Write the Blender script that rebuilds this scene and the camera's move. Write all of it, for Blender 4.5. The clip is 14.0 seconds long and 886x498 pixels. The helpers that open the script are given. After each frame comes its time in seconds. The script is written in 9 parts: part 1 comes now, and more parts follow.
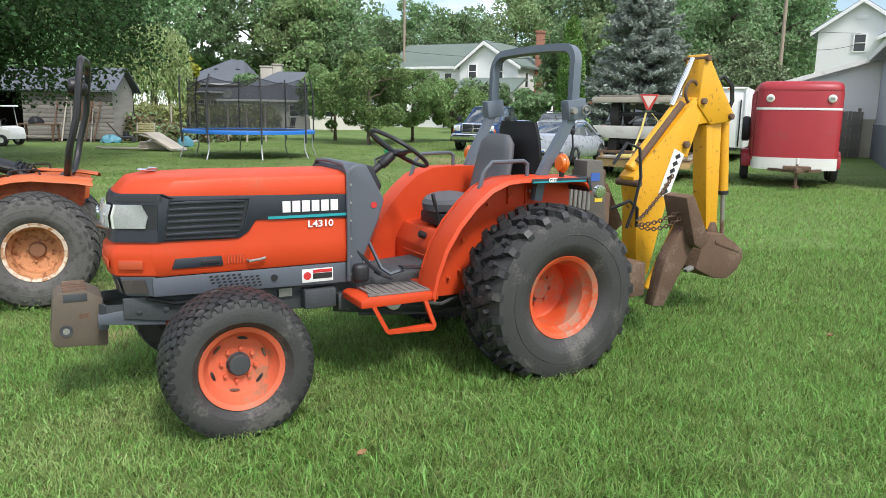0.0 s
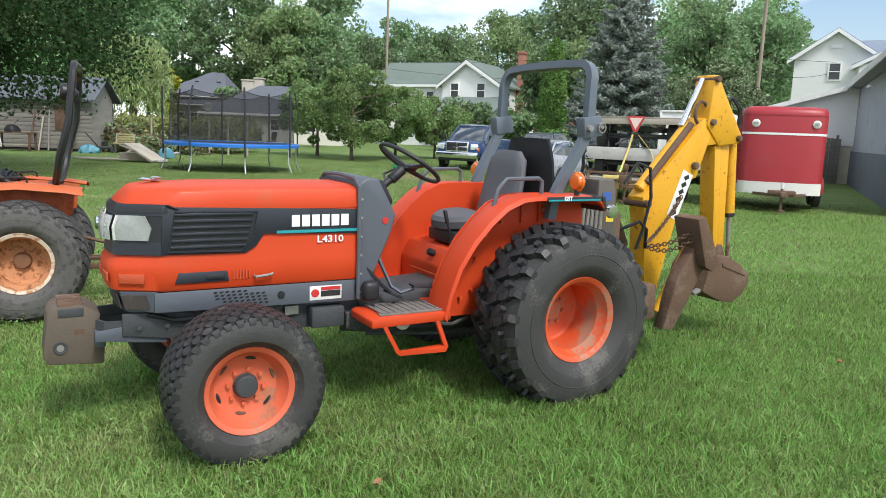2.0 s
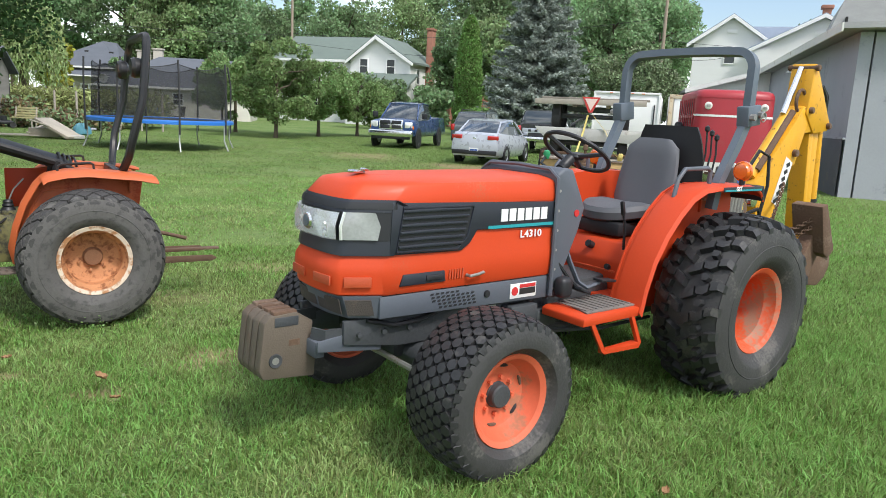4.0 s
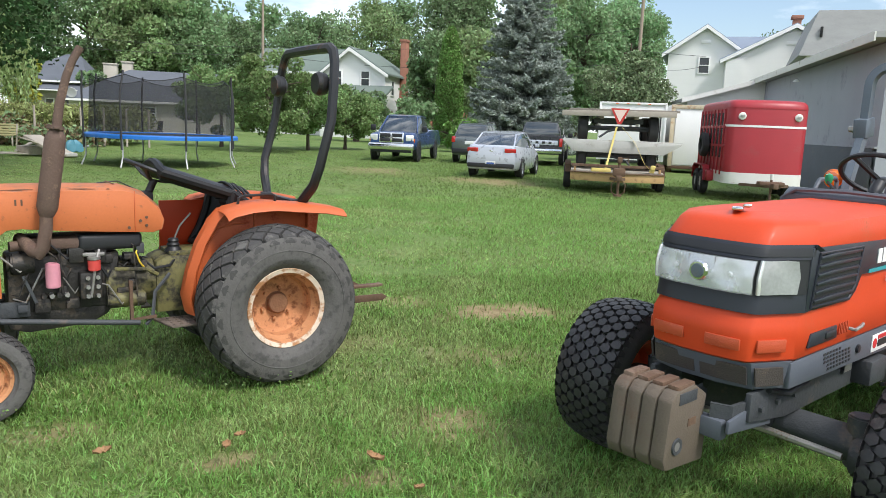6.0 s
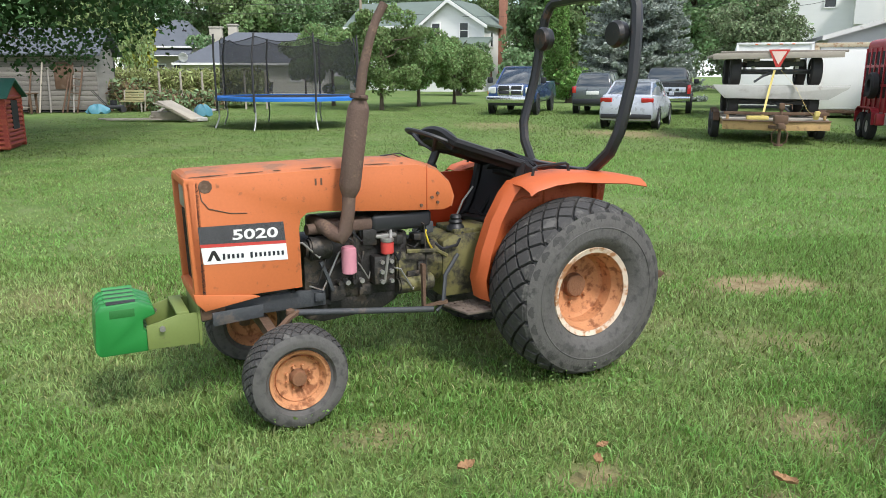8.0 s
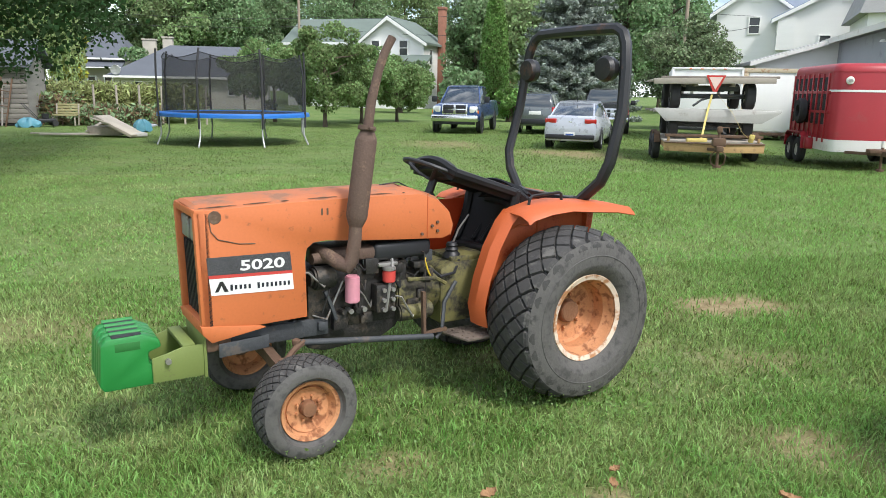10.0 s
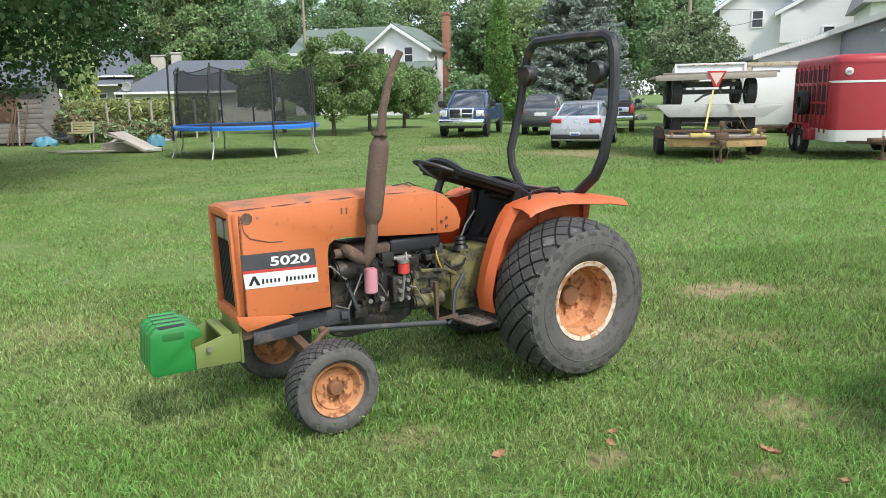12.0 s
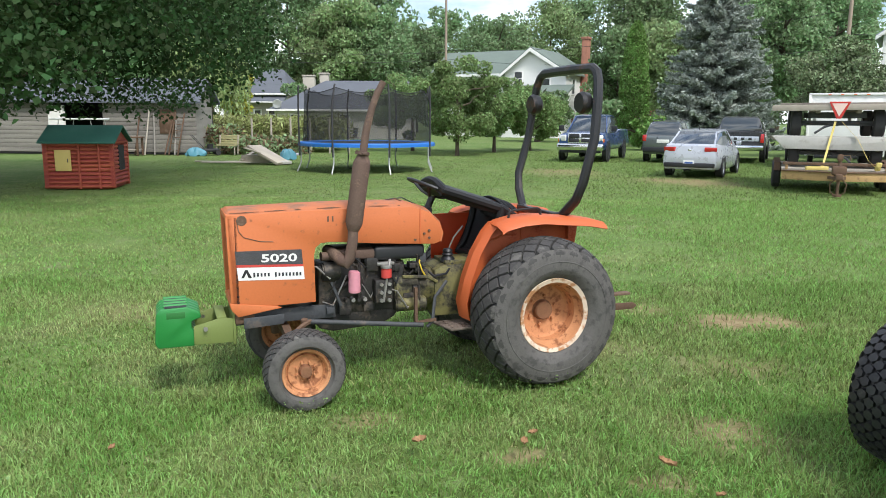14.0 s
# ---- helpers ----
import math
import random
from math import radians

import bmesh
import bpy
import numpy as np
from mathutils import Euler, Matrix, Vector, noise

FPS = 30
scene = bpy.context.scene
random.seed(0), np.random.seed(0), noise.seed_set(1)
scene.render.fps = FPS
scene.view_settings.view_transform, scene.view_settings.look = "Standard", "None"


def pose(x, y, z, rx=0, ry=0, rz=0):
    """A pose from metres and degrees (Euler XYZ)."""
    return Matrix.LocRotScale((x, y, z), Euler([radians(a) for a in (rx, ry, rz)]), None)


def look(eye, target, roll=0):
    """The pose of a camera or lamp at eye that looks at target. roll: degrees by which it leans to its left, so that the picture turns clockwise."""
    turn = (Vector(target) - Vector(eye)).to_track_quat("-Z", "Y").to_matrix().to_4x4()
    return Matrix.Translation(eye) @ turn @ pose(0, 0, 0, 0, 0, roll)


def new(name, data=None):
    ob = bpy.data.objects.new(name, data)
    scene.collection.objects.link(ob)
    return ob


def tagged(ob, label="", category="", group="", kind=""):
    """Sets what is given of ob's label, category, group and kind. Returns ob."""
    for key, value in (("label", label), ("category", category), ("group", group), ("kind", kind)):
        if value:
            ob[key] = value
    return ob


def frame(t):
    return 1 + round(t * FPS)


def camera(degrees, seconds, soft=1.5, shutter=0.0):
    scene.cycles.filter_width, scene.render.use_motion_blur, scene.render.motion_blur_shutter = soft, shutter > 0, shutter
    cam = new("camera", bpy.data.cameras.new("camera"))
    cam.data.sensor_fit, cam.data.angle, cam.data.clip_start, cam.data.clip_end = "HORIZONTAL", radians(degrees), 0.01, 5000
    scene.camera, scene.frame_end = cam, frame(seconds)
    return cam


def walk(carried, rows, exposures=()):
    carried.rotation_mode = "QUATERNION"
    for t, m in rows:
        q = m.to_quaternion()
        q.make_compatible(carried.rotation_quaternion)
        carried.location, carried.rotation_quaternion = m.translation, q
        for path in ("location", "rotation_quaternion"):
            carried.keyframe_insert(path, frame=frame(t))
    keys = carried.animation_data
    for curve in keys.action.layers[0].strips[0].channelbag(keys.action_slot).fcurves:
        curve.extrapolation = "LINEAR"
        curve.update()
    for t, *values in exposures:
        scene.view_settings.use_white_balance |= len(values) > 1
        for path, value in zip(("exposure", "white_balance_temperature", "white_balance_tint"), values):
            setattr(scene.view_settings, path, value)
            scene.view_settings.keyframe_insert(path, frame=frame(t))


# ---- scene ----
cam = camera(61.9, 14.0, soft=0.75)
EXPOSURES = [(0, 0.0), (1.0, 0.0), (2.0, -0.08), (4.5, 0.0), (7.5, 0.0), (10.0, 0.08), (13.5, 0.08), (14.0, 0.02)]
PATH = [
    (0, (-0.074, 0.251, 1.65), (-0.057, 2.218, 1.287), 0.9),
    (0.5, (-0.078, 0.27, 1.653), (-0.053, 2.238, 1.296), 1.1),
    (1, (-0.081, 0.297, 1.647), (-0.05, 2.266, 1.298), 1.3),
    (1.5, (-0.11, 0.349, 1.637), (-0.066, 2.321, 1.304), 1.7),
    (2, (-0.288, 0.411, 1.62), (-0.21, 2.384, 1.306), 2.2),
    (2.2, (-0.415, 0.426, 1.618), (-0.249, 2.397, 1.32), 2.3),
    (4.3, (-2.212, 0.99, 1.603), (-1.851, 2.923, 1.236), 2.9),
    (4.5, (-2.37, 1.124, 1.578), (-2.042, 3.063, 1.215), 2.8),
    (5, (-2.793, 1.394, 1.612), (-2.557, 3.35, 1.269), 1.9),
    (5.5, (-3.238, 1.6, 1.611), (-2.884, 3.541, 1.289), 1.5),
    (6, (-3.592, 1.841, 1.589), (-3.128, 3.758, 1.259), 2.3),
    (6.5, (-3.951, 2.083, 1.624), (-3.465, 3.992, 1.279), 2.4),
    (7, (-4.34, 2.224, 1.627), (-3.859, 4.134, 1.28), 1.8),
    (7.5, (-4.569, 2.449, 1.615), (-4.23, 4.378, 1.209), 1.0),
    (7.7, (-4.64, 2.555, 1.594), (-4.423, 4.489, 1.136), 0.1),
    (9.8, (-5.089, 2.703, 1.661), (-4.7, 4.617, 1.232), 0.8),
    (10, (-5.095, 2.619, 1.673), (-4.7, 4.535, 1.258), 1.0),
    (10.5, (-5.149, 2.483, 1.685), (-4.747, 4.404, 1.299), 0.7),
    (11, (-5.239, 2.451, 1.699), (-4.812, 4.367, 1.316), 0.3),
    (11.5, (-5.279, 2.458, 1.696), (-4.802, 4.358, 1.293), -0.0),
    (12, (-5.161, 2.227, 1.687), (-4.796, 4.152, 1.284), -1.1),
    (12.5, (-5.032, 2.045, 1.704), (-4.786, 3.988, 1.298), -1.1),
    (13, (-4.82, 1.975, 1.691), (-4.642, 3.929, 1.306), -1.1),
    (13.5, (-4.531, 1.895, 1.717), (-4.405, 3.858, 1.351), -0.2),
    (14, (-4.214, 1.655, 1.702), (-4.213, 3.625, 1.358), 0.4),
]
walk(cam, [(t, look(eye, target, roll)) for t, eye, target, roll in PATH], EXPOSURES)

# ---- world, sun ----
SUN_AZ, SUN_EL = radians(150), radians(52)   # azimuth clockwise from +y
world = bpy.data.worlds.new("world")
scene.world = world
world.use_nodes = True
wn, wl = world.node_tree.nodes, world.node_tree.links
wn.clear()
w_out, w_bg = wn.new("ShaderNodeOutputWorld"), wn.new("ShaderNodeBackground")
sky = wn.new("ShaderNodeTexSky")
sky.sky_type, sky.sun_disc = "NISHITA", False
sky.sun_elevation, sky.sun_rotation = SUN_EL, SUN_AZ
sky.air_density, sky.dust_density, sky.ozone_density = 1.0, 1.5, 1.0
w_tc, w_map, w_noise = wn.new("ShaderNodeTexCoord"), wn.new("ShaderNodeMapping"), wn.new("ShaderNodeTexNoise")
w_map.inputs["Scale"].default_value = (1.0, 1.0, 3.0)
w_noise.inputs["Scale"].default_value, w_noise.inputs["Detail"].default_value, w_noise.inputs["Roughness"].default_value = 2.6, 8, 0.55
w_ramp = wn.new("ShaderNodeValToRGB")
w_ramp.color_ramp.elements[0].position, w_ramp.color_ramp.elements[1].position = 0.42, 0.62
w_mix = wn.new("ShaderNodeMix")
w_mix.data_type = "RGBA"
w_mix.inputs["B"].default_value = (9.0, 9.3, 9.8, 1)
wl.new(w_tc.outputs["Generated"], w_map.inputs["Vector"])
wl.new(w_map.outputs[0], w_noise.inputs["Vector"])
wl.new(w_noise.outputs["Fac"], w_ramp.inputs["Fac"])
wl.new(w_ramp.outputs["Color"], w_mix.inputs["Factor"])
wl.new(sky.outputs[0], w_mix.inputs["A"])
wl.new(w_mix.outputs["Result"], w_bg.inputs["Color"])
w_bg.inputs["Strength"].default_value = 0.19
wl.new(w_bg.outputs[0], w_out.inputs["Surface"])

sun = new("sun", bpy.data.lights.new("sun", "SUN"))
sun.data.energy, sun.data.angle, sun.data.color = 3.3, radians(11), (1.0, 0.975, 0.945)
sun.matrix_world = look((math.sin(SUN_AZ) * math.cos(SUN_EL) * 50, math.cos(SUN_AZ) * math.cos(SUN_EL) * 50, math.sin(SUN_EL) * 50), (0, 0, 0))


# ---- materials ----
def mat(name, col, rough=0.6, metal=0.0, var=0.12, scale=6.0, fine=60.0, bump=0.15, dirt=None, dirt_amount=0.45, dirt_scale=5.0,
        coat=0.0, spec=0.5, island=0.0, translucent=0.0, stretch=(1, 1, 1), emit=0.0, alpha=1.0):
    """A procedural surface: base colour varied at two scales, dirt with noise edges, fine relief."""
    m = bpy.data.materials.new(name)
    m.use_nodes = True
    n, k = m.node_tree.nodes, m.node_tree.links
    b = n["Principled BSDF"]
    tc, mp = n.new("ShaderNodeTexCoord"), n.new("ShaderNodeMapping")
    mp.inputs["Scale"].default_value = stretch
    k.new(tc.outputs["Object"], mp.inputs["Vector"])

    def tex(s, detail=4.0):
        t = n.new("ShaderNodeTexNoise")
        t.inputs["Scale"].default_value, t.inputs["Detail"].default_value = s, detail
        k.new(mp.outputs[0], t.inputs["Vector"])
        return t.outputs["Fac"]

    def mth(op, a, c):
        t = n.new("ShaderNodeMath")
        t.operation = op
        for i, v in enumerate((a, c)):
            if isinstance(v, (int, float)):
                t.inputs[i].default_value = v
            else:
                k.new(v, t.inputs[i])
        return t.outputs[0]

    big, small = tex(scale), tex(fine, 6.0)
    value = mth("ADD", mth("MULTIPLY", mth("SUBTRACT", big, 0.5), 2.4 * var), mth("MULTIPLY", mth("SUBTRACT", small, 0.5), 1.6 * var))
    if island:
        geo = n.new("ShaderNodeNewGeometry")
        value = mth("ADD", value, mth("MULTIPLY", mth("SUBTRACT", geo.outputs["Random Per Island"], 0.5), 2 * island))
        oi = n.new("ShaderNodeObjectInfo")
        value = mth("ADD", value, mth("MULTIPLY", mth("SUBTRACT", oi.outputs["Random"], 0.5), island))
    hsv = n.new("ShaderNodeHueSaturation")
    hsv.inputs["Color"].default_value = (*col, 1)
    k.new(mth("ADD", value, 1.0), hsv.inputs["Value"])
    if island:
        k.new(mth("ADD", mth("MULTIPLY", value, 0.05), 0.5), hsv.inputs["Hue"])
    out = hsv.outputs["Color"]
    if dirt:
        mask = n.new("ShaderNodeMapRange")
        mask.interpolation_type = "SMOOTHSTEP"
        k.new(mth("ADD", mth("MULTIPLY", tex(dirt_scale, 8.0), 0.75), mth("MULTIPLY", small, 0.25)), mask.inputs["Value"])
        mask.inputs["From Min"].default_value, mask.inputs["From Max"].default_value = 0.68 - 0.4 * dirt_amount, 0.82 - 0.4 * dirt_amount
        mx = n.new("ShaderNodeMix")
        mx.data_type = "RGBA"
        k.new(mask.outputs[0], mx.inputs["Factor"])
        k.new(out, mx.inputs["A"])
        mx.inputs["B"].default_value = (*dirt, 1)
        out = mx.outputs["Result"]
        k.new(mth("MAXIMUM", mth("MULTIPLY", mask.outputs[0], 0.85), rough), b.inputs["Roughness"])
    else:
        k.new(mth("ADD", mth("MULTIPLY", mth("SUBTRACT", big, 0.5), 0.3), rough), b.inputs["Roughness"])
    k.new(out, b.inputs["Base Color"])
    b.inputs["Metallic"].default_value = metal
    b.inputs["Coat Weight"].default_value = coat
    b.inputs["Coat Roughness"].default_value = 0.12
    b.inputs["Specular IOR Level"].default_value = spec
    if emit:
        b.inputs["Emission Strength"].default_value = emit
        k.new(out, b.inputs["Emission Color"])
    if alpha < 1:
        b.inputs["Alpha"].default_value = alpha
    if bump:
        bp = n.new("ShaderNodeBump")
        bp.inputs["Strength"].default_value, bp.inputs["Distance"].default_value = bump, 0.01
        k.new(mth("ADD", small, mth("MULTIPLY", big, 0.6)), bp.inputs["Height"])
        k.new(bp.outputs[0], b.inputs["Normal"])
    if translucent:
        tr, ms = n.new("ShaderNodeBsdfTranslucent"), n.new("ShaderNodeMixShader")
        k.new(out, tr.inputs["Color"])
        ms.inputs[0].default_value = translucent
        k.new(b.outputs[0], ms.inputs[1])
        k.new(tr.outputs[0], ms.inputs[2])
        k.new(ms.outputs[0], n["Material Output"].inputs["Surface"])
    return m


def glass(name, tint=(0.8, 0.85, 0.85), rough=0.02, alpha=0.35):
    m = mat(name, tint, rough, var=0.03, bump=0.0, alpha=alpha, coat=0.5)
    return m


# ---- mesh kit ----
class Kit:
    """A bmesh with the few shapes that things are made of."""

    def __init__(self):
        self.bm = bmesh.new()

    def add(self, b, m=None):
        if m is not None:
            bmesh.ops.transform(b, matrix=m, verts=b.verts)
        me = bpy.data.meshes.new("tmp")
        b.to_mesh(me)
        b.free()
        self.bm.from_mesh(me)
        bpy.data.meshes.remove(me)
        return self

    def box(self, c, s, rot=(0, 0, 0), bevel=0.0, seg=2):
        b = bmesh.new()
        bmesh.ops.create_cube(b, size=1)
        bmesh.ops.scale(b, vec=s, verts=b.verts)
        if bevel:
            bmesh.ops.bevel(b, geom=b.edges[:], offset=min(bevel, min(s) * 0.45), segments=seg, affect="EDGES", profile=0.5)
        return self.add(b, pose(*c, *rot))

    def cyl(self, p, q, r, r2=None, n=16, bevel=0.0):
        p, q = Vector(p), Vector(q)
        b = bmesh.new()
        bmesh.ops.create_cone(b, cap_ends=True, segments=n, radius1=r, radius2=r if r2 is None else r2, depth=(q - p).length)
        if bevel:
            bmesh.ops.bevel(b, geom=[e for e in b.edges if len(e.link_faces) == 2 and e.calc_face_angle(0) > 1.0], offset=bevel, segments=2, affect="EDGES")
        return self.add(b, Matrix.Translation((p + q) / 2) @ (q - p).to_track_quat("Z", "Y").to_matrix().to_4x4())

    def tube(self, pts, r, n=8, closed=False, rx=None):
        """A pipe along pts; rx: a second half-width across, for bars that are not round."""
        pts = [Vector(p) for p in pts]
        b, rings, last = bmesh.new(), [], None
        for i, p in enumerate(pts):
            a = pts[(i - 1) % len(pts)] if closed or i else p
            c = pts[(i + 1) % len(pts)] if closed or i < len(pts) - 1 else p
            d = (c - a).normalized()
            if last is None:
                up = Vector((0, 0, 1)) if abs(d.z) < 0.9 else Vector((1, 0, 0))
                s = d.cross(up).normalized()
            else:
                s = (last - d * last.dot(d)).normalized()
            last, u = s, s.cross(d)
            rr = r[i] if isinstance(r, (list, tuple)) else r
            w = rr if rx is None else rx
            rings.append([b.verts.new(p + s * w * math.cos(t * 2 * math.pi / n + math.pi / n) + u * rr * math.sin(t * 2 * math.pi / n + math.pi / n)) for t in range(n)])
        m = len(rings)
        for i in range(m if closed else m - 1):
            for j in range(n):
                b.faces.new((rings[i][j], rings[i][(j + 1) % n], rings[(i + 1) % m][(j + 1) % n], rings[(i + 1) % m][j]))
        if not closed:
            b.faces.new(rings[0][::-1]), b.faces.new(rings[-1])
        bmesh.ops.recalc_face_normals(b, faces=b.faces)
        return self.add(b)

    def prism(self, poly, a, c, axis="y", bevel=0.0, seg=2, shrink=1.0):
        """Extrude a flat outline from a to c. axis y: outline in x, z; axis x: in y, z; axis z: in x, y."""
        b = bmesh.new()
        put = {"y": lambda u, v, w: (u, w, v), "x": lambda u, v, w: (w, u, v), "z": lambda u, v, w: (u, v, w)}[axis]
        lo = [b.verts.new(put(u, v, a)) for u, v in poly]
        hi = [b.verts.new(put(u, v, c)) for u, v in poly]
        b.faces.new(lo[::-1]), b.faces.new(hi)
        for i in range(len(poly)):
            b.faces.new((lo[i], lo[(i + 1) % len(poly)], hi[(i + 1) % len(poly)], hi[i]))
        bmesh.ops.recalc_face_normals(b, faces=b.faces)
        if bevel:
            bmesh.ops.bevel(b, geom=b.edges[:], offset=bevel, segments=seg, affect="EDGES", profile=0.5)
        return self.add(b)

    def lathe(self, prof, c, axis="y", n=48, closed=False):
        """Turn a profile of (radius, offset along the axis) round the axis through c."""
        b, rings = bmesh.new(), []
        for r, h in prof:
            if r < 1e-5:
                rings.append([b.verts.new((0, 0, h))])
            else:
                rings.append([b.verts.new((r * math.cos(t * 2 * math.pi / n), r * math.sin(t * 2 * math.pi / n), h)) for t in range(n)])
        pairs = list(zip(rings, rings[1:])) + ([(rings[-1], rings[0])] if closed else [])
        for p, q in pairs:
            for j in range(n):
                k = (j + 1) % n
                if len(p) == 1 and len(q) == 1:
                    continue
                if len(p) == 1:
                    b.faces.new((p[0], q[k], q[j]))
                elif len(q) == 1:
                    b.faces.new((p[j], p[k], q[0]))
                else:
                    b.faces.new((p[j], p[k], q[k], q[j]))
        bmesh.ops.recalc_face_normals(b, faces=b.faces)
        turn = {"z": Matrix(), "y": pose(0, 0, 0, -90), "x": pose(0, 0, 0, 0, 90)}[axis]
        return self.add(b, Matrix.Translation(c) @ turn)

    def loft(self, rings, caps=True, closed=True):
        b = bmesh.new()
        vs = [[b.verts.new(p) for p in ring] for ring in rings]
        n = len(vs[0])
        for p, q in zip(vs, vs[1:]):
            for j in range(n if closed else n - 1):
                b.faces.new((p[j], p[(j + 1) % n], q[(j + 1) % n], q[j]))
        if caps:
            b.faces.new(vs[0][::-1]), b.faces.new(vs[-1])
        bmesh.ops.recalc_face_normals(b, faces=b.faces)
        return self.add(b)

    def sheet(self, rows, thick=0.004):
        """A bent plate through rows of points, with thickness."""
        b = bmesh.new()
        vs = [[b.verts.new(p) for p in row] for row in rows]
        for p, q in zip(vs, vs[1:]):
            for j in range(len(p) - 1):
                b.faces.new((p[j], p[j + 1], q[j + 1], q[j]))
        bmesh.ops.recalc_face_normals(b, faces=b.faces)
        bmesh.ops.solidify(b, geom=b.faces[:], thickness=thick)
        return self.add(b)

    def mirror_y(self):
        geo = bmesh.ops.duplicate(self.bm, geom=self.bm.verts[:] + self.bm.edges[:] + self.bm.faces[:])["geom"]
        vs = [g for g in geo if isinstance(g, bmesh.types.BMVert)]
        fs = [g for g in geo if isinstance(g, bmesh.types.BMFace)]
        bmesh.ops.scale(self.bm, vec=(1, -1, 1), verts=vs)
        bmesh.ops.reverse_faces(self.bm, faces=fs)
        return self


def part(name, kit, material, parent=None, label="", smooth=35):
    bm = kit.bm if isinstance(kit, Kit) else kit
    me = bpy.data.meshes.new(name)
    bm.to_mesh(me)
    bm.free()
    me.materials.append(material)
    if smooth:
        me.polygons.foreach_set("use_smooth", [True] * len(me.polygons))
        me.set_sharp_from_angle(angle=radians(smooth))
    ob = new(name, me)
    if parent is not None:
        ob.parent = parent
    if label:
        ob["label"] = label
    return ob


def thing(name, m, label, category, group="", kind=""):
    ob = new(name)
    ob.empty_display_size = 0.1
    ob.matrix_basis = m
    return tagged(ob, label, category, group, kind)


def raw(name, verts, faces, material, parent=None, smooth=False):
    """One mesh from arrays: verts (n, 3), faces (m, 3 or 4)."""
    verts, faces = np.asarray(verts, np.float32), np.asarray(faces, np.int32)
    me = bpy.data.meshes.new(name)
    me.vertices.add(len(verts))
    me.vertices.foreach_set("co", verts.ravel())
    k = faces.shape[1]
    me.loops.add(faces.size)
    me.loops.foreach_set("vertex_index", faces.ravel())
    me.polygons.add(len(faces))
    me.polygons.foreach_set("loop_start", np.arange(0, faces.size, k, dtype=np.int32))
    me.polygons.foreach_set("loop_total", np.full(len(faces), k, np.int32))
    if smooth:
        me.polygons.foreach_set("use_smooth", np.ones(len(faces), bool))
    me.update(calc_edges=True)
    me.materials.append(material)
    ob = new(name, me)
    if parent is not None:
        ob.parent = parent
    return ob


def lettering(name, text, size, material, parent, m, extrude=0.0015, shear=0.0, width=1.0, bold=0.0, label=""):
    """Words as a mesh, from the built-in font; m places its lower left corner."""
    cu = bpy.data.curves.new(name, "FONT")
    cu.body, cu.size, cu.extrude, cu.shear, cu.offset = text, size, extrude, shear, bold
    cu.resolution_u = 3
    tmp = bpy.data.objects.new(name, cu)
    me = bpy.data.meshes.new_from_object(tmp)
    bpy.data.objects.remove(tmp)
    bpy.data.curves.remove(cu)
    me.transform(Matrix.Diagonal((width, 1, 1, 1)))
    me.materials.clear()
    me.materials.append(material)
    ob = new(name, me)
    ob.parent = parent
    ob.matrix_basis = m
    if label:
        ob["label"] = label
    return ob


rng = np.random.default_rng(7)


def ground_z(x, y):
    return np.interp(y, [0, 14, 25, 33, 45, 70, 150], [0, 0, 0.02, 0.05, 0.04, 0.06, 0.06]) - 0.06 * np.exp(-((x + 4.3) / 2.2) ** 2 - ((y - 6.4) / 2.0) ** 2)


def gz(x, y):
    return float(ground_z(x, y))

# ---- palette ----
M_SOIL = mat("bare_soil", (0.2, 0.135, 0.075), 0.95, var=0.3, scale=3, fine=40, bump=0.6)
M_BARK = mat("bark", (0.11, 0.085, 0.06), 0.9, var=0.35, scale=3, fine=25, bump=0.8, stretch=(1, 1, 0.25))
M_LEAF_DARK = mat("leaf_dark_maple", (0.036, 0.068, 0.023), 0.75, spec=0.2, var=0.15, scale=0.5, fine=4, bump=0, island=0.5, translucent=0.3)
M_LEAF_WOOD = mat("leaf_wood", (0.23, 0.345, 0.165), 0.6, var=0.25, scale=0.15, fine=1.2, bump=0, island=0.45, translucent=0.42)
M_LEAF_WOOD2 = mat("leaf_wood_light", (0.3, 0.41, 0.185), 0.6, var=0.25, scale=0.15, fine=1.2, bump=0, island=0.45, translucent=0.42)
M_LEAF_APPLE = mat("leaf_apple", (0.21, 0.295, 0.115), 0.65, spec=0.3, var=0.2, scale=0.6, fine=4, bump=0, island=0.45, translucent=0.42)
M_LEAF_SILVER = mat("leaf_silver", (0.21, 0.285, 0.14), 0.6, var=0.2, scale=0.6, fine=4, bump=0, island=0.5, translucent=0.25)
M_NEEDLE = mat("needle_blue", (0.3, 0.345, 0.3), 0.7, var=0.2, scale=0.5, fine=5, bump=0, island=0.4, translucent=0.25)
M_THUJA = mat("thuja", (0.17, 0.31, 0.075), 0.7, var=0.25, scale=1.0, fine=6, bump=0, island=0.45, translucent=0.2)
M_WILLOW = mat("leaf_willow", (0.32, 0.4, 0.17), 0.6, var=0.15, scale=0.6, fine=4, bump=0, island=0.45, translucent=0.3)
M_YELLOW = mat("leaf_yellow", (0.38, 0.37, 0.05), 0.6, var=0.15, scale=0.6, fine=4, bump=0, island=0.4, translucent=0.3)
M_CORN = mat("leaf_corn", (0.33, 0.37, 0.14), 0.7, var=0.2, scale=0.5, fine=4, bump=0, island=0.6, translucent=0.3)
M_WEED = mat("leaf_weed_dry", (0.17, 0.115, 0.065), 0.8, var=0.25, scale=0.5, fine=4, bump=0, island=0.6, translucent=0.2)
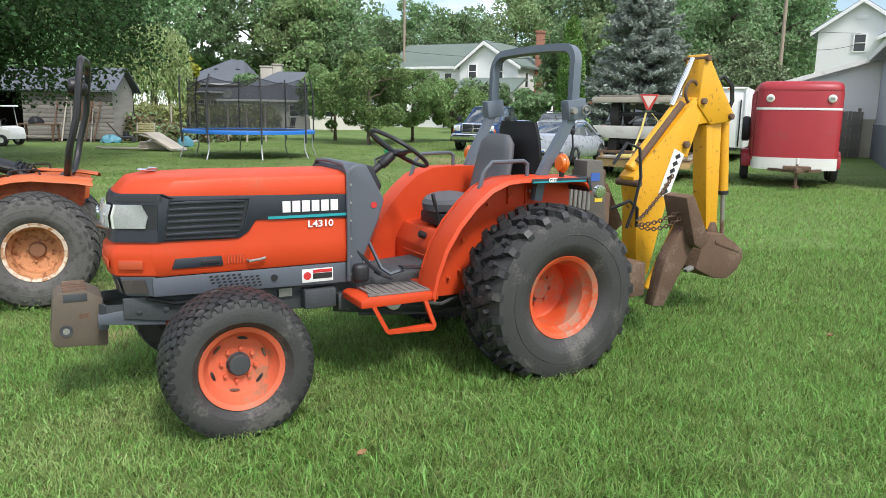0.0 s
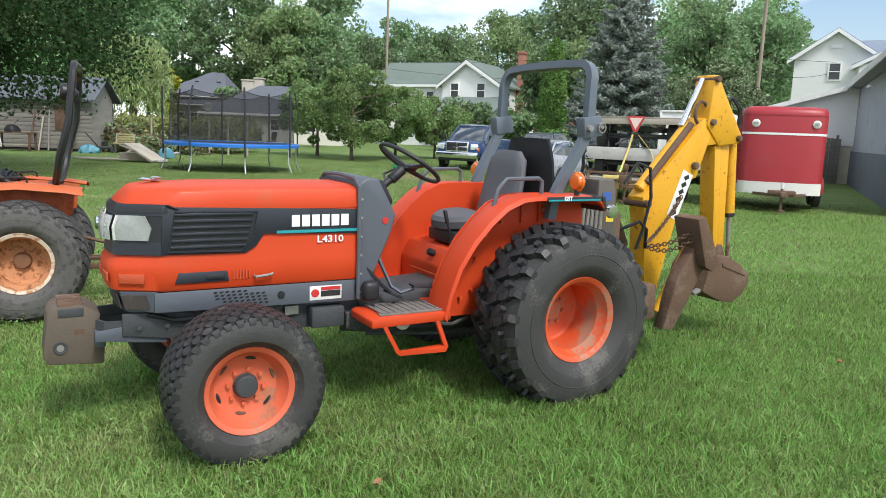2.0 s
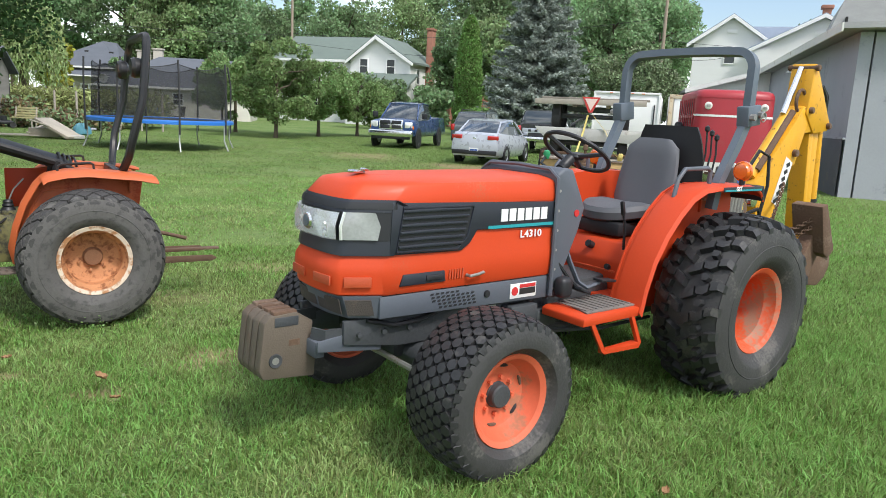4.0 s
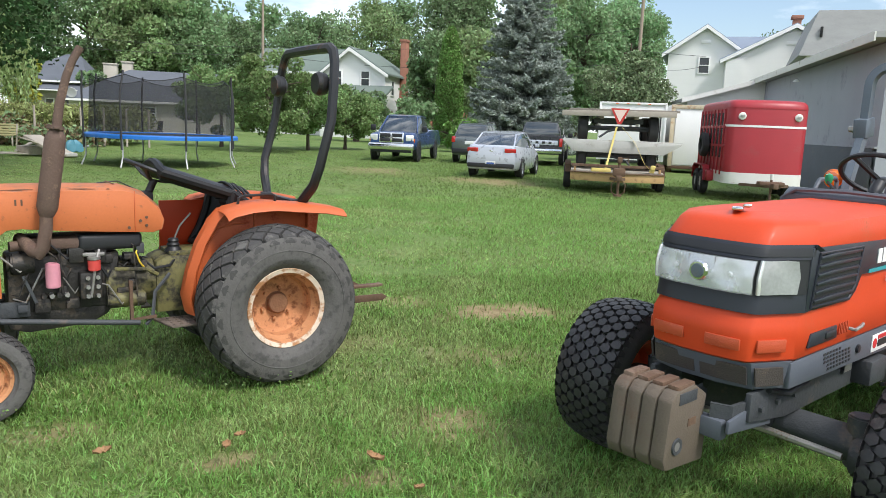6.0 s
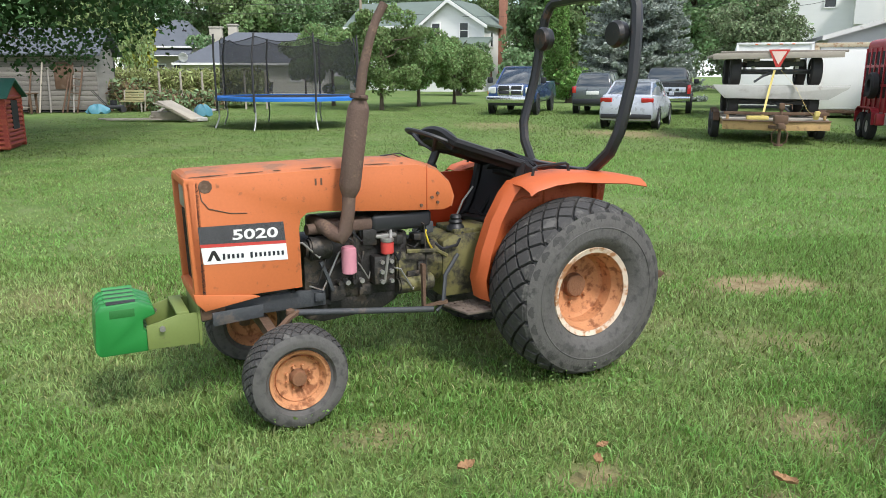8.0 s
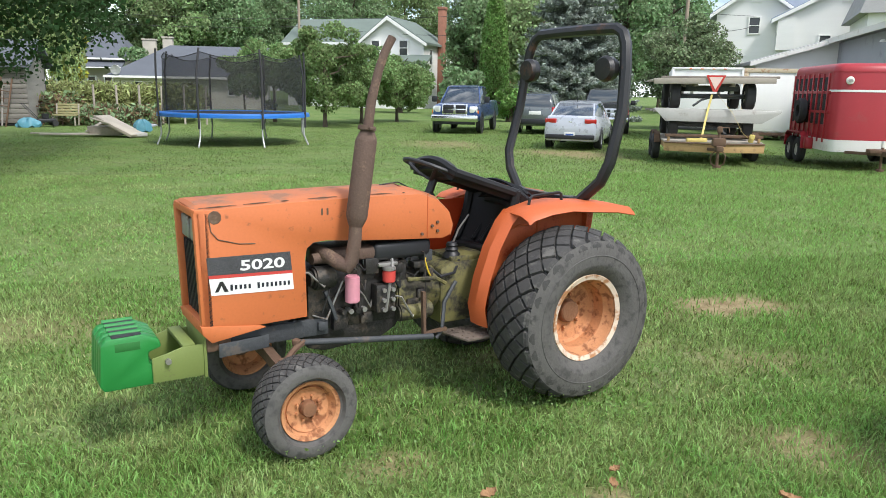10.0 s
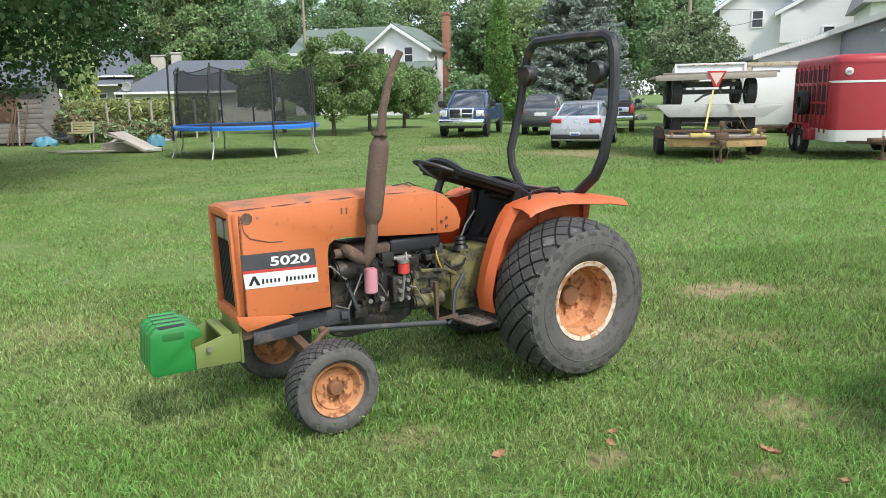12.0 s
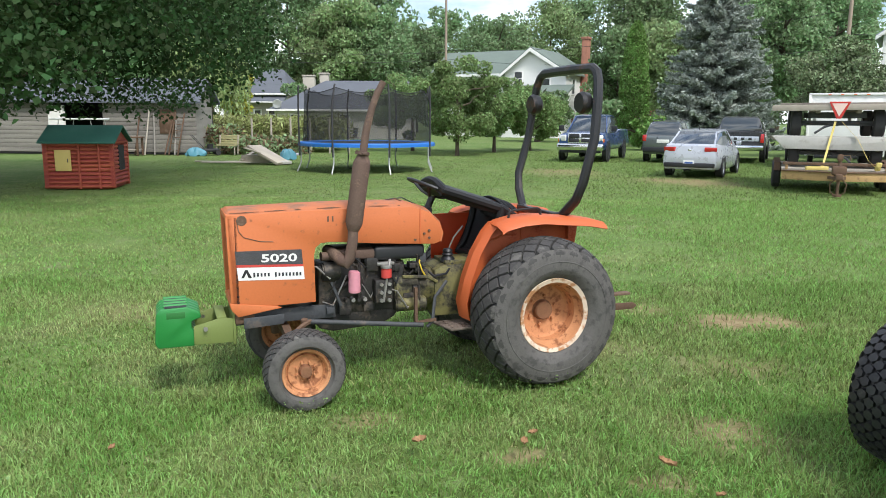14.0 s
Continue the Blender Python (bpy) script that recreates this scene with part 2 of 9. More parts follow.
M_WHITE = mat("white_siding", (0.78, 0.78, 0.76), 0.6, var=0.05, scale=0.6, fine=14, bump=0.05, stretch=(0.3, 0.3, 4))
M_TRIM = mat("white_trim", (0.82, 0.82, 0.8), 0.5, var=0.04, scale=2, fine=30, bump=0.05)
M_TAN = mat("tan_siding", (0.43, 0.4, 0.34), 0.7, var=0.08, scale=0.6, fine=12, bump=0.05, stretch=(0.3, 0.3, 4))
M_CREAM = mat("cream_siding", (0.66, 0.63, 0.56), 0.7, var=0.06, scale=0.6, fine=12, bump=0.05, stretch=(0.3, 0.3, 4))
M_SHINGLE = mat("dark_shingle", (0.11, 0.122, 0.142), 0.9, var=0.2, scale=0.8, fine=9, bump=0.3, stretch=(1, 1, 3))
M_SHINGLE_GREEN = mat("green_shingle", (0.15, 0.19, 0.165), 0.9, var=0.15, scale=0.8, fine=9, bump=0.3, stretch=(1, 1, 3))
M_SHINGLE_GREY = mat("grey_shingle", (0.33, 0.33, 0.33), 0.9, var=0.15, scale=0.8, fine=9, bump=0.3, stretch=(1, 1, 3))
M_TIN = mat("blue_grey_tin_roof", (0.3, 0.35, 0.42), 0.4, 0.5, var=0.1, scale=0.8, fine=9, bump=0.1)
M_WINDOW = mat("window_glass", (0.03, 0.035, 0.04), 0.08, var=0.1, bump=0, coat=0.5)
M_BRICK = mat("brick_red", (0.33, 0.15, 0.1), 0.85, var=0.2, scale=3, fine=14, bump=0.3)
M_OLDWOOD = mat("weathered_board", (0.24, 0.225, 0.2), 0.9, var=0.3, scale=2, fine=30, bump=0.5, stretch=(0.3, 0.3, 3), island=0.25)
M_OLDWOOD_X = mat("weathered_plank", (0.4, 0.36, 0.3), 0.9, var=0.25, scale=2, fine=30, bump=0.5, island=0.3)
M_GREYWALL = mat("grey_painted_block", (0.33, 0.345, 0.375), 0.8, var=0.08, scale=0.7, fine=20, bump=0.15, dirt=(0.24, 0.25, 0.27), dirt_amount=0.3, dirt_scale=1.5)
M_GREYTIN = mat("grey_corrugated_steel", (0.13, 0.145, 0.17), 0.6, 0.2, var=0.15, scale=1.2, fine=25, bump=0.1, dirt=(0.2, 0.19, 0.17), dirt_amount=0.3, dirt_scale=2)
M_DARK = mat("dark_interior", (0.02, 0.02, 0.02), 0.9, var=0.2, bump=0)
M_POLE = mat("pole_wood", (0.32, 0.26, 0.2), 0.9, var=0.2, scale=1, fine=20, bump=0.4, stretch=(1, 1, 0.1))
M_GALV = mat("galvanised_tube", (0.45, 0.46, 0.46), 0.45, 0.6, var=0.1, scale=6, fine=40, bump=0.05)
M_WIRE = mat("cable_black", (0.03, 0.03, 0.03), 0.6, var=0.1, bump=0)

# ---- ground ----
SOIL = [(-1.53, 7.95, 0.75, 0.36, 1.0), (-2.62, 5.65, 0.36, 0.34, 0.8), (-2.35, 5.5, 0.2, 0.3, 0.6), (-3.77, 5.35, 0.2, 0.14, 0.9), (-4.65, 5.83, 0.26, 0.2, 0.7), (-3.1, 5.07, 0.2, 0.13, 0.85),
        (-2.4, 8.4, 0.6, 0.25, 0.6), (2.9, 22.9, 1.7, 1.5, 0.95), (-0.1, 26.5, 1.7, 1.9, 0.75), (-2.1, 6.8, 0.5, 0.3, 0.55), (-3.3, 7.2, 0.9, 0.3, 0.45), (-6.8, 8.2, 0.9, 0.5, 0.5)]


def soil_mask(x, y):
    m = np.zeros_like(x)
    for cx, cy, rx, ry, s in SOIL:
        wob = 0.25 * np.sin(5.1 * x / rx * 0.6 + cx * 7) * np.cos(4.3 * y / ry * 0.6 + cy * 3) + 0.15 * np.sin(9 * x / rx + 2 * y)
        m = np.maximum(m, s * np.clip(0.8 * (1.3 - ((x - cx) / rx) ** 2 - ((y - cy) / ry) ** 2 + wob), 0, 1))
    return m


def axis_steps(lo, hi, a, b, near, grow=1.12):
    mid = list(np.arange(a, b + 1e-6, near))
    s, v = near, a
    left = []
    while v > lo:
        s *= grow
        v -= s
        left.append(v)
    s, v = near, b
    right = []
    while v < hi:
        s *= grow
        v += s
        right.append(v)
    return np.array(left[::-1] + mid + right)


gx, gy = axis_steps(-700, 700, -9, 6, 0.09), axis_steps(-300, 900, 1.5, 10, 0.09)
GX, GY = np.meshgrid(gx, gy)
bumps = 0.012 * np.sin(GX * 1.7 + 0.6 * GY) * np.cos(GY * 1.3) + 0.008 * np.sin(GX * 4.1) * np.sin(GY * 3.7 + 1)
GZ = ground_z(GX, GY) + bumps * np.exp(-((GX / 30) ** 2 + (GY / 40) ** 2)) - 0.03
gi = np.arange(GX.size).reshape(GX.shape)
quads = np.stack([gi[:-1, :-1], gi[:-1, 1:], gi[1:, 1:], gi[1:, :-1]], -1).reshape(-1, 4)


def lawn_material():
    m = mat("lawn", (0.1, 0.17, 0.028), 0.95, var=0.0, bump=0, spec=0.15)
    n, k = m.node_tree.nodes, m.node_tree.links
    b = n["Principled BSDF"]
    geo = n.new("ShaderNodeNewGeometry")

    def tex(s, d=5):
        t = n.new("ShaderNodeTexNoise")
        t.inputs["Scale"].default_value, t.inputs["Detail"].default_value = s, d
        k.new(geo.outputs["Position"], t.inputs["Vector"])
        return t.outputs["Fac"]

    def mix(f, a, c):
        t = n.new("ShaderNodeMix")
        t.data_type = "RGBA"
        k.new(f, t.inputs["Factor"])
        for s, v in (("A", a), ("B", c)):
            if isinstance(v, tuple):
                t.inputs[s].default_value = (*v, 1)
            else:
                k.new(v, t.inputs[s])
        return t.outputs["Result"]

    def ramp(f, a, c):
        t = n.new("ShaderNodeMapRange")
        k.new(f, t.inputs["Value"])
        t.inputs["From Min"].default_value, t.inputs["From Max"].default_value = a, c
        return t.outputs[0]

    green = mix(ramp(tex(0.35), 0.35, 0.65), (0.115, 0.195, 0.052), (0.175, 0.235, 0.082))
    green = mix(ramp(tex(2.2), 0.5, 0.75), green, (0.22, 0.25, 0.12))
    green = mix(ramp(tex(14), 0.45, 0.7), green, (0.092, 0.155, 0.036))
    at = n.new("ShaderNodeAttribute")
    at.attribute_name = "soil"
    soil = mix(ramp(tex(9), 0.3, 0.7), (0.21, 0.15, 0.08), (0.33, 0.27, 0.15))
    k.new(mix(at.outputs["Fac"], green, soil), b.inputs["Base Color"])
    bp = n.new("ShaderNodeBump")
    bp.inputs["Strength"].default_value, bp.inputs["Distance"].default_value = 0.9, 0.03
    k.new(tex(30, 8), bp.inputs["Height"])
    k.new(bp.outputs[0], b.inputs["Normal"])
    return m


M_LAWN = lawn_material()
ground = raw("ground", np.stack([GX, GY, GZ], -1).reshape(-1, 3), quads, M_LAWN, smooth=True)
soil_attr = ground.data.attributes.new("soil", "FLOAT", "POINT")
soil_attr.data.foreach_set("value", soil_mask(GX, GY).ravel().astype(np.float32))
tagged(ground, "mown green lawn with small worn patches of soil", "ground", kind="structure")


# ---- trees ----
def leaf_mesh(name, centres, size, material, parent, droop=0.0, long=1.6, flat=0.0):
    """Small folded leaves at the given places, each turned at random."""
    c = np.asarray(centres, float)
    n = len(c)
    d = rng.normal(size=(n, 3))
    d[:, 2] = d[:, 2] * (1 - flat) - droop
    d /= np.linalg.norm(d, axis=1, keepdims=True)
    s = np.cross(d, rng.normal(size=(n, 3)))
    s /= np.linalg.norm(s, axis=1, keepdims=True)
    sz = (size * rng.uniform(0.55, 1.3, n))[:, None]
    nn = np.cross(d, s) * sz * 0.18
    v = np.stack([c - d * sz * long * 0.5, c + s * sz * 0.5 + nn, c + d * sz * long * 0.5, c - s * sz * 0.5 + nn], 1).reshape(-1, 3)
    return raw(name, v, np.arange(4 * n).reshape(-1, 4), material, parent)


def trunk_kit(height, r, limbs, spread, rise=0.45, lean=(0, 0)):
    kit = Kit()
    pts = [(lean[0] * t * t, lean[1] * t * t, height * t) for t in np.linspace(-0.02, 1, 8)]
    kit.tube(pts, [r * (1.25 if i == 0 else 1) * (1 - 0.085 * i) for i in range(8)], 10)
    tips = []
    for i in range(limbs):
        a = i * 2.4 + rng.uniform(-0.4, 0.4)
        t0 = rng.uniform(rise, 0.95)
        p = Vector((lean[0] * t0 * t0, lean[1] * t0 * t0, height * t0))
        out = Vector((math.cos(a), math.sin(a), rng.uniform(0.25, 0.9)))
        ln = spread * rng.uniform(0.6, 1.0)
        q = [p + out * ln * u + Vector((0, 0, -0.12 * ln * u * u)) + Vector(rng.normal(size=3) * 0.05 * ln * u) for u in np.linspace(0, 1, 6)]
        kit.tube(q, [r * 0.5 * (1 - 0.16 * u) for u in range(6)], 6)
        tips.append(q[-1])
    return kit, tips


def crown_points(n, centre, radii, clumps, clump_r, low=-1.0, shell=0.6):
    cs = rng.normal(size=(clumps, 3))
    cs /= np.linalg.norm(cs, axis=1, keepdims=True)
    cs[:, 2] = np.where(cs[:, 2] < low, -cs[:, 2] * 0.4, cs[:, 2])
    cs *= rng.uniform(shell, 1.0, (clumps, 1))
    cs = cs * (np.array(radii) - 0.6 * clump_r) + np.array(centre)
    pick = rng.integers(0, clumps, n)
    d = rng.normal(size=(n, 3))
    d /= np.linalg.norm(d, axis=1, keepdims=True)
    r = clump_r * rng.uniform(0.6, 1.15, clumps)[pick] * rng.uniform(0.25, 1.0, n) ** 0.4
    return cs[pick] + d * r[:, None] * np.array([1, 1, 0.75])


def broad_tree(x, y, height, width, label, material, leaves=7000, leaf=0.34, clumps=26, clump_r=None, trunk_r=0.25, low=0.22, group="", name="tree"):
    z = gz(x, y)
    t = thing(name, pose(x, y, z - 0.05, 0, 0, rng.uniform(0, 360)), label, "tree", group)
    kit, _ = trunk_kit(height * 0.7, trunk_r, 7, width * 0.42, 0.35)
    part("trunk", kit, M_BARK, t)
    h0 = height * low
    pts = crown_points(leaves, (0, 0, (height + h0) / 2), (width / 2, width / 2, (height - h0) / 2), clumps, clump_r or width * 0.2)
    leaf_mesh("crown", pts, leaf, material, t)
    return t


wood_x = -78.0
wood_i = 0
while wood_x < 49:
    for row in (0, 1):
        yy = 92 + row * 16 + rng.uniform(-5, 5) - (6 if wood_x < -25 else 0)
        xx = wood_x * (1 + 0.1 * row) + row * 4 + rng.uniform(-1.5, 1.5)
        hh = rng.uniform(17, 23) + row * 3
        if -10 < xx < 16:
            yy += 13
            hh = (16.5 if xx < 8 else 20) + 2 * row + rng.uniform(-1, 1)
        broad_tree(xx, yy, hh, rng.uniform(9, 13), "tall broad-leaved tree in the wood behind the houses", (M_LEAF_WOOD, M_LEAF_WOOD2, M_LEAF_WOOD)[(wood_i + row) % 3],
                   leaves=15500 - 6000 * row, leaf=0.27 + 0.08 * row, clumps=44, low=0.1, group="wood behind the houses")
        wood_i += 1
    wood_x += rng.uniform(7, 9)
for xx, yy, hh, ww, mm in ((-18, 92, 16, 9, M_LEAF_WOOD2), (-12.5, 92, 16, 10, M_LEAF_WOOD), (12.5, 74, 11, 7, M_LEAF_WOOD), (17, 72, 12, 8, M_LEAF_WOOD2), (28, 74, 16, 9, M_LEAF_WOOD),
                           (35, 78, 16, 9, M_LEAF_WOOD), (62, 86, 17, 13, M_LEAF_WOOD), (73, 88, 19, 13, M_LEAF_WOOD), (-34, 70, 16, 10, M_LEAF_WOOD2), (-44, 66, 17, 11, M_LEAF_WOOD)):
    broad_tree(xx, yy, hh, ww, "broad-leaved tree standing between houses and wood", mm, leaves=15000, leaf=0.25, clumps=44, low=0.12, group="trees behind the houses")

# the big maple whose low branches hang over the lawn
maple = thing("maple_tree", pose(-18.5, 20.5, 0), "large dark maple with low hanging branches over the lawn", "tree")
kit = Kit()
kit.tube([(0, 0, -0.1), (0, 0, 1.0), (0.1, 0, 2.4), (0.2, 0.1, 5), (0, 0.2, 8)], [0.5, 0.4, 0.36, 0.28, 0.15], 12)
maple_tips = []
for i in range(16):
    a = radians(-150 + i * 24 + rng.uniform(-8, 8))
    z0 = rng.uniform(2.2, 6.5)
    ln = rng.uniform(4.5, 7.5) * (1.15 if abs(a) < 1.2 else 1.0)
    q = [Vector((math.cos(a) * ln * u, math.sin(a) * ln * u, z0 + 2.0 * u - 1.6 * u * u + 0.25 * math.sin(7 * u + i))) for u in np.linspace(0, 1, 9)]
    kit.tube(q, [0.13 * (1 - 0.1 * u) for u in range(9)], 7)
    for j in (4, 6):
        b2 = q[j] + Vector(rng.normal(size=3) * 1.0)
        kit.tube([q[j], (q[j] + b2) / 2 + Vector((0, 0, 0.2)), b2], [0.05, 0.035, 0.015], 5)
    maple_tips += q[3:]
part("trunk", kit, M_BARK, maple)
mp = []
for p in maple_tips:
    n = 420
    d = rng.normal(size=(n, 3)) * np.array([0.85, 0.85, 0.55])
    mp.append(np.array(p) + d + np.array([0, 0, -0.15]))
mp.append(crown_points(26000, (0, 0, 7.0), (8.5, 8.5, 5.2), 60, 1.3, shell=0.75))
for i in range(95):
    a = radians(rng.uniform(-125, 70))
    rr = rng.uniform(2.5, 10.4) if i % 3 else rng.uniform(7.5, 10.8)
    c = np.array([math.cos(a) * rr, math.sin(a) * rr, rng.uniform(2.1, 5.6) + 0.03 * rr])
    mp.append(c + rng.normal(size=(430, 3)) * np.array([0.75, 0.75, 0.42]))
mp = np.concatenate(mp)
mp = mp[mp[:, 2] > 1.6 + 0.5 * np.sin(mp[:, 0] * 1.9) * np.cos(mp[:, 1] * 1.3)]
mp = mp[(mp[:, 0] < 9.5 + 0.4 * np.sin(mp[:, 1] * 2.1 + mp[:, 2] * 3)) & ((mp[:, 0] < 8.0) | (mp[:, 2] > 1.9 + 1.1 * (mp[:, 0] - 8.0)))]
leaf_mesh("crown", mp, 0.12, M_LEAF_DARK, maple, long=1.2)

# apple trees
for xx, yy, hh, ww in ((-3.55, 37.5, 4.75, 5.2), (-1.5, 41.5, 4.5, 5.1), (0.75, 44.5, 4.0, 4.3), (-5.9, 42.5, 4.5, 5.3)):
    t = broad_tree(xx, yy, hh, ww, "old apple tree with a rounded dusty green crown", M_LEAF_APPLE, leaves=16000, leaf=0.1, clumps=58, clump_r=0.55, trunk_r=0.1, low=0.1, group="apple trees", name="apple_tree")
# small birch clump in front of the garage, silver-leaved tree by the shed, bushes
broad_tree(-8.3, 58, 4.9, 3.8, "small leafy tree before the garage wall", M_LEAF_APPLE, leaves=4000, leaf=0.16, clumps=18, trunk_r=0.08)
broad_tree(14.5, 38, 6.0, 5.6, "grey-green olive tree with an uneven crown", M_LEAF_SILVER, leaves=24000, leaf=0.1, clumps=56, clump_r=0.75, trunk_r=0.16, low=0.1)
broad_tree(-20.3, 60, 6.6, 3.2, "small yellow-leaved ornamental tree beside the tan house", M_YELLOW, leaves=3500, leaf=0.2, clumps=16, low=0.2)
broad_tree(-26, 52, 7.5, 6.5, "broad-leaved tree behind the old shed", M_LEAF_WOOD, leaves=5000, leaf=0.22, clumps=20)
broad_tree(7.8, 46, 2.2, 3.0, "low clipped yellow-green bush", M_THUJA, leaves=3500, leaf=0.13, clumps=20, clump_r=0.45, low=0.02, name="bush")
broad_tree(3.4, 62, 4.8, 5.5, "leafy shrub beside the white house", M_LEAF_WOOD, leaves=5000, leaf=0.22, clumps=22, low=0.05, name="shrub")
broad_tree(6.5, 54, 4.2, 3.6, "leafy shrub beside the white house", M_LEAF_WOOD, leaves=4500, leaf=0.2, clumps=22, low=0.05, name="shrub")

# thuja column
t = thing("thuja", pose(10.0, 58, gz(0, 58)), "tall narrow green thuja column", "tree")
n = 16000
u = rng.uniform(0, 1, n)
rad = 1.12 * np.sqrt(np.clip(1 - u ** 2.6, 0.02, 1)) * (0.8 + 0.2 * rng.uniform(0, 1, n) ** 0.3) * (1 + 0.06 * np.sin(u * 40) * np.sin(u * 13))
a = rng.uniform(0, 2 * np.pi, n)
kit = Kit()
kit.cyl((0, 0, -0.1), (0, 0, 6.0), 0.09, 0.03, 8)
part("trunk", kit, M_BARK, t)
leaf_mesh("crown", np.stack([rad * np.cos(a), rad * np.sin(a), 0.1 + u * 8.8], -1), 0.14, M_THUJA, t, droop=-0.9)


def spruce(x, y, height, width, label):
    t = thing("spruce", pose(x, y, gz(x, y)), label, "tree")
    kit = Kit()
    kit.cyl((0, 0, -0.1), (0, 0, height), 0.24, 0.02, 10)
    pts, bn = [], 0
    z = 0.7
    while z < height - 0.2:
        f = 1 - z / height
        nb = max(5, int(15 * f + 5))
        for i in range(nb):
            a = rng.uniform(0, 2 * math.pi)
            ln = width / 2 * f ** 0.85 * rng.uniform(0.75, 1.08)
            d = np.array([math.cos(a), math.sin(a)])
            w = np.array([-d[1], d[0]])
            m = int(120 * ln) + 16
            s = rng.uniform(0.12, 1, m)
            side = rng.normal(size=m) * 0.2 * (1.15 - s) * (0.6 + ln * 0.35)
            zz = z + 0.05 * ln - 0.42 * s * ln + 0.26 * ln * s ** 3 + rng.normal(size=m) * 0.07 - 0.12 * np.abs(side)
            pts.append(np.stack([d[0] * s * ln + w[0] * side, d[1] * s * ln + w[1] * side, zz], -1))
            if i % 3 == 0 and ln > 0.8:
                kit.tube([(d[0] * ln * q, d[1] * ln * q, z + 0.05 * ln - 0.42 * q * ln + 0.26 * ln * q ** 3 - 0.03) for q in (0, 0.4, 0.8)], [0.035, 0.025, 0.01], 4)
        z += 0.34
    part("trunk", kit, M_BARK, t)
    leaf_mesh("crown", np.concatenate(pts), 0.1, M_NEEDLE, t, long=2.8, flat=0.4, droop=0.25)


spruce(13.15, 50, 14.6, 9.4, "tall blue spruce with drooping layered boughs")

# willow
t = thing("willow", pose(-20.7, 55, gz(0, 55)), "weeping willow with long hanging strands", "tree")
kit, tips = trunk_kit(6.0, 0.3, 8, 2.2, 0.6)
part("trunk", kit, M_BARK, t)
pts = []
for i in range(430):
    a, r = rng.uniform(0, 2 * math.pi), 2.6 * math.sqrt(rng.uniform(0.02, 1))
    top = 7.4 - 0.35 * r * r * 0.55 + rng.uniform(-0.4, 0.3)
    ln = rng.uniform(2.2, 5.2)
    s = np.linspace(0, 1, 34)
    px = r * math.cos(a) * (1 + 0.12 * s) + 0.08 * np.sin(9 * s + i)
    py = r * math.sin(a) * (1 + 0.12 * s) + 0.08 * np.cos(8 * s + i)
    zz = np.maximum(top - ln * s, 0.8)
    pts.append(np.stack([px, py, zz], -1) + rng.normal(size=(34, 3)) * 0.04)
leaf_mesh("crown", np.concatenate(pts), 0.1, M_WILLOW, t, droop=2.2, long=3.0)

# ---- houses ----


def window(parent, c, w, h, axis="y", sill=True):
    """A sash window set into a wall that faces -y (or -x)."""
    wo = thing("window", Matrix.Translation(c) @ (Matrix() if axis == "y" else pose(0, 0, 0, 0, 0, -90)), "", "")
    wo.parent = parent
    k = Kit()
    for sx in (-1, 1):
        k.box((sx * (w / 2 + 0.04), -0.04, 0), (0.1, 0.12, h + 0.2), bevel=0.01)
    for sz in (-1, 0, 1):
        k.box((0, -0.035, sz * (h / 2 + (0.04 if sz else 0))), (w + 0.2, 0.12, 0.1 if sz else 0.06), bevel=0.01)
    part("frame", k, M_TRIM, wo)
    part("pane", Kit().box((0, 0, 0), (w, 0.05, h)), M_WINDOW, wo)
    return wo


def gable(poly, y0, y1):
    return Kit().prism(poly, y0, y1)


# white farmhouse with a green roof: gable front, long ell behind it, low porch before it
house = thing("house", pose(4.99, 78.3, 0.2, 0, 0, -28.7), "white clapboard farmhouse with green-grey shingle roof", "house")
part("wall", Kit().prism([(-3.3, -0.2), (3.3, -0.2), (3.3, 6.3), (-0.4, 8.55), (-3.3, 6.3)], 0, 8), M_WHITE, house)
part("wall", Kit().prism([(1.0, -0.2), (9.0, -0.2), (9.0, 6.4), (5.0, 8.75), (1.0, 6.4)], -12.3, -3.3, "x"), M_WHITE, house)
part("wall", Kit().box((0.6, -1.5, 1.6), (5.8, 3.0, 3.6)), M_WHITE, house)
k, e = Kit(), Kit()
for x1 in (3.75, -3.75):
    zb = 6.3 - 0.45 * 2.25 / 3.7
    k.prism([(-0.4, 8.62), (-0.4, 8.84), (x1, zb + 0.2), (x1, zb)], -0.45, 8.2)
    e.prism([(-0.4, 8.36), (-0.4, 8.72), (x1, zb + 0.08), (x1, zb - 0.22)], -0.55, -0.45)
part("roof", k, M_SHINGLE_GREEN, house)
part("bargeboard", e, M_TRIM, house)
k = Kit()
for y1 in (0.5, 9.5):
    k.prism([(5.0, 8.82), (5.0, 9.04), (y1, 6.35), (y1, 6.13)], -12.7, -2.6, "x")
part("roof", k, M_SHINGLE_GREEN, house)
part("eave_board", Kit().box((-7.8, 0.52, 6.2), (9.8, 0.08, 0.26)), M_TRIM, house)
k = Kit()
k.prism([(-3.5, 3.3), (-3.5, 3.52), (0.0, 5.05), (0.0, 4.8)], -2.9, 4.2, "x")
part("porch_roof", k, M_SHINGLE_GREEN, house)
k = Kit().box((3.62, 5.0, 4.9), (0.62, 1.0, 10.0), bevel=0.02)
k.box((3.62, 5.0, 9.95), (0.78, 1.15, 0.25), bevel=0.02)
part("chimney", k, M_BRICK, house, "red brick chimney on the outside wall")
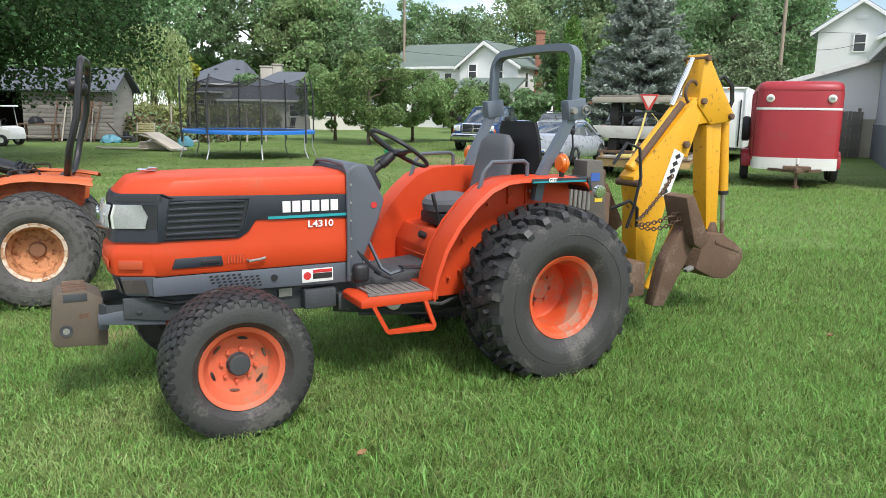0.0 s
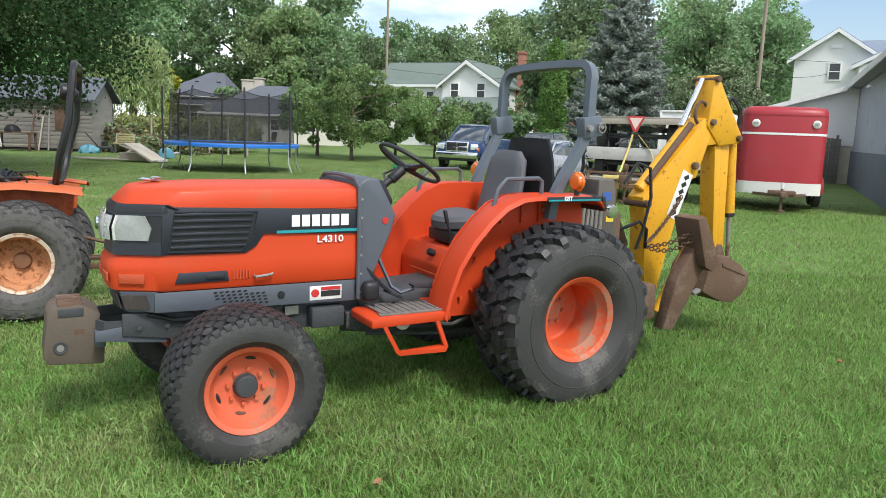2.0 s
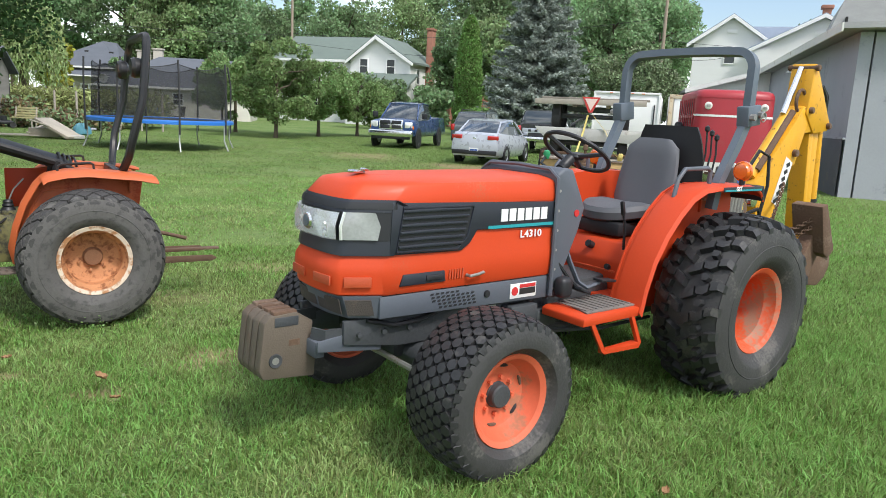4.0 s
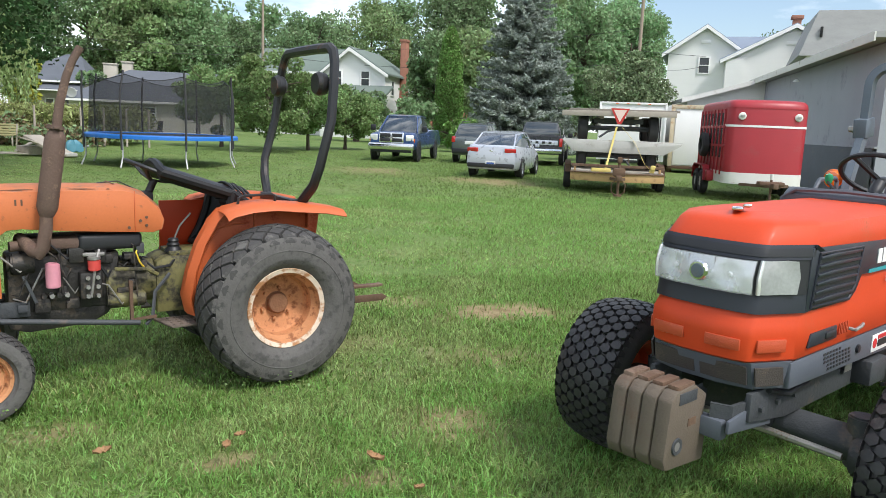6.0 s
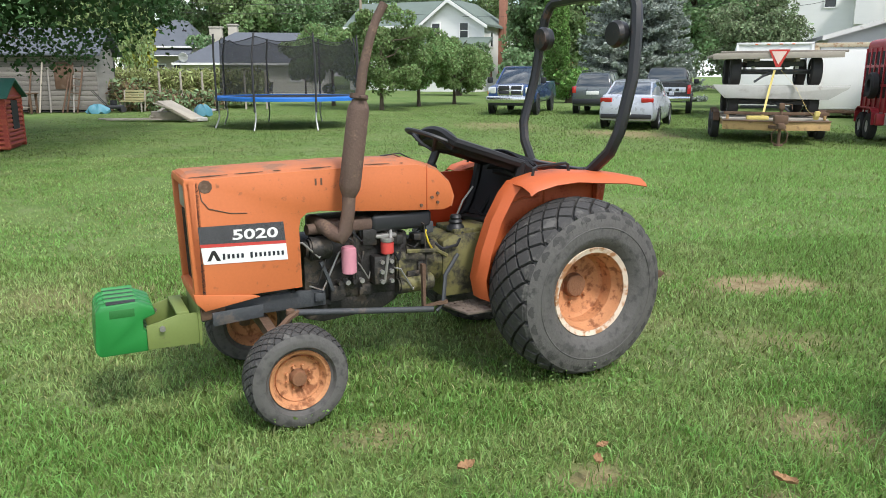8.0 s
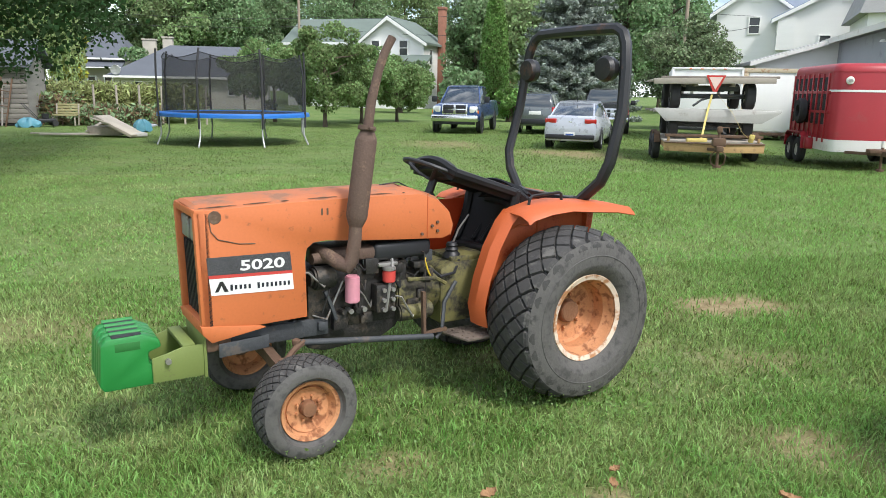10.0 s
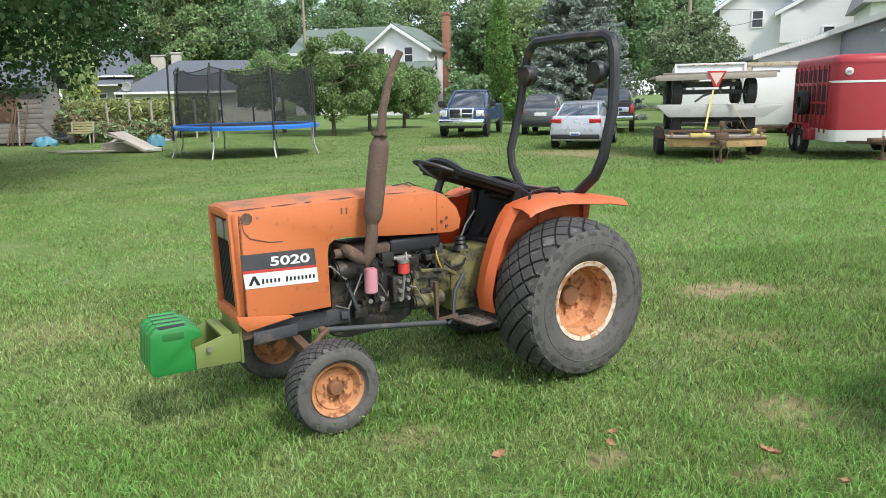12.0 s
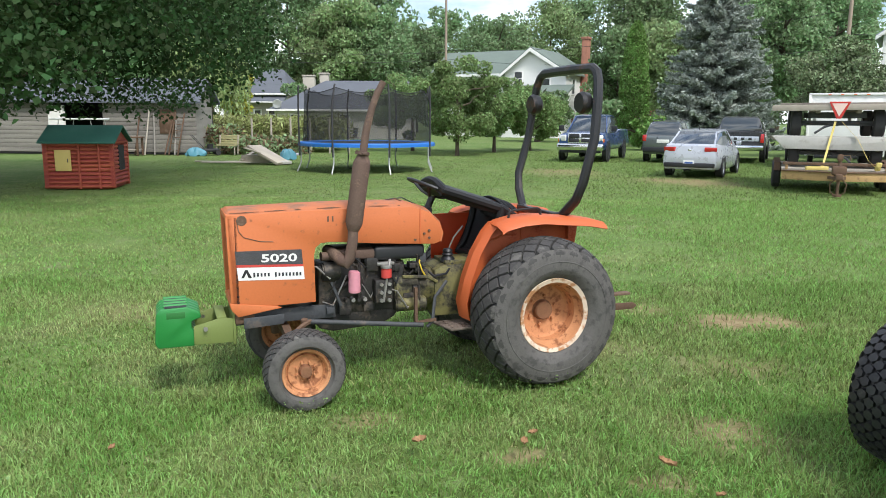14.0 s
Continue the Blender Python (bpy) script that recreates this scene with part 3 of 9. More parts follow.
for c in ((-1.8, 0, 5.7), (1.2, 0, 5.7), (-0.9, -3.0, 2.0), (1.0, -3.0, 2.0), (2.7, -3.0, 2.0), (-5.2, 1.0, 4.9), (-8.0, 1.0, 4.9), (-10.8, 1.0, 4.9), (-5.2, 1.0, 1.9), (-8.0, 1.0, 1.9), (-10.8, 1.0, 1.9)):
    window(house, c, 0.85, 1.4)
for c in ((3.3, 2.2, 4.9), (3.3, 7.0, 4.9), (3.3, 2.2, 1.9)):
    wd = window(house, c, 0.85, 1.4)
    wd.matrix_basis = Matrix.Translation(c) @ pose(0, 0, 0, 0, 0, 90)

# low tan house with hip roof and cream garage wing
house = thing("house", pose(0, 0, gz(0, 60)), "low tan house with dark hip roof and cream garage wing", "house")
part("wall", Kit().box((-22.9, 80.5, 1.95), (6.2, 9, 4.1)), M_TAN, house)
part("wall", Kit().box((-12.8, 70.3, 1.2), (11.8, 8.6, 2.5)), M_CREAM, house)


def hip_roof(x0, x1, y0, y1, z0, peak_a, peak_b):
    b = bmesh.new()
    v = [b.verts.new(p) for p in ((x0, y0, z0), (x1, y0, z0), (x1, y1, z0), (x0, y1, z0), peak_a, peak_b)]
    for f in ((0, 1, 5, 4), (1, 2, 5), (2, 3, 4, 5), (3, 0, 4), (0, 3, 2, 1)):
        b.faces.new([v[i] for i in f])
    return b


part("roof", hip_roof(-26.6, -19.2, 75.5, 86.0, 4.1, (-22.4, 82, 6.9), (-21.6, 84, 6.9)), M_SHINGLE, house, smooth=0)
part("skirt_roof", Kit().prism([(74.6, 3.2), (74.6, 3.36), (76.0, 3.9), (76.0, 3.7)], -26.5, -19.7, "x"), M_SHINGLE, house)
part("fascia", Kit().box((-22.9, 75.45, 4.05), (7.5, 0.08, 0.15)), M_TRIM, house)
part("fascia", Kit().box((-23.1, 74.56, 3.25), (6.8, 0.08, 0.1)), M_TRIM, house)
part("roof", hip_roof(-19.2, -6.1, 65.4, 75.2, 2.45, (-14.9, 70.3, 5.1), (-6.2, 70.3, 5.1)), M_SHINGLE, house, smooth=0)
part("fascia", Kit().box((-12.65, 65.36, 2.4), (13.2, 0.08, 0.17)), M_TRIM, house)
for x, y, z0, z1, w, mm in ((-18.15, 80, 3.0, 6.0, 1.2, M_TAN), (-15.3, 72, 3.2, 5.75, 0.8, M_TAN)):
    k = Kit().box((x, y, (z0 + z1) / 2), (w, 0.8, z1 - z0), bevel=0.02)
    k.box((x, y, z1 + 0.06), (w + 0.16, 0.96, 0.14), bevel=0.02)
    part("chimney", k, mm, house)
for x in (-25.2, -23.9, -22.6, -21.2):
    window(house, (x, 76.0, 2.1), 0.6, 0.75)
for x in (-16.9, -12.7, -9.6):
    window(house, (x, 66.0, 1.55), 0.75, 0.9)
for xx in (-23.2, -21.0):
    part("roof_vent", Kit().box((xx, 79.2, 5.6), (0.35, 0.4, 0.3), bevel=0.03), M_DARK, house)
part("satellite_dish", Kit().lathe([(0.0, 0.06), (0.25, 0.03), (0.38, -0.04), (0.36, -0.05), (0.0, 0.02)], (-18.3, 65.3, 2.9), "y", 20), M_GALV, house)
broad_tree(-17.5, 70, 5.2, 3.6, "leafy bush tree between tan house and garage wing", M_LEAF_WOOD, leaves=4500, leaf=0.2, clumps=20, low=0.1)

# white house with steep gables
house = thing("house", pose(33.6, 61.3, gz(0, 65), 0, 0, -31.8), "tall white clapboard house with steep gables and tin roof", "house")
part("wall", Kit().prism([(-3.05, 0), (3.05, 0), (3.05, 8.75), (0, 10.75), (-3.05, 8.75)], 0, 10), M_WHITE, house)
part("wall", Kit().prism([(1.75, 0), (12.2, 0), (12.2, 8.0), (6.95, 10.6), (1.75, 8.0)], -1.0, 9), M_WHITE, house)
part("bay", Kit().box((2.45, -1.15, 6.8), (1.4, 0.4, 2.6)), M_WHITE, house)
for cx, pz, ez, hw, y0, y1 in ((0.0, 10.85, 8.5, 3.6, -0.4, 10.2), (6.95, 10.75, 7.95, 5.7, -1.4, 9.2)):
    k, e = Kit(), Kit()
    for s in (-1, 1):
        k.prism([(cx, pz + 0.04), (cx, pz + 0.24), (cx + s * hw, ez + 0.1), (cx + s * hw, ez - 0.1)], y0, y1)
        e.prism([(cx, pz - 0.15), (cx, pz + 0.16), (cx + s * hw, ez), (cx + s * hw, ez - 0.3)], y0 - 0.12, y0)
    part("roof", k, M_TIN, house)
    part("bargeboard", e, M_TRIM, house)
part("roof", Kit().prism([(1.0, 8.2), (1.0, 8.4), (5.5, 10.7), (10, 8.4)], 0, 7, "x"), M_TIN, house)
k = Kit().box((7.2, 1.5, 10.9), (0.65, 0.65, 2.0), bevel=0.02)
k.box((7.2, 1.5, 11.8), (0.95, 0.95, 0.3), bevel=0.04)
part("chimney", k, M_BRICK, house)
for c in ((0.0, 0, 7.6), (-1.4, 0, 3.2), (1.0, 0, 3.2), (5.4, -1.0, 6.0), (8.6, -1.0, 6.0), (7.0, -1.0, 2.8)):
    window(house, c, 0.8, 1.3)
part("attic_vent", Kit().box((0.0, -0.04, 9.6), (0.8, 0.1, 0.3), bevel=0.01), M_TRIM, house)
part("attic_vent", Kit().box((6.9, -1.04, 9.4), (1.1, 0.1, 0.3), bevel=0.01), M_TRIM, house)

# brick house far behind the thuja
house = thing("house", pose(17.2, 85, gz(0, 82)), "white and red brick house half hidden behind trees", "house")
part("wall", Kit().box((0, 3, 1.9), (7, 6, 3.8)), M_BRICK, house)
part("wall", Kit().prism([(-3.5, 3.8), (3.5, 3.8), (3.5, 6.2), (0, 8.4), (-3.5, 6.2)], 0, 6), M_WHITE, house)
k = Kit()
for s in (-1, 1):
    k.prism([(0, 8.5), (0, 8.7), (s * 4, 6.1), (s * 4, 5.9)], -0.4, 6.4)
part("roof", k, M_SHINGLE, house)
for c in ((-1.6, 0, 5.2), (1.4, 0, 5.2)):
    window(house, c, 0.8, 1.3)

# ---- tractor paints ----
M_ORANGE = mat("orange_red_paint", (0.59, 0.06, 0.015), 0.5, var=0.06, scale=2.5, fine=90, bump=0.02, coat=0.03, spec=0.3, dirt=(0.45, 0.1, 0.045), dirt_amount=0.22, dirt_scale=2.2)
M_RIM = mat("sun_faded_orange_rim", (0.66, 0.13, 0.06), 0.6, var=0.1, scale=6, fine=60, bump=0.06, dirt=(0.4, 0.16, 0.09), dirt_amount=0.35, dirt_scale=7)
M_RIM_DEEP = mat("orange_rim_dusty", (0.62, 0.09, 0.025), 0.55, var=0.1, scale=5, fine=50, bump=0.05, dirt=(0.36, 0.21, 0.14), dirt_amount=0.42, dirt_scale=3)
M_GREY = mat("blue_grey_plastic", (0.095, 0.108, 0.13), 0.55, var=0.1, scale=4, fine=120, bump=0.05, dirt=(0.14, 0.14, 0.14), dirt_amount=0.22, dirt_scale=3)
M_ROPS = mat("blue_grey_steel_paint", (0.115, 0.142, 0.172), 0.5, var=0.12, scale=5, fine=80, bump=0.05, dirt=(0.17, 0.17, 0.17), dirt_amount=0.25, dirt_scale=6)
M_BLACK = mat("black_plastic", (0.018, 0.019, 0.022), 0.5, var=0.1, scale=6, fine=150, bump=0.05)
M_NAVY = mat("dark_navy_panel", (0.022, 0.026, 0.036), 0.42, var=0.08, scale=5, fine=150, bump=0.03)
M_RUBBER = mat("tyre_rubber", (0.042, 0.041, 0.04), 0.66, var=0.22, scale=7, fine=60, bump=0.25, dirt=(0.115, 0.108, 0.097), dirt_amount=0.4, dirt_scale=4)
M_TREAD = mat("black_tread_rubber", (0.024, 0.024, 0.025), 0.5, var=0.25, scale=8, fine=60, bump=0.25, dirt=(0.075, 0.07, 0.064), dirt_amount=0.3, dirt_scale=9)
M_RUBBER_WORN = mat("worn_tread_rubber", (0.05, 0.048, 0.046), 0.75, var=0.25, scale=9, fine=60, bump=0.4, dirt=(0.12, 0.115, 0.105), dirt_amount=0.35, dirt_scale=14)
M_RUBBER_OLD = mat("old_tyre_rubber", (0.1, 0.096, 0.09), 0.8, var=0.22, scale=5, fine=50, bump=0.4, dirt=(0.062, 0.06, 0.057), dirt_amount=0.45, dirt_scale=22)
M_FRAME = mat("dark_grey_cast_iron", (0.055, 0.06, 0.065), 0.65, 0.1, var=0.2, scale=9, fine=60, bump=0.25, dirt=(0.12, 0.1, 0.085), dirt_amount=0.35, dirt_scale=6)
M_IRON = mat("brown_cast_iron", (0.125, 0.1, 0.075), 0.75, 0.1, var=0.12, scale=10, fine=120, bump=0.25, dirt=(0.12, 0.08, 0.055), dirt_amount=0.3, dirt_scale=5)
M_VINYL = mat("grey_vinyl", (0.1, 0.104, 0.114), 0.6, var=0.08, scale=4, fine=250, bump=0.15, dirt=(0.12, 0.12, 0.12), dirt_amount=0.2, dirt_scale=4)
M_BLACKVINYL = mat("black_vinyl", (0.011, 0.011, 0.012), 0.5, spec=0.3, var=0.15, scale=6, fine=120, bump=0.08)
M_CLEAR = mat("clear_plastic_lens", (0.85, 0.87, 0.88), 0.12, var=0.04, scale=20, fine=200, bump=0.04, coat=0.6, alpha=0.22, stretch=(1, 4, 0.2))
M_LENS = mat("clear_headlight_lens", (0.6, 0.62, 0.63), 0.22, 0.1, var=0.32, scale=7, fine=30, bump=0.05, coat=1.0, stretch=(1, 1.2, 1.6))
M_LENS_BRIGHT = mat("bright_reflector", (0.85, 0.86, 0.85), 0.15, 0.4, var=0.05, bump=0.03, coat=1.0)
M_LENS_SIDE = mat("frosted_lamp_lens", (0.33, 0.345, 0.34), 0.2, 0.0, var=0.25, scale=7, fine=60, bump=0.05, coat=1.0)
M_CHROME = mat("chrome", (0.72, 0.73, 0.74), 0.15, 1.0, var=0.05, bump=0.02)
M_STEEL = mat("worn_steel", (0.36, 0.35, 0.33), 0.5, 0.7, var=0.2, scale=10, fine=80, bump=0.1, dirt=(0.2, 0.12, 0.07), dirt_amount=0.3)
M_AMBER = mat("amber_lens", (0.8, 0.16, 0.015), 0.2, var=0.1, scale=20, fine=80, bump=0.1, coat=1.0)
M_RED_LENS = mat("red_lens", (0.5, 0.02, 0.02), 0.2, var=0.1, bump=0.05, coat=1.0)
M_PAINTWHITE = mat("white_lettering", (0.78, 0.78, 0.76), 0.5, var=0.04, bump=0)
M_TEAL = mat("teal_stripe", (0.02, 0.3, 0.33), 0.45, var=0.05, bump=0)
M_LABELRED = mat("red_label", (0.55, 0.03, 0.03), 0.5, var=0.05, bump=0)
M_LABELBLACK = mat("black_print", (0.02, 0.02, 0.02), 0.5, var=0.05, bump=0)
M_YELLOW_PAINT = mat("chipped_yellow_paint", (0.72, 0.36, 0.015), 0.5, var=0.08, scale=4, fine=60, bump=0.06, dirt=(0.2, 0.09, 0.03), dirt_amount=0.26, dirt_scale=22)
M_RUST = mat("rusty_brown_steel", (0.14, 0.085, 0.055), 0.85, 0.2, var=0.25, scale=6, fine=60, bump=0.35, dirt=(0.2, 0.14, 0.1), dirt_amount=0.4, dirt_scale=5)
M_MAT = mat("dusty_rubber_floor_mat", (0.16, 0.145, 0.13), 0.9, var=0.25, scale=8, fine=70, bump=0.4, dirt=(0.08, 0.075, 0.07), dirt_amount=0.35, dirt_scale=9)
M_BLUE_TAG = mat("blue_label", (0.05, 0.12, 0.4), 0.5, var=0.05, bump=0)
M_YELLOW_TAG = mat("yellow_label", (0.75, 0.55, 0.05), 0.5, var=0.05, bump=0)
M_MARKER = mat("dull_reflector", (0.48, 0.075, 0.028), 0.4, var=0.1, scale=20, fine=200, bump=0.2)
M_GREEN_KNOB = mat("green_knob", (0.03, 0.3, 0.12), 0.4, var=0.05, bump=0)


M_MESH = mat("dark_dusty_wire_mesh", (0.06, 0.05, 0.043), 0.8, var=0.2, scale=8, fine=160, bump=0.4, dirt=(0.13, 0.1, 0.075), dirt_amount=0.35, dirt_scale=7)


# ---- wheels ----
def tread(kit, blocks, R, hw, depth, crown=0.02, side=1.0):
    """Raised rubber blocks on the tyre; each block is an outline of (turn in degrees, offset across)."""
    b = bmesh.new()

    def at(deg, y, lift):
        ay = abs(y)
        if ay <= hw:
            r = R - crown * (ay / hw) ** 2.4
            off = y
        else:
            e = ay - hw
            r = R - crown - e * 1.5 * side
            off = math.copysign(hw + 0.004 + e * 0.52, y)
        r -= lift
        a = radians(deg)
        return (r * math.cos(a), off, r * math.sin(a))

    for poly in blocks:
        cx = sum(p[0] for p in poly) / len(poly)
        cy = sum(p[1] for p in poly) / len(poly)
        top = [b.verts.new(at(cx + (p[0] - cx) * 0.9, cy + (p[1] - cy) * 0.93, 0)) for p in poly]
        low = [b.verts.new(at(p[0], p[1], depth)) for p in poly]
        m = b.verts.new(at(cx, cy, -0.001))
        n = len(poly)
        for i in range(n):
            b.faces.new((top[i], top[(i + 1) % n], m))
            b.faces.new((low[i], low[(i + 1) % n], top[(i + 1) % n], top[i]))
    bmesh.ops.recalc_face_normals(b, faces=b.faces)
    kit.add(b)


def carcass(R, hw, rim, bulge, depth, crown):
    """Tyre cross section, from bead to bead."""
    r = R - depth
    half = [(rim, hw * 0.78), (rim + 0.015, hw * 0.86), (rim + 0.02, hw * 0.9), (rim + (r - rim) * 0.3, hw + bulge * 0.85), (rim + (r - rim) * 0.36, hw + bulge * 0.93), (rim + (r - rim) * 0.55, hw + bulge), (rim + (r - rim) * 0.75, hw + bulge * 0.75),
            (rim + (r - rim) * 0.9, hw + bulge * 0.25), (r - crown, hw), (r - crown * 0.35, hw * 0.7), (r, hw * 0.3)]
    return half + [(a, -y) for a, y in half[::-1]]


def wheel(parent, m, R, hw, rim, kind, tyre_mat, rim_mat, hub_mat, dish, bulge=0.02, bolts=8):
    w = thing("wheel", m, "", "")
    w.parent = parent
    depth = {"bar": 0.042, "hex": 0.021, "diamond": 0.03, "small": 0.012}[kind]
    crown = {"bar": 0.03, "hex": 0.02, "diamond": 0.045, "small": 0.02}[kind]
    kit = Kit().lathe(carcass(R, hw, rim, bulge, depth, crown), (0, 0, 0), "y", 72, closed=True)
    blocks = []
    if kind == "bar":
        n = 23
        for i in range(n):
            a, s = i * 360 / n, 360 / n
            for sg, ph in ((1, 0.0), (-1, 0.5)):
                o = a + ph * s
                f = lambda *q: [(o + d * s, sg * y * hw) for d, y in q]
                blocks.append(f((0.0, 0.02), (0.34, -0.02), (0.5, 0.2), (0.62, 0.34), (0.28, 0.38), (0.14, 0.22)))
                blocks.append(f((0.34, 0.4), (0.68, 0.36), (0.66, 0.56), (0.84, 0.72), (0.5, 0.74), (0.34, 0.6)))
                blocks.append(f((0.56, 0.76), (0.92, 0.74), (1.0, 0.96), (0.98, 1.1), (0.62, 1.1), (0.66, 0.96)))
                blocks.append(f((-0.12, 0.45), (0.16, 0.42), (0.2, 0.62), (0.05, 0.66), (-0.1, 0.6)))
    elif kind == "hex":
        n = 38
        rows = [-0.84, -0.56, -0.28, 0.0, 0.28, 0.56, 0.84]
        for j, y in enumerate(rows):
            for i in range(n):
                o, s = (i + 0.5 * (j % 2)) * 360 / n, 360 / n
                blocks.append([(o + s * d, (y + e) * hw) for d, e in ((-0.46, 0.0), (-0.22, 0.155), (0.22, 0.155), (0.46, 0.0), (0.22, -0.155), (-0.22, -0.155))])
        for i in range(n):
            for sg in (-1, 1):
                o, s = i * 360 / n, 360 / n
                blocks.append([(o + s * 0.1, sg * hw * 1.0), (o + s * 0.85, sg * hw * 1.0), (o + s * 0.72, sg * hw * 1.13), (o + s * 0.22, sg * hw * 1.13)])
    elif kind in ("diamond", "small"):
        n = 26 if kind == "diamond" else 34
        rows = 7 if kind == "diamond" else 7
        st = 2.0 / (rows - 1) * 0.92
        for j in range(rows):
            y = -0.92 + j * st
            for i in range(n):
                o, s = (i + 0.5 * (j % 2)) * 360 / n, 360 / n
                blocks.append([(o + s * d, (y + e * st) * hw) for d, e in ((-0.45, 0.0), (0.0, 0.86), (0.45, 0.0), (0.0, -0.86))])
        for i in range(n):
            for sg in (-1, 1):
                o, s = i * 360 / n, 360 / n
                blocks.append([(o - s * 0.42, sg * hw * 0.98), (o + s * 0.42, sg * hw * 0.98), (o + s * 0.34, sg * hw * 1.15), (o - s * 0.34, sg * hw * 1.15)])
    part("tyre", kit, tyre_mat, w, smooth=30)
    if kind in ("bar", "diamond"):
        rr = rim + (R - depth - rim) * 0.56
        part("sidewall_ring", Kit().tube([(rr * math.cos(a), hw + bulge - 0.001, rr * math.sin(a)) for a in np.linspace(0, 2 * math.pi, 65)[:-1]], 0.004, 6, closed=True), tyre_mat, w)
    lugs = Kit()
    tread(lugs, blocks, R, hw, depth, crown)
    tagged(part("tread", lugs, M_RUBBER_WORN if kind in ("diamond", "small") else M_TREAD, w, smooth=30), kind="stuff")
    for i in range(6 if kind == "hex" else 0):
        a = i * math.pi / 3 + 0.3
        arc = [Vector((rim * 0.68 * math.cos(a + t), dish + 0.009, rim * 0.68 * math.sin(a + t))) for t in np.linspace(-0.2, 0.2, 7)]
        part("rim_slot", Kit().tube(arc, [0.002, 0.007, 0.009, 0.009, 0.009, 0.007, 0.002], 6), M_RUST if i % 2 else M_BLACK, w)
    e = hw * 0.86
    prof = [(rim * 0.3, dish), (rim * 0.62, dish + 0.004), (rim * 0.74, dish + 0.012), (rim * 0.8, dish + 0.03), (rim * 0.815, e * 0.55), (rim * 0.9, e * 0.75), (rim * 0.93, e * 0.93), (rim * 1.0, e), (rim * 1.05, e + 0.006), (rim * 1.065, e - 0.002),
            (rim * 1.05, e - 0.016), (rim * 0.96, e - 0.02), (rim * 0.84, e * 0.5), (rim * 0.84, -e * 0.5), (rim * 0.96, -e), (rim * 1.05, -e), (rim * 1.04, -e - 0.006), (rim * 0.9, -e * 0.85), (rim * 0.8, -e * 0.4), (rim * 0.78, dish - 0.02), (rim * 0.3, dish - 0.02)]
    part("rim", Kit().lathe(prof, (0, 0, 0), "y", 48), rim_mat, w, smooth=30)
    hub = Kit().lathe([(0, dish + 0.045), (rim * 0.24, dish + 0.042), (rim * 0.27, dish + 0.034), (rim * 0.28, dish + 0.006), (rim * 0.3, dish + 0.004), (rim * 0.3, dish - 0.03), (0, dish - 0.03)], (0, 0, 0), "y", 24)
    part("hub", hub, hub_mat, w, smooth=30)
    for i in range(bolts):
        a = 2 * math.pi * i / bolts
        c = Vector((rim * 0.42 * math.cos(a), dish + 0.002, rim * 0.42 * math.sin(a)))
        part("bolt", Kit().cyl(c, c + Vector((0, 0.02, 0)), rim * 0.05, n=6), rim_mat, w, smooth=0)
    return w


# ---- compact tractor with loader-side backhoe ----
TRACTOR = pose(0.249, 5.513, -0.015, 0, 0, 207.8)
tr = thing("tractor", TRACTOR, "orange-red compact tractor with grey cowl and roll bar parked on lawn", "tractor")

for sx, sy, r, hw, rim, kind, dish, rm in ((-0.07, 0.725, 0.575, 0.205, 0.252, "bar", -0.13, M_RIM_DEEP), (1.93, 0.705, 0.39, 0.158, 0.208, "hex", 0.035, M_RIM)):
    for s in (1, -1):
        wheel(tr, pose(sx, s * sy + (0.03 if kind == "hex" else 0.0), r - (0.025 if kind == "hex" else 0.04), 0, 37 if s > 0 else 11, 0 if s > 0 else 180), r, hw, rim, kind, M_RUBBER, rm, M_FRAME if kind == "hex" else M_RIM_DEEP, dish, 0.022 if kind == "hex" else 0.03, 8)


def nose_ring(z, front, hw, back=1.14, ch=0.2):
    half = [(back, hw), (1.5, hw), (1.9, hw), (front - 0.235, hw), (front - 0.215, hw - 0.006), (front - 0.045, hw - 0.085), (front - 0.026, hw - 0.1), (front - 0.008, hw - 0.16), (front, 0.05)]
    return [(x, y, z) for x, y in half] + [(x, -y, z) for x, y in half[::-1]]


part("hood", Kit().loft([nose_ring(0.755, 2.46, 0.29), nose_ring(0.765, 2.475, 0.297), nose_ring(0.86, 2.49, 0.304), nose_ring(0.905, 2.485, 0.303), nose_ring(0.945, 2.455, 0.297), nose_ring(1.18, 2.44, 0.298)]), M_ORANGE, tr)
part("bonnet_top", Kit().loft([nose_ring(1.18, 2.435, 0.301), nose_ring(1.205, 2.43, 0.303), nose_ring(1.272, 2.365, 0.293), nose_ring(1.285, 2.35, 0.284), nose_ring(1.296, 2.3, 0.25), nose_ring(1.308, 2.2, 0.17)]), M_ORANGE, tr)
part("bonnet_latch", Kit().box((2.24, 0, 1.318), (0.1, 0.045, 0.018), (0, -6, 25), 0.008).box((2.205, 0.02, 1.33), (0.05, 0.03, 0.012), (0, -10, 35), 0.004), M_CHROME, tr)

# black bands round the nose and the side grille panels
def nose_band(z0, z1, proud, x_from, f0=2.46, f1=2.445, hw=0.3, name="nose_band", material=None, y_lim=None):
    rows = []
    for z, f in ((z0, f0), ((z0 + z1) / 2, (f0 + f1) / 2 + 0.002), (z1, f1)):
        half = [(x_from, hw), (f - 0.235, hw), (f - 0.215, hw - 0.006), (f - 0.045, hw - 0.085), (f - 0.026, hw - 0.1), (f - 0.008, hw - 0.16), (f, 0.05)]
        line = [(x + proud * 0.7, y + proud * 0.7, z) for x, y in half] + [(x + proud * 0.7, -y - proud * 0.7, z) for x, y in half[::-1]]
        rows.append(line)
    return part(name, Kit().sheet(rows, 0.01), material or M_NAVY, tr)


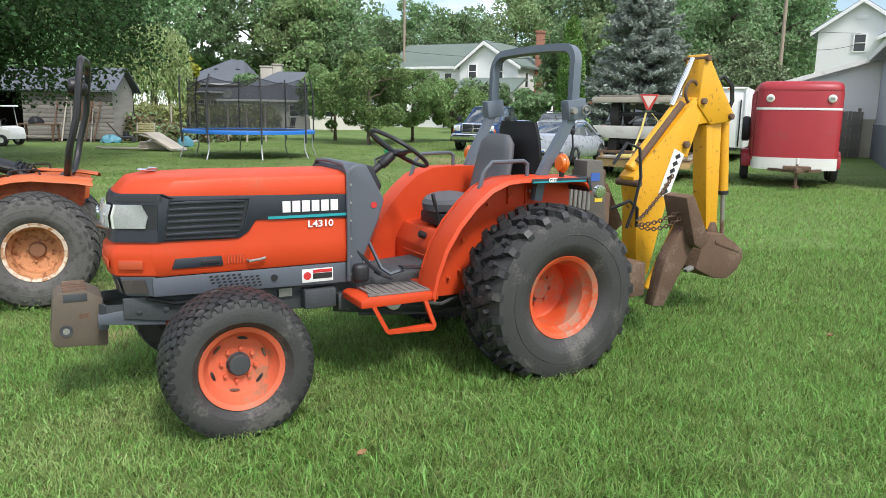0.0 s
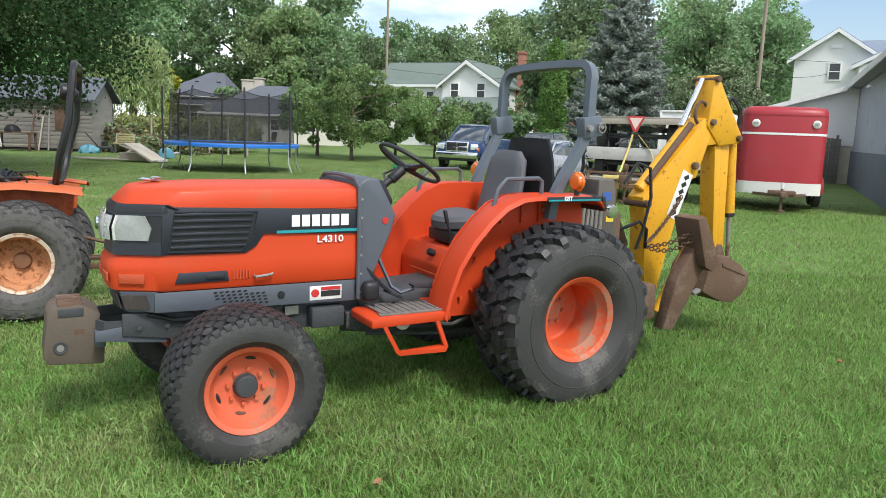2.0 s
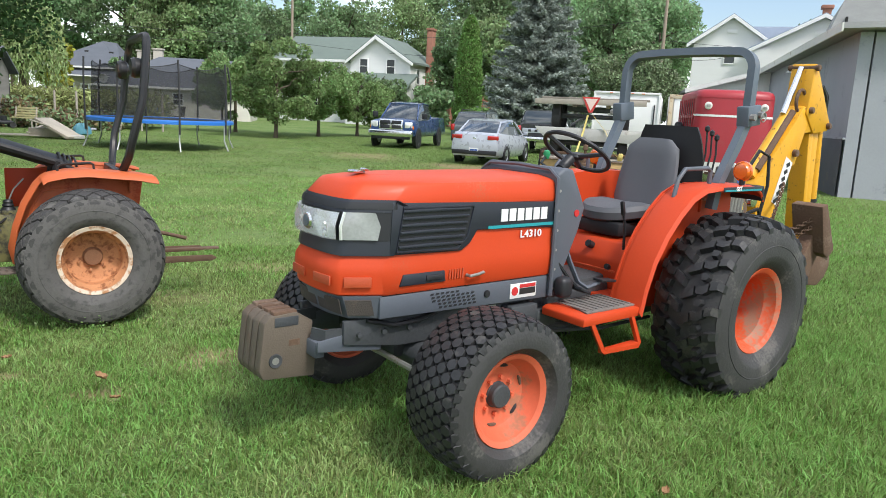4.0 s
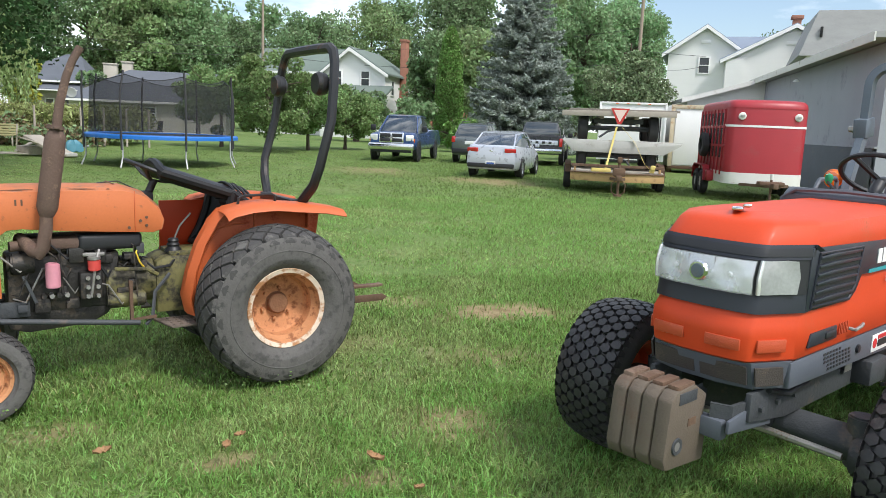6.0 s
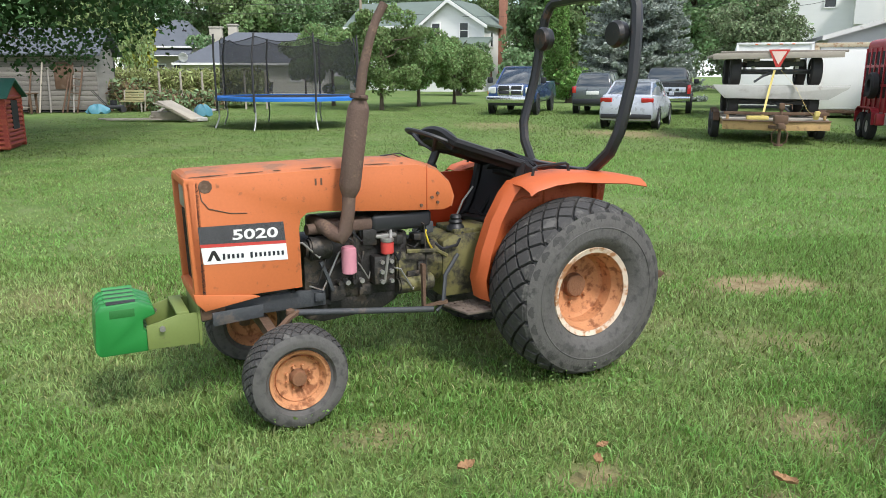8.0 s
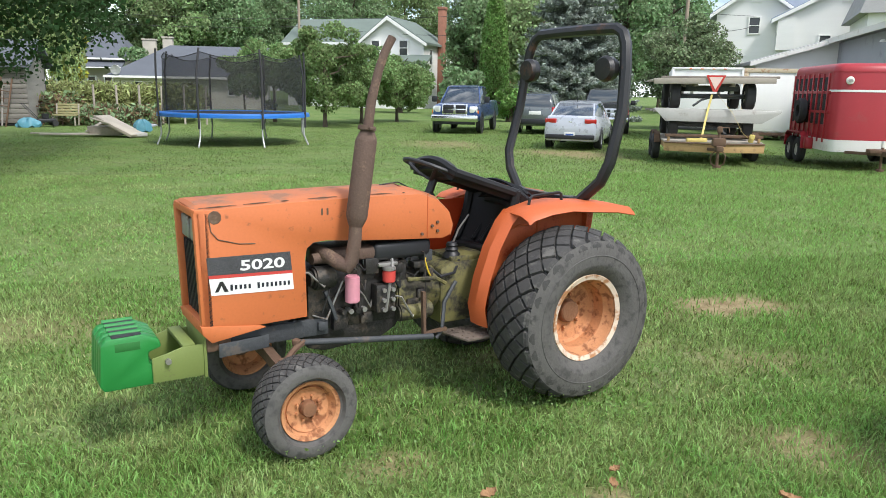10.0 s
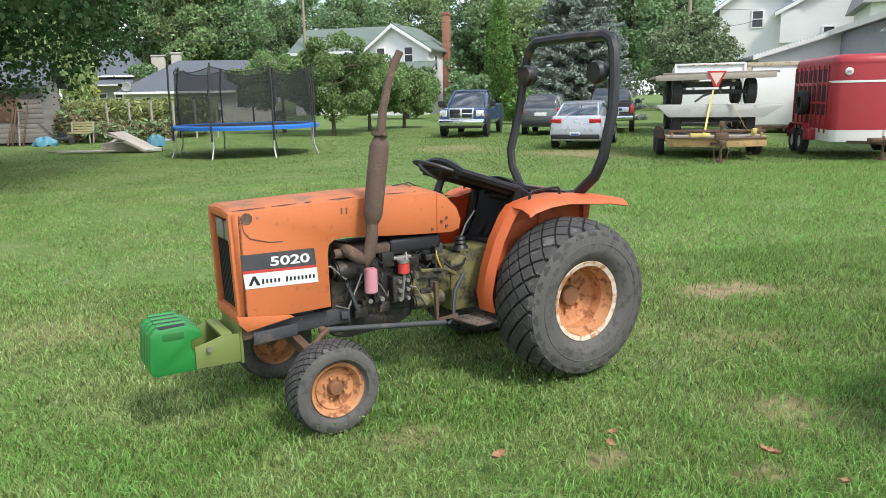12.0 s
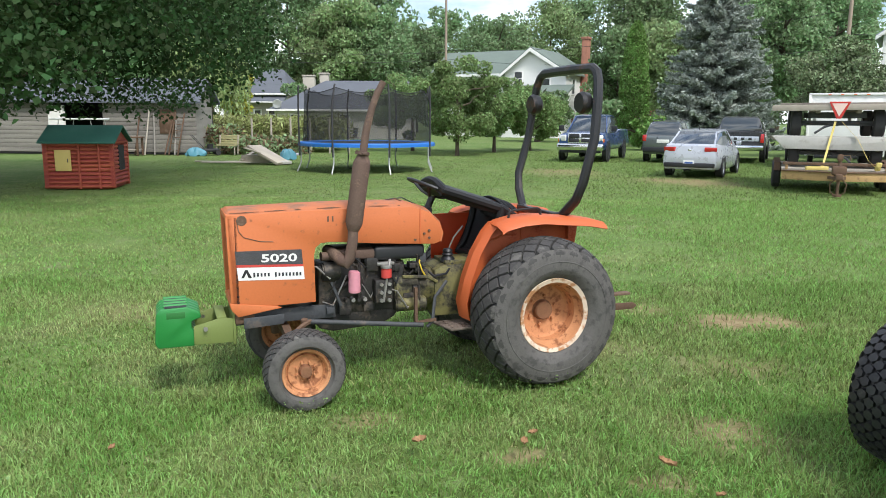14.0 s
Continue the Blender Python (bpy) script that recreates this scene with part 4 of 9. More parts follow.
nose_band(0.95, 1.025, 0.012, 2.2)
nose_band(1.155, 1.212, 0.012, 2.2, 2.445, 2.42)
nose_band(1.02, 1.16, 0.008, 2.2, 2.46, 2.445, name="lamp_backing", material=M_BLACK)
nose_band(1.168, 1.2, 0.015, 2.19, 2.443, 2.43, name="intake_mesh", material=M_BLACK)
# bright reflector with two lamp bowls behind a clear lens
rows = []
for z, f in zip(np.linspace(1.03, 1.15, 9), np.interp(np.linspace(1.03, 1.15, 9), [1.026, 1.09, 1.154], [2.468, 2.472, 2.452])):
    line = []
    for y in np.linspace(0.2, -0.2, 33):
        x = f - np.interp(abs(y), [0, 0.05, 0.14, 0.205], [0, 0.0, 0.008, 0.03])
        d = ((abs(y) - 0.115) / 0.06) ** 2 + ((z - 1.09) / 0.05) ** 2
        line.append((x + 0.024 - 0.015 * max(0.0, 1 - d), y, z))
    rows.append(line)
part("reflector", Kit().sheet(rows, 0.002), mat("lamp_reflector", (0.62, 0.64, 0.65), 0.3, 0.75, var=0.15, scale=14, fine=60, bump=0.12), tr)
for s in (1, -1):
    part("bulb", Kit().lathe([(0, 0.012), (0.01, 0.009), (0.012, 0.0), (0.0, 0.0)], (2.474, s * 0.115, 1.09), "x", 14), M_LENS_BRIGHT, tr)
    part("reflector_rib", Kit().box((2.482, s * 0.055, 1.09), (0.006, 0.006, 0.118), bevel=0.002), M_STEEL, tr)
rows = []
for z, f in ((1.026, 2.468), (1.09, 2.472), (1.154, 2.452)):
    half = [(f - 0.03, 0.205), (f - 0.008, 0.14), (f, 0.05)]
    rows.append([(x + 0.03, y, z) for x, y in half] + [(x + 0.03, -y, z) for x, y in half[::-1]])
lens = part("headlight", Kit().sheet(rows, 0.004), M_CLEAR, tr, "clear headlight lens across the nose")
for s in (1, -1):
    rows = []
    for z, f, xb in ((1.026, 2.468, 2.315), (1.09, 2.472, 2.3), (1.154, 2.452, 2.33)):
        rows.append([(xb - 0.02, s * 0.296, z), (f - 0.12, s * 0.264, z), (f - 0.05, s * 0.234, z), (f - 0.02, s * 0.212, z)])
    part("corner_lamp", Kit().sheet(rows, 0.01), M_LENS_SIDE, tr)
    part("lamp_edge", Kit().tube([(rows[i][3][0] - 0.004, rows[i][3][1] + s * 0.004, rows[i][3][2]) for i in range(3)], 0.008, 6), M_LENS_BRIGHT, tr)
part("emblem", Kit().lathe([(0, 0.012), (0.034, 0.01), (0.04, 0.0), (0.0, 0.0)], (2.5, 0, 1.09), "x", 28), M_CHROME, tr, "plain oval chrome emblem")
part("emblem_field", Kit().lathe([(0, 0.003), (0.026, 0.002), (0.028, 0.0), (0.0, 0.0)], (2.5115, 0, 1.09), "x", 24), M_ROPS, tr)

for s in (1, -1):
    y0, y1 = s * 0.3, s * 0.309
    outline = [(2.235, 0.952), (2.225, 1.2), (1.135, 1.172), (1.135, 1.03), (1.70, 1.045), (1.745, 0.98), (1.80, 0.945)]
    part("side_panel", Kit().prism(outline, min(y0, y1), max(y0, y1), bevel=0.003), M_NAVY, tr)
    part("grille_recess", Kit().prism([(2.2, 0.968), (2.16, 1.172), (1.74, 1.168), (1.77, 1.02), (1.83, 0.962)], min(s * 0.309, s * 0.3105), max(s * 0.309, s * 0.3105)), M_BLACK, tr)
    for i in range(6):
        z = 0.982 + i * 0.034
        part("grille_slat", Kit().prism([(2.19 - i * 0.004, z), (2.19 - i * 0.004, z + 0.013), (2.05, z + 0.017), (1.8 - i * 0.008, z + 0.013), (1.8 - i * 0.008, z)], min(s * 0.311, s * 0.322), max(s * 0.311, s * 0.322), bevel=0.003), M_NAVY, tr)
    part("grille_surround", Kit().tube([(2.2, s * 0.312, 0.966), (2.165, s * 0.312, 1.174), (1.735, s * 0.312, 1.17), (1.768, s * 0.312, 1.015), (1.83, s * 0.312, 0.958)], 0.006, 6, closed=True), M_NAVY, tr)
    part("stripe", Kit().box((1.385, s * 0.311, 1.052), (0.49, 0.003, 0.016)), M_TEAL, tr)
    # brand word as plain blocks, model number as letters
    for i in range(6):
        x = 1.548 - i * 0.0585
        k = Kit().box((x - 0.027, s * 0.311, 1.112), (0.047, 0.004, 0.066), bevel=0.001)
        part("brand_block", k, M_PAINTWHITE, tr, smooth=0)
    mtx = Matrix.Translation((1.395 if s > 0 else 1.215, s * 0.3065, 0.985)) @ (pose(0, 0, 0, 90, 0, 180) if s > 0 else pose(0, 0, 0, 90, 0, 0))
    lettering("model_number", "L4310", 0.055, M_PAINTWHITE, tr, mtx, 0.001, width=1.18, bold=0.0012)
    # lower hood: marker, handle recess, vent slits, latch
    part("side_marker", Kit().box((2.372, s * 0.2555, 0.826), (0.13, 0.01, 0.05), (0, 0, -25.5 * s), 0.003), M_MARKER, tr, "dull orange reflector")
    part("handle_recess", Kit().prism([(2.17, 0.795), (2.15, 0.852), (1.9, 0.852), (1.89, 0.795)], min(s * 0.3, s * 0.31), max(s * 0.3, s * 0.31), bevel=0.004), M_NAVY, tr)
    part("handle", Kit().box((1.965, s * 0.31, 0.823), (0.1, 0.014, 0.03), bevel=0.006), M_BLACK, tr)
    for i in range(6):
        part("vent_slit", Kit().box((1.865 - i * 0.017, s * 0.305, 0.828), (0.007, 0.006, 0.05)), M_MARKER, tr, smooth=0)
    part("hood_catch", Kit().tube([(1.755, s * 0.305, 0.815), (1.75, s * 0.33, 0.812), (1.69, s * 0.33, 0.818), (1.655, s * 0.325, 0.824)], 0.008, 8), M_STEEL, tr)
    # grey under-panel with punched vents and label
    part("lower_panel", Kit().prism([(2.27, 0.645), (2.27, 0.75), (1.145, 0.75), (1.145, 0.625), (2.25, 0.645)], min(s * 0.275, s * 0.296), max(s * 0.275, s * 0.296), bevel=0.004), M_GREY, tr)
    for i in range(9):
        for j in range(5):
            if (i > 5 and j > 3) or (i < 1 and j < 2):
                continue
            part("punched_slot", Kit().prism([(1.95 - i * 0.032 + j * 0.006, 0.655 + j * 0.018), (1.932 - i * 0.032 + j * 0.006, 0.655 + j * 0.018), (1.926 - i * 0.032 + j * 0.006, 0.665 + j * 0.018), (1.944 - i * 0.032 + j * 0.006, 0.665 + j * 0.018)], min(s * 0.296, s * 0.2985), max(s * 0.296, s * 0.2985)), M_BLACK, tr, smooth=0)
    part("plug", Kit().cyl((1.6, s * 0.29, 0.695), (1.6, s * 0.306, 0.695), 0.02, n=16, bevel=0.003), M_BLACK, tr)
    part("warning_label", Kit().box((1.335, s * 0.2985, 0.687), (0.195, 0.004, 0.082), bevel=0.001), M_PAINTWHITE, tr, "white red and black warning label")
    part("label_band", Kit().box((1.305, s * 0.301, 0.712), (0.12, 0.003, 0.02)), M_LABELRED, tr)
    part("label_print", Kit().box((1.305, s * 0.301, 0.682), (0.12, 0.003, 0.034)), M_LABELBLACK, tr)
    part("label_sign", Kit().cyl((1.4, s * 0.3, 0.687), (1.4, s * 0.3025, 0.687), 0.024, n=20), M_LABELRED, tr)

# front lower grille frame
rows = []
for z, f in ((0.645, 2.425), (0.66, 2.43), (0.755, 2.46)):
    rows.append([(f - 0.2, 0.293, z), (f - 0.035, 0.21, z), (f, 0.08, z), (f, -0.08, z), (f - 0.035, -0.21, z), (f - 0.2, -0.293, z)])
part("front_skirt", Kit().sheet(rows, 0.02), M_GREY, tr)
for y0, y1, dx in ((0.2, 0.012, 0.0), (-0.012, -0.2, 0.0)):
    part("skirt_mesh", Kit().sheet([[(2.435 + z * 0.25 - 0.012 * (abs(y) > 0.15), y, 0.665 + z) for y in (y0, (y0 + y1) / 2, y1)] for z in (0.0, 0.075)], 0.006), M_MESH, tr)
for s in (1, -1):
    part("skirt_mesh", Kit().sheet([[(2.402 + z * 0.25, s * 0.222, 0.665 + z), (2.29 + z * 0.25, s * 0.278, 0.665 + z)] for z in (0.0, 0.075)], 0.008), M_MESH, tr)
    part("front_marker", Kit().box((2.484, s * 0.115, 0.83), (0.01, 0.14, 0.045), (0, 0, s * 4), 0.003), M_MARKER, tr, "dull orange reflector")

# grey cowl, dashboard, steering wheel
part("cowl", Kit().prism([(1.14, 0.62), (1.145, 1.3), (1.15, 1.32), (1.09, 1.357), (1.02, 1.348), (0.9, 1.13), (0.94, 1.0), (1.04, 0.78), (1.05, 0.62)], -0.318, 0.318, bevel=0.018, seg=3), M_GREY, tr)
part("cowl_edge", Kit().tube([(1.142, 0.32, 0.64), (1.142, 0.32, 1.0), (1.142, 0.318, 1.3), (1.142, 0.25, 1.345), (1.142, 0, 1.355), (1.142, -0.25, 1.345), (1.142, -0.318, 1.3), (1.142, -0.32, 0.64)], 0.012, 6), M_GREY, tr)
for i in range(6):
    part("bolt", Kit().cyl((1.128, 0.31, 0.68 + i * 0.11), (1.128, 0.328, 0.68 + i * 0.11), 0.008, n=6), M_STEEL, tr)
part("cowl_badge", Kit().cyl((0.975, 0.31, 1.1), (0.975, 0.3225, 1.1), 0.02, n=16), M_LABELRED, tr)
part("dash_panel", Kit().prism([(1.03, 1.35), (0.93, 1.33), (0.86, 1.2), (0.92, 1.1), (1.02, 1.1)], -0.2, 0.2, bevel=0.02), M_BLACK, tr)
part("steering_column", Kit().cyl((0.95, 0, 1.2), (0.74, 0, 1.36), 0.024, n=14).cyl((0.79, 0, 1.32), (0.71, 0, 1.385), 0.034, n=14), M_BLACK, tr)
sw = Matrix.Translation((0.66, 0, 1.425)) @ pose(0, 0, 0, 0, -33, 0)
ring = [sw @ Vector((0.215 * math.cos(a), 0.215 * math.sin(a), 0)) for a in np.linspace(0, 2 * math.pi, 33)[:-1]]
swo = part("steering_wheel", Kit().tube(ring, 0.014, 8, closed=True), M_BLACK, tr)
for a in (90, 210, 330):
    p = sw @ Vector((0.21 * math.cos(radians(a)), 0.21 * math.sin(radians(a)), 0))
    part("spoke", Kit().tube([sw @ Vector((0, 0, -0.035)), sw @ Vector((0.1 * math.cos(radians(a)), 0.1 * math.sin(radians(a)), -0.02)), p], 0.014, 6, rx=0.02), M_BLACK, swo)
part("wheel_boss", Kit().lathe([(0, 0.0), (0.05, -0.008), (0.06, -0.03), (0.04, -0.05), (0, -0.05)], tuple(sw.translation), "z", 16), M_BLACK, swo)
part("shuttle_lever", Kit().tube([(0.8, -0.05, 1.3), (0.74, -0.22, 1.34), (0.62, -0.3, 1.37)], 0.008, 6), M_BLACK, tr)
part("lever_knob", Kit().lathe([(0, 0.03), (0.02, 0.02), (0.024, 0), (0.014, -0.03), (0, -0.03)], (0.61, -0.3, 1.39), "z", 12), M_GREEN_KNOB, tr)

# fenders: inner wall, curved top plate with lip
curve = [(0.72, 0.56), (0.69, 0.7), (0.63, 0.86), (0.54, 1.0), (0.43, 1.12), (0.32, 1.21), (0.2, 1.258), (0.08, 1.268), (-0.15, 1.268), (-0.36, 1.262), (-0.42, 1.24), (-0.45, 1.19)]
for s in (1, -1):
    fender = part("fender", Kit().sheet([[(x, s * 0.40, z - 0.012), (x, s * 0.43, z), (x, s * 0.58, z), (x, s * 0.625, z - 0.006), (x - 0.01, s * 0.64, z - 0.03)] for x, z in curve], 0.012), M_ORANGE, tr)
    part("inner_wall", Kit().prism([(x, z) for x, z in curve] + [(-0.45, 0.75), (0.3, 0.5), (0.72, 0.5)], min(s * 0.4, s * 0.412), max(s * 0.4, s * 0.412)), M_ORANGE, fender)
    part("fender_face", Kit().prism([(x, z) for x, z in curve[:8]] + [(x - 0.1, z - 0.045) for x, z in curve[7:0:-1]] + [(0.62, 0.5), (0.72, 0.5)], min(s * 0.43, s * 0.438), max(s * 0.43, s * 0.438)), M_ORANGE, fender)
    for x, z in ((0.5, 0.62), (0.42, 0.66), (0.5, 0.78), (0.4, 0.86), (0.33, 1.0), (0.22, 1.08), (0.05, 1.13), (-0.1, 1.16), (0.44, 0.94)):
        part("rivet", Kit().cyl((x, s * 0.41, z), (x, s * 0.442, z), 0.009, n=8), M_RIM_DEEP, fender)
    part("fender_rib", Kit().box((-0.08, s * 0.42, 1.16), (0.012, 0.02, 0.17), bevel=0.003), M_ORANGE, fender)
    part("fender_rib", Kit().box((0.06, s * 0.42, 1.16), (0.012, 0.02, 0.17), bevel=0.003), M_ORANGE, fender)
    part("fender_stripe", Kit().box((-0.19, s * 0.6445, 1.245), (0.44, 0.004, 0.03), bevel=0.001), M_NAVY, fender)
    part("fender_stripe", Kit().box((-0.19, s * 0.6475, 1.238), (0.42, 0.003, 0.01)), M_TEAL, fender)
    lettering("badge", "GST", 0.036, M_PAINTWHITE, fender, Matrix.Translation((-0.1 if s > 0 else -0.19, s * 0.649, 1.237)) @ (pose(0, 0, 0, 90, 0, 180) if s > 0 else pose(0, 0, 0, 90, 0, 0)), 0.001, bold=0.0015)
    part("fender_end", Kit().box((-0.445, s * 0.52, 1.21), (0.03, 0.24, 0.1), (0, 12, 0), 0.01), M_BLACK, fender)
    part("tail_lamp", Kit().box((-0.468, s * 0.57, 1.19), (0.02, 0.09, 0.05), (0, 12, 0), 0.005), M_RED_LENS, fender)
    part("grab_rail", Kit().tube([(0.33, s * 0.5, 1.19), (0.3, s * 0.5, 1.3), (0.24, s * 0.5, 1.36), (0.0, s * 0.5, 1.365), (-0.03, s * 0.5, 1.345), (-0.03, s * 0.5, 1.26)], 0.014, 8), M_GREY, fender)
    lamp = part("turn_signal", Kit().lathe([(0, 0.032), (0.045, 0.028), (0.056, 0.012), (0.058, -0.012), (0.045, -0.028), (0, -0.032)], (-0.235, s * 0.6, 1.352), "x", 24), M_AMBER, tr, "round amber turn signal")
    part("lamp_ring", Kit().lathe([(0.057, 0.012), (0.064, 0.008), (0.064, -0.008), (0.057, -0.012)], (-0.235, s * 0.6, 1.352), "x", 24, closed=True), M_AMBER, lamp)
    part("lamp_stalk", Kit().cyl((-0.235, s * 0.6, 1.265), (-0.235, s * 0.6, 1.3), 0.018, n=10), M_BLACK, lamp)
    # floor deck, mat and step
    part("deck", Kit().prism([(0.67, 0.535), (0.67, 0.588), (1.15, 0.588), (1.18, 0.575), (1.18, 0.53)], min(s * 0.3, s * 0.615), max(s * 0.3, s * 0.615), bevel=0.008), M_ORANGE, tr)
    k = Kit().prism([(0.7, 0.58), (1.12, 0.58), (1.04, 0.31), (0.7, 0.31)] if s > 0 else [(0.7, -0.58), (1.12, -0.58), (1.04, -0.31), (0.7, -0.31)], 0.588, 0.598, "z", bevel=0.002)
    part("floor_mat", k, M_MAT, tr)
    for i in range(9):
        part("mat_rib", Kit().box((0.73 + i * 0.045, s * 0.44, 0.6), (0.016, 0.24, 0.005)), M_MAT, tr, smooth=0)
    step = part("step", Kit().tube([(1.1, s * 0.6, 0.545), (1.02, s * 0.625, 0.385), (1.01, s * 0.625, 0.375), (0.71, s * 0.625, 0.365), (0.705, s * 0.625, 0.38), (0.76, s * 0.6, 0.545)], 0.017, 4), M_ORANGE, tr)
    part("tread_bar", Kit().box((0.86, s * 0.61, 0.373), (0.3, 0.05, 0.02), (0, 1.8, 0), 0.004), M_ORANGE, step)

# platform between the fenders, seat
part("seat_platform", Kit().prism([(0.5, 0.5), (0.5, 0.76), (0.44, 0.88), (0.1, 0.91), (-0.45, 0.92), (-0.45, 0.5)], -0.4, 0.4, bevel=0.015), M_ORANGE, tr)
part("tunnel", Kit().prism([(1.1, 0.5), (1.1, 0.625), (0.5, 0.64), (0.5, 0.5)], -0.22, 0.22, bevel=0.03), M_FRAME, tr)
part("floor_plate", Kit().box((0.585, 0, 0.56), (0.18, 0.8, 0.05), bevel=0.006), M_ORANGE, tr)
part("seat_panel_seam", Kit().box((0.503, 0.0, 0.7), (0.006, 0.5, 0.012), bevel=0.002), M_RIM_DEEP, tr)
part("knob", Kit().cyl((0.47, 0.03, 0.83), (0.52, 0.03, 0.85), 0.024, n=14, bevel=0.005), M_BLACK, tr)
part("knob", Kit().cyl((0.495, 0.2, 0.72), (0.53, 0.2, 0.73), 0.018, n=14, bevel=0.004), M_BLACK, tr)
part("pedal_arm", Kit().tube([(1.12, 0.3, 0.86), (1.0, 0.33, 0.72), (0.93, 0.34, 0.66)], 0.011, 6), M_BLACK, tr)
part("pedal", Kit().box((0.92, 0.34, 0.655), (0.09, 0.11, 0.018), (0, -24, 0), 0.005), M_BLACK, tr)
part("lever_plate", Kit().box((0.18, 0.36, 0.935), (0.2, 0.08, 0.05), (0, 14, 0), 0.012), M_GREY, tr)
part("range_lever", Kit().tube([(0.5, 0.3, 0.85), (0.52, 0.31, 1.0), (0.545, 0.31, 1.08)], 0.008, 6), M_BLACK, tr)
part("lever_knob", Kit().box((0.553, 0.31, 1.11), (0.022, 0.026, 0.09), (0, 14, 0), 0.008), M_BLACK, tr)
part("seat_slide", Kit().box((0.2, 0, 0.945), (0.42, 0.36, 0.09), bevel=0.02), M_BLACK, tr)
part("seat_cushion", Kit().loft([[(0.2 + a * math.cos(q) * (1 - 0.08 * math.sin(q)), b * math.sin(q), z + 0.03 * abs(math.sin(q)) ** 3) for q in np.linspace(0, 2 * math.pi, 29)[:-1]] for z, a, b in ((0.985, 0.22, 0.2), (1.0, 0.245, 0.235), (1.045, 0.25, 0.245), (1.075, 0.23, 0.225), (1.085, 0.17, 0.16))]), M_VINYL, tr)
rings = []
for t in np.linspace(0, 1, 9):
    w = 0.235 * (1 - 0.22 * t ** 3) * (0.9 if t < 0.08 else 1) * (0.72 if t > 0.98 else 1)
    th = 0.055 * (1 if t < 0.95 else 0.6)
    cx, cz = -0.04 - 0.13 * t + 0.03 * t * t, 1.06 + 0.46 * t
    rings.append([(cx + th * math.cos(q) * (1 + 0.35 * (math.cos(q) > 0) * abs(math.sin(q)) ** 2) + 0.02 * abs(math.sin(q)) ** 2, w * math.sin(q), cz + 0.2 * th * math.cos(q)) for q in np.linspace(0, 2 * math.pi, 25)[:-1]])
part("seat_back", Kit().loft(rings), M_VINYL, tr)
# black rear-facing operator seat shell
rings = []
for t in np.linspace(0, 1, 10):
    cx, cz = -0.2 - 0.08 * t, 1.1 + 0.51 * t
    w = 0.27 * (1 - 0.25 * t ** 4)
    rings.append([(cx - 0.09 * (abs(y) / 0.25) ** 2 * (1 - 0.6 * t), y, cz) for y in np.linspace(-w, w, 13)])
part("rear_seat_back", Kit().sheet(rings, 0.03), M_BLACKVINYL, tr)
part("rear_seat", Kit().box((-0.42, 0, 1.14), (0.5, 0.5, 0.09), (0, 8, 0), 0.035, 3), M_BLACKVINYL, tr)

# roll bar
for s in (1, -1):
    part("roll_bar_post", Kit().tube([(-0.13, s * 0.47, 1.1), (-0.15, s * 0.48, 1.25), (-0.2, s * 0.49, 1.36), (-0.3, s * 0.498, 1.53), (-0.36, s * 0.5, 1.64), (-0.38, s * 0.5, 1.75)], 0.045, 4, rx=0.036), M_ROPS, tr)
    hinge = part("roll_bar_hinge", Kit().box((-0.385, s * 0.505, 1.7), (0.15, 0.085, 0.13), (0, 8, 0), 0.008), M_ROPS, tr)
    for dx, dz in ((-0.05, 0.01), (0.045, -0.01)):
        part("hinge_bolt", Kit().cyl((-0.385 + dx, s * 0.545, 1.7 + dz), (-0.385 + dx, s * 0.58, 1.7 + dz), 0.022, n=6), M_STEEL, hinge, smooth=0)
    part("pin_ring", Kit().tube([(-0.425 + 0.03 * math.cos(q), s * 0.585, 1.695 + 0.03 * math.sin(q)) for q in np.linspace(0, 6.28, 15)[:-1]], 0.004, 5, closed=True), M_STEEL, hinge)
arc = [(-0.38, 0.5, 1.74), (-0.385, 0.5, 1.98)] + [(-0.39 - 0.004 * i, 0.5 - 0.12 * (1 - math.cos(q)), 1.985 + 0.12 * math.sin(q)) for i, q in enumerate(np.linspace(0.2, math.pi / 2, 6))] + [(-0.415, 0.2, 2.113), (-0.415, 0, 2.115)]
part("roll_bar", Kit().tube(arc + [(x, -y, z) for x, y, z in arc[-2::-1]], 0.042, 4, rx=0.036), M_ROPS, tr)

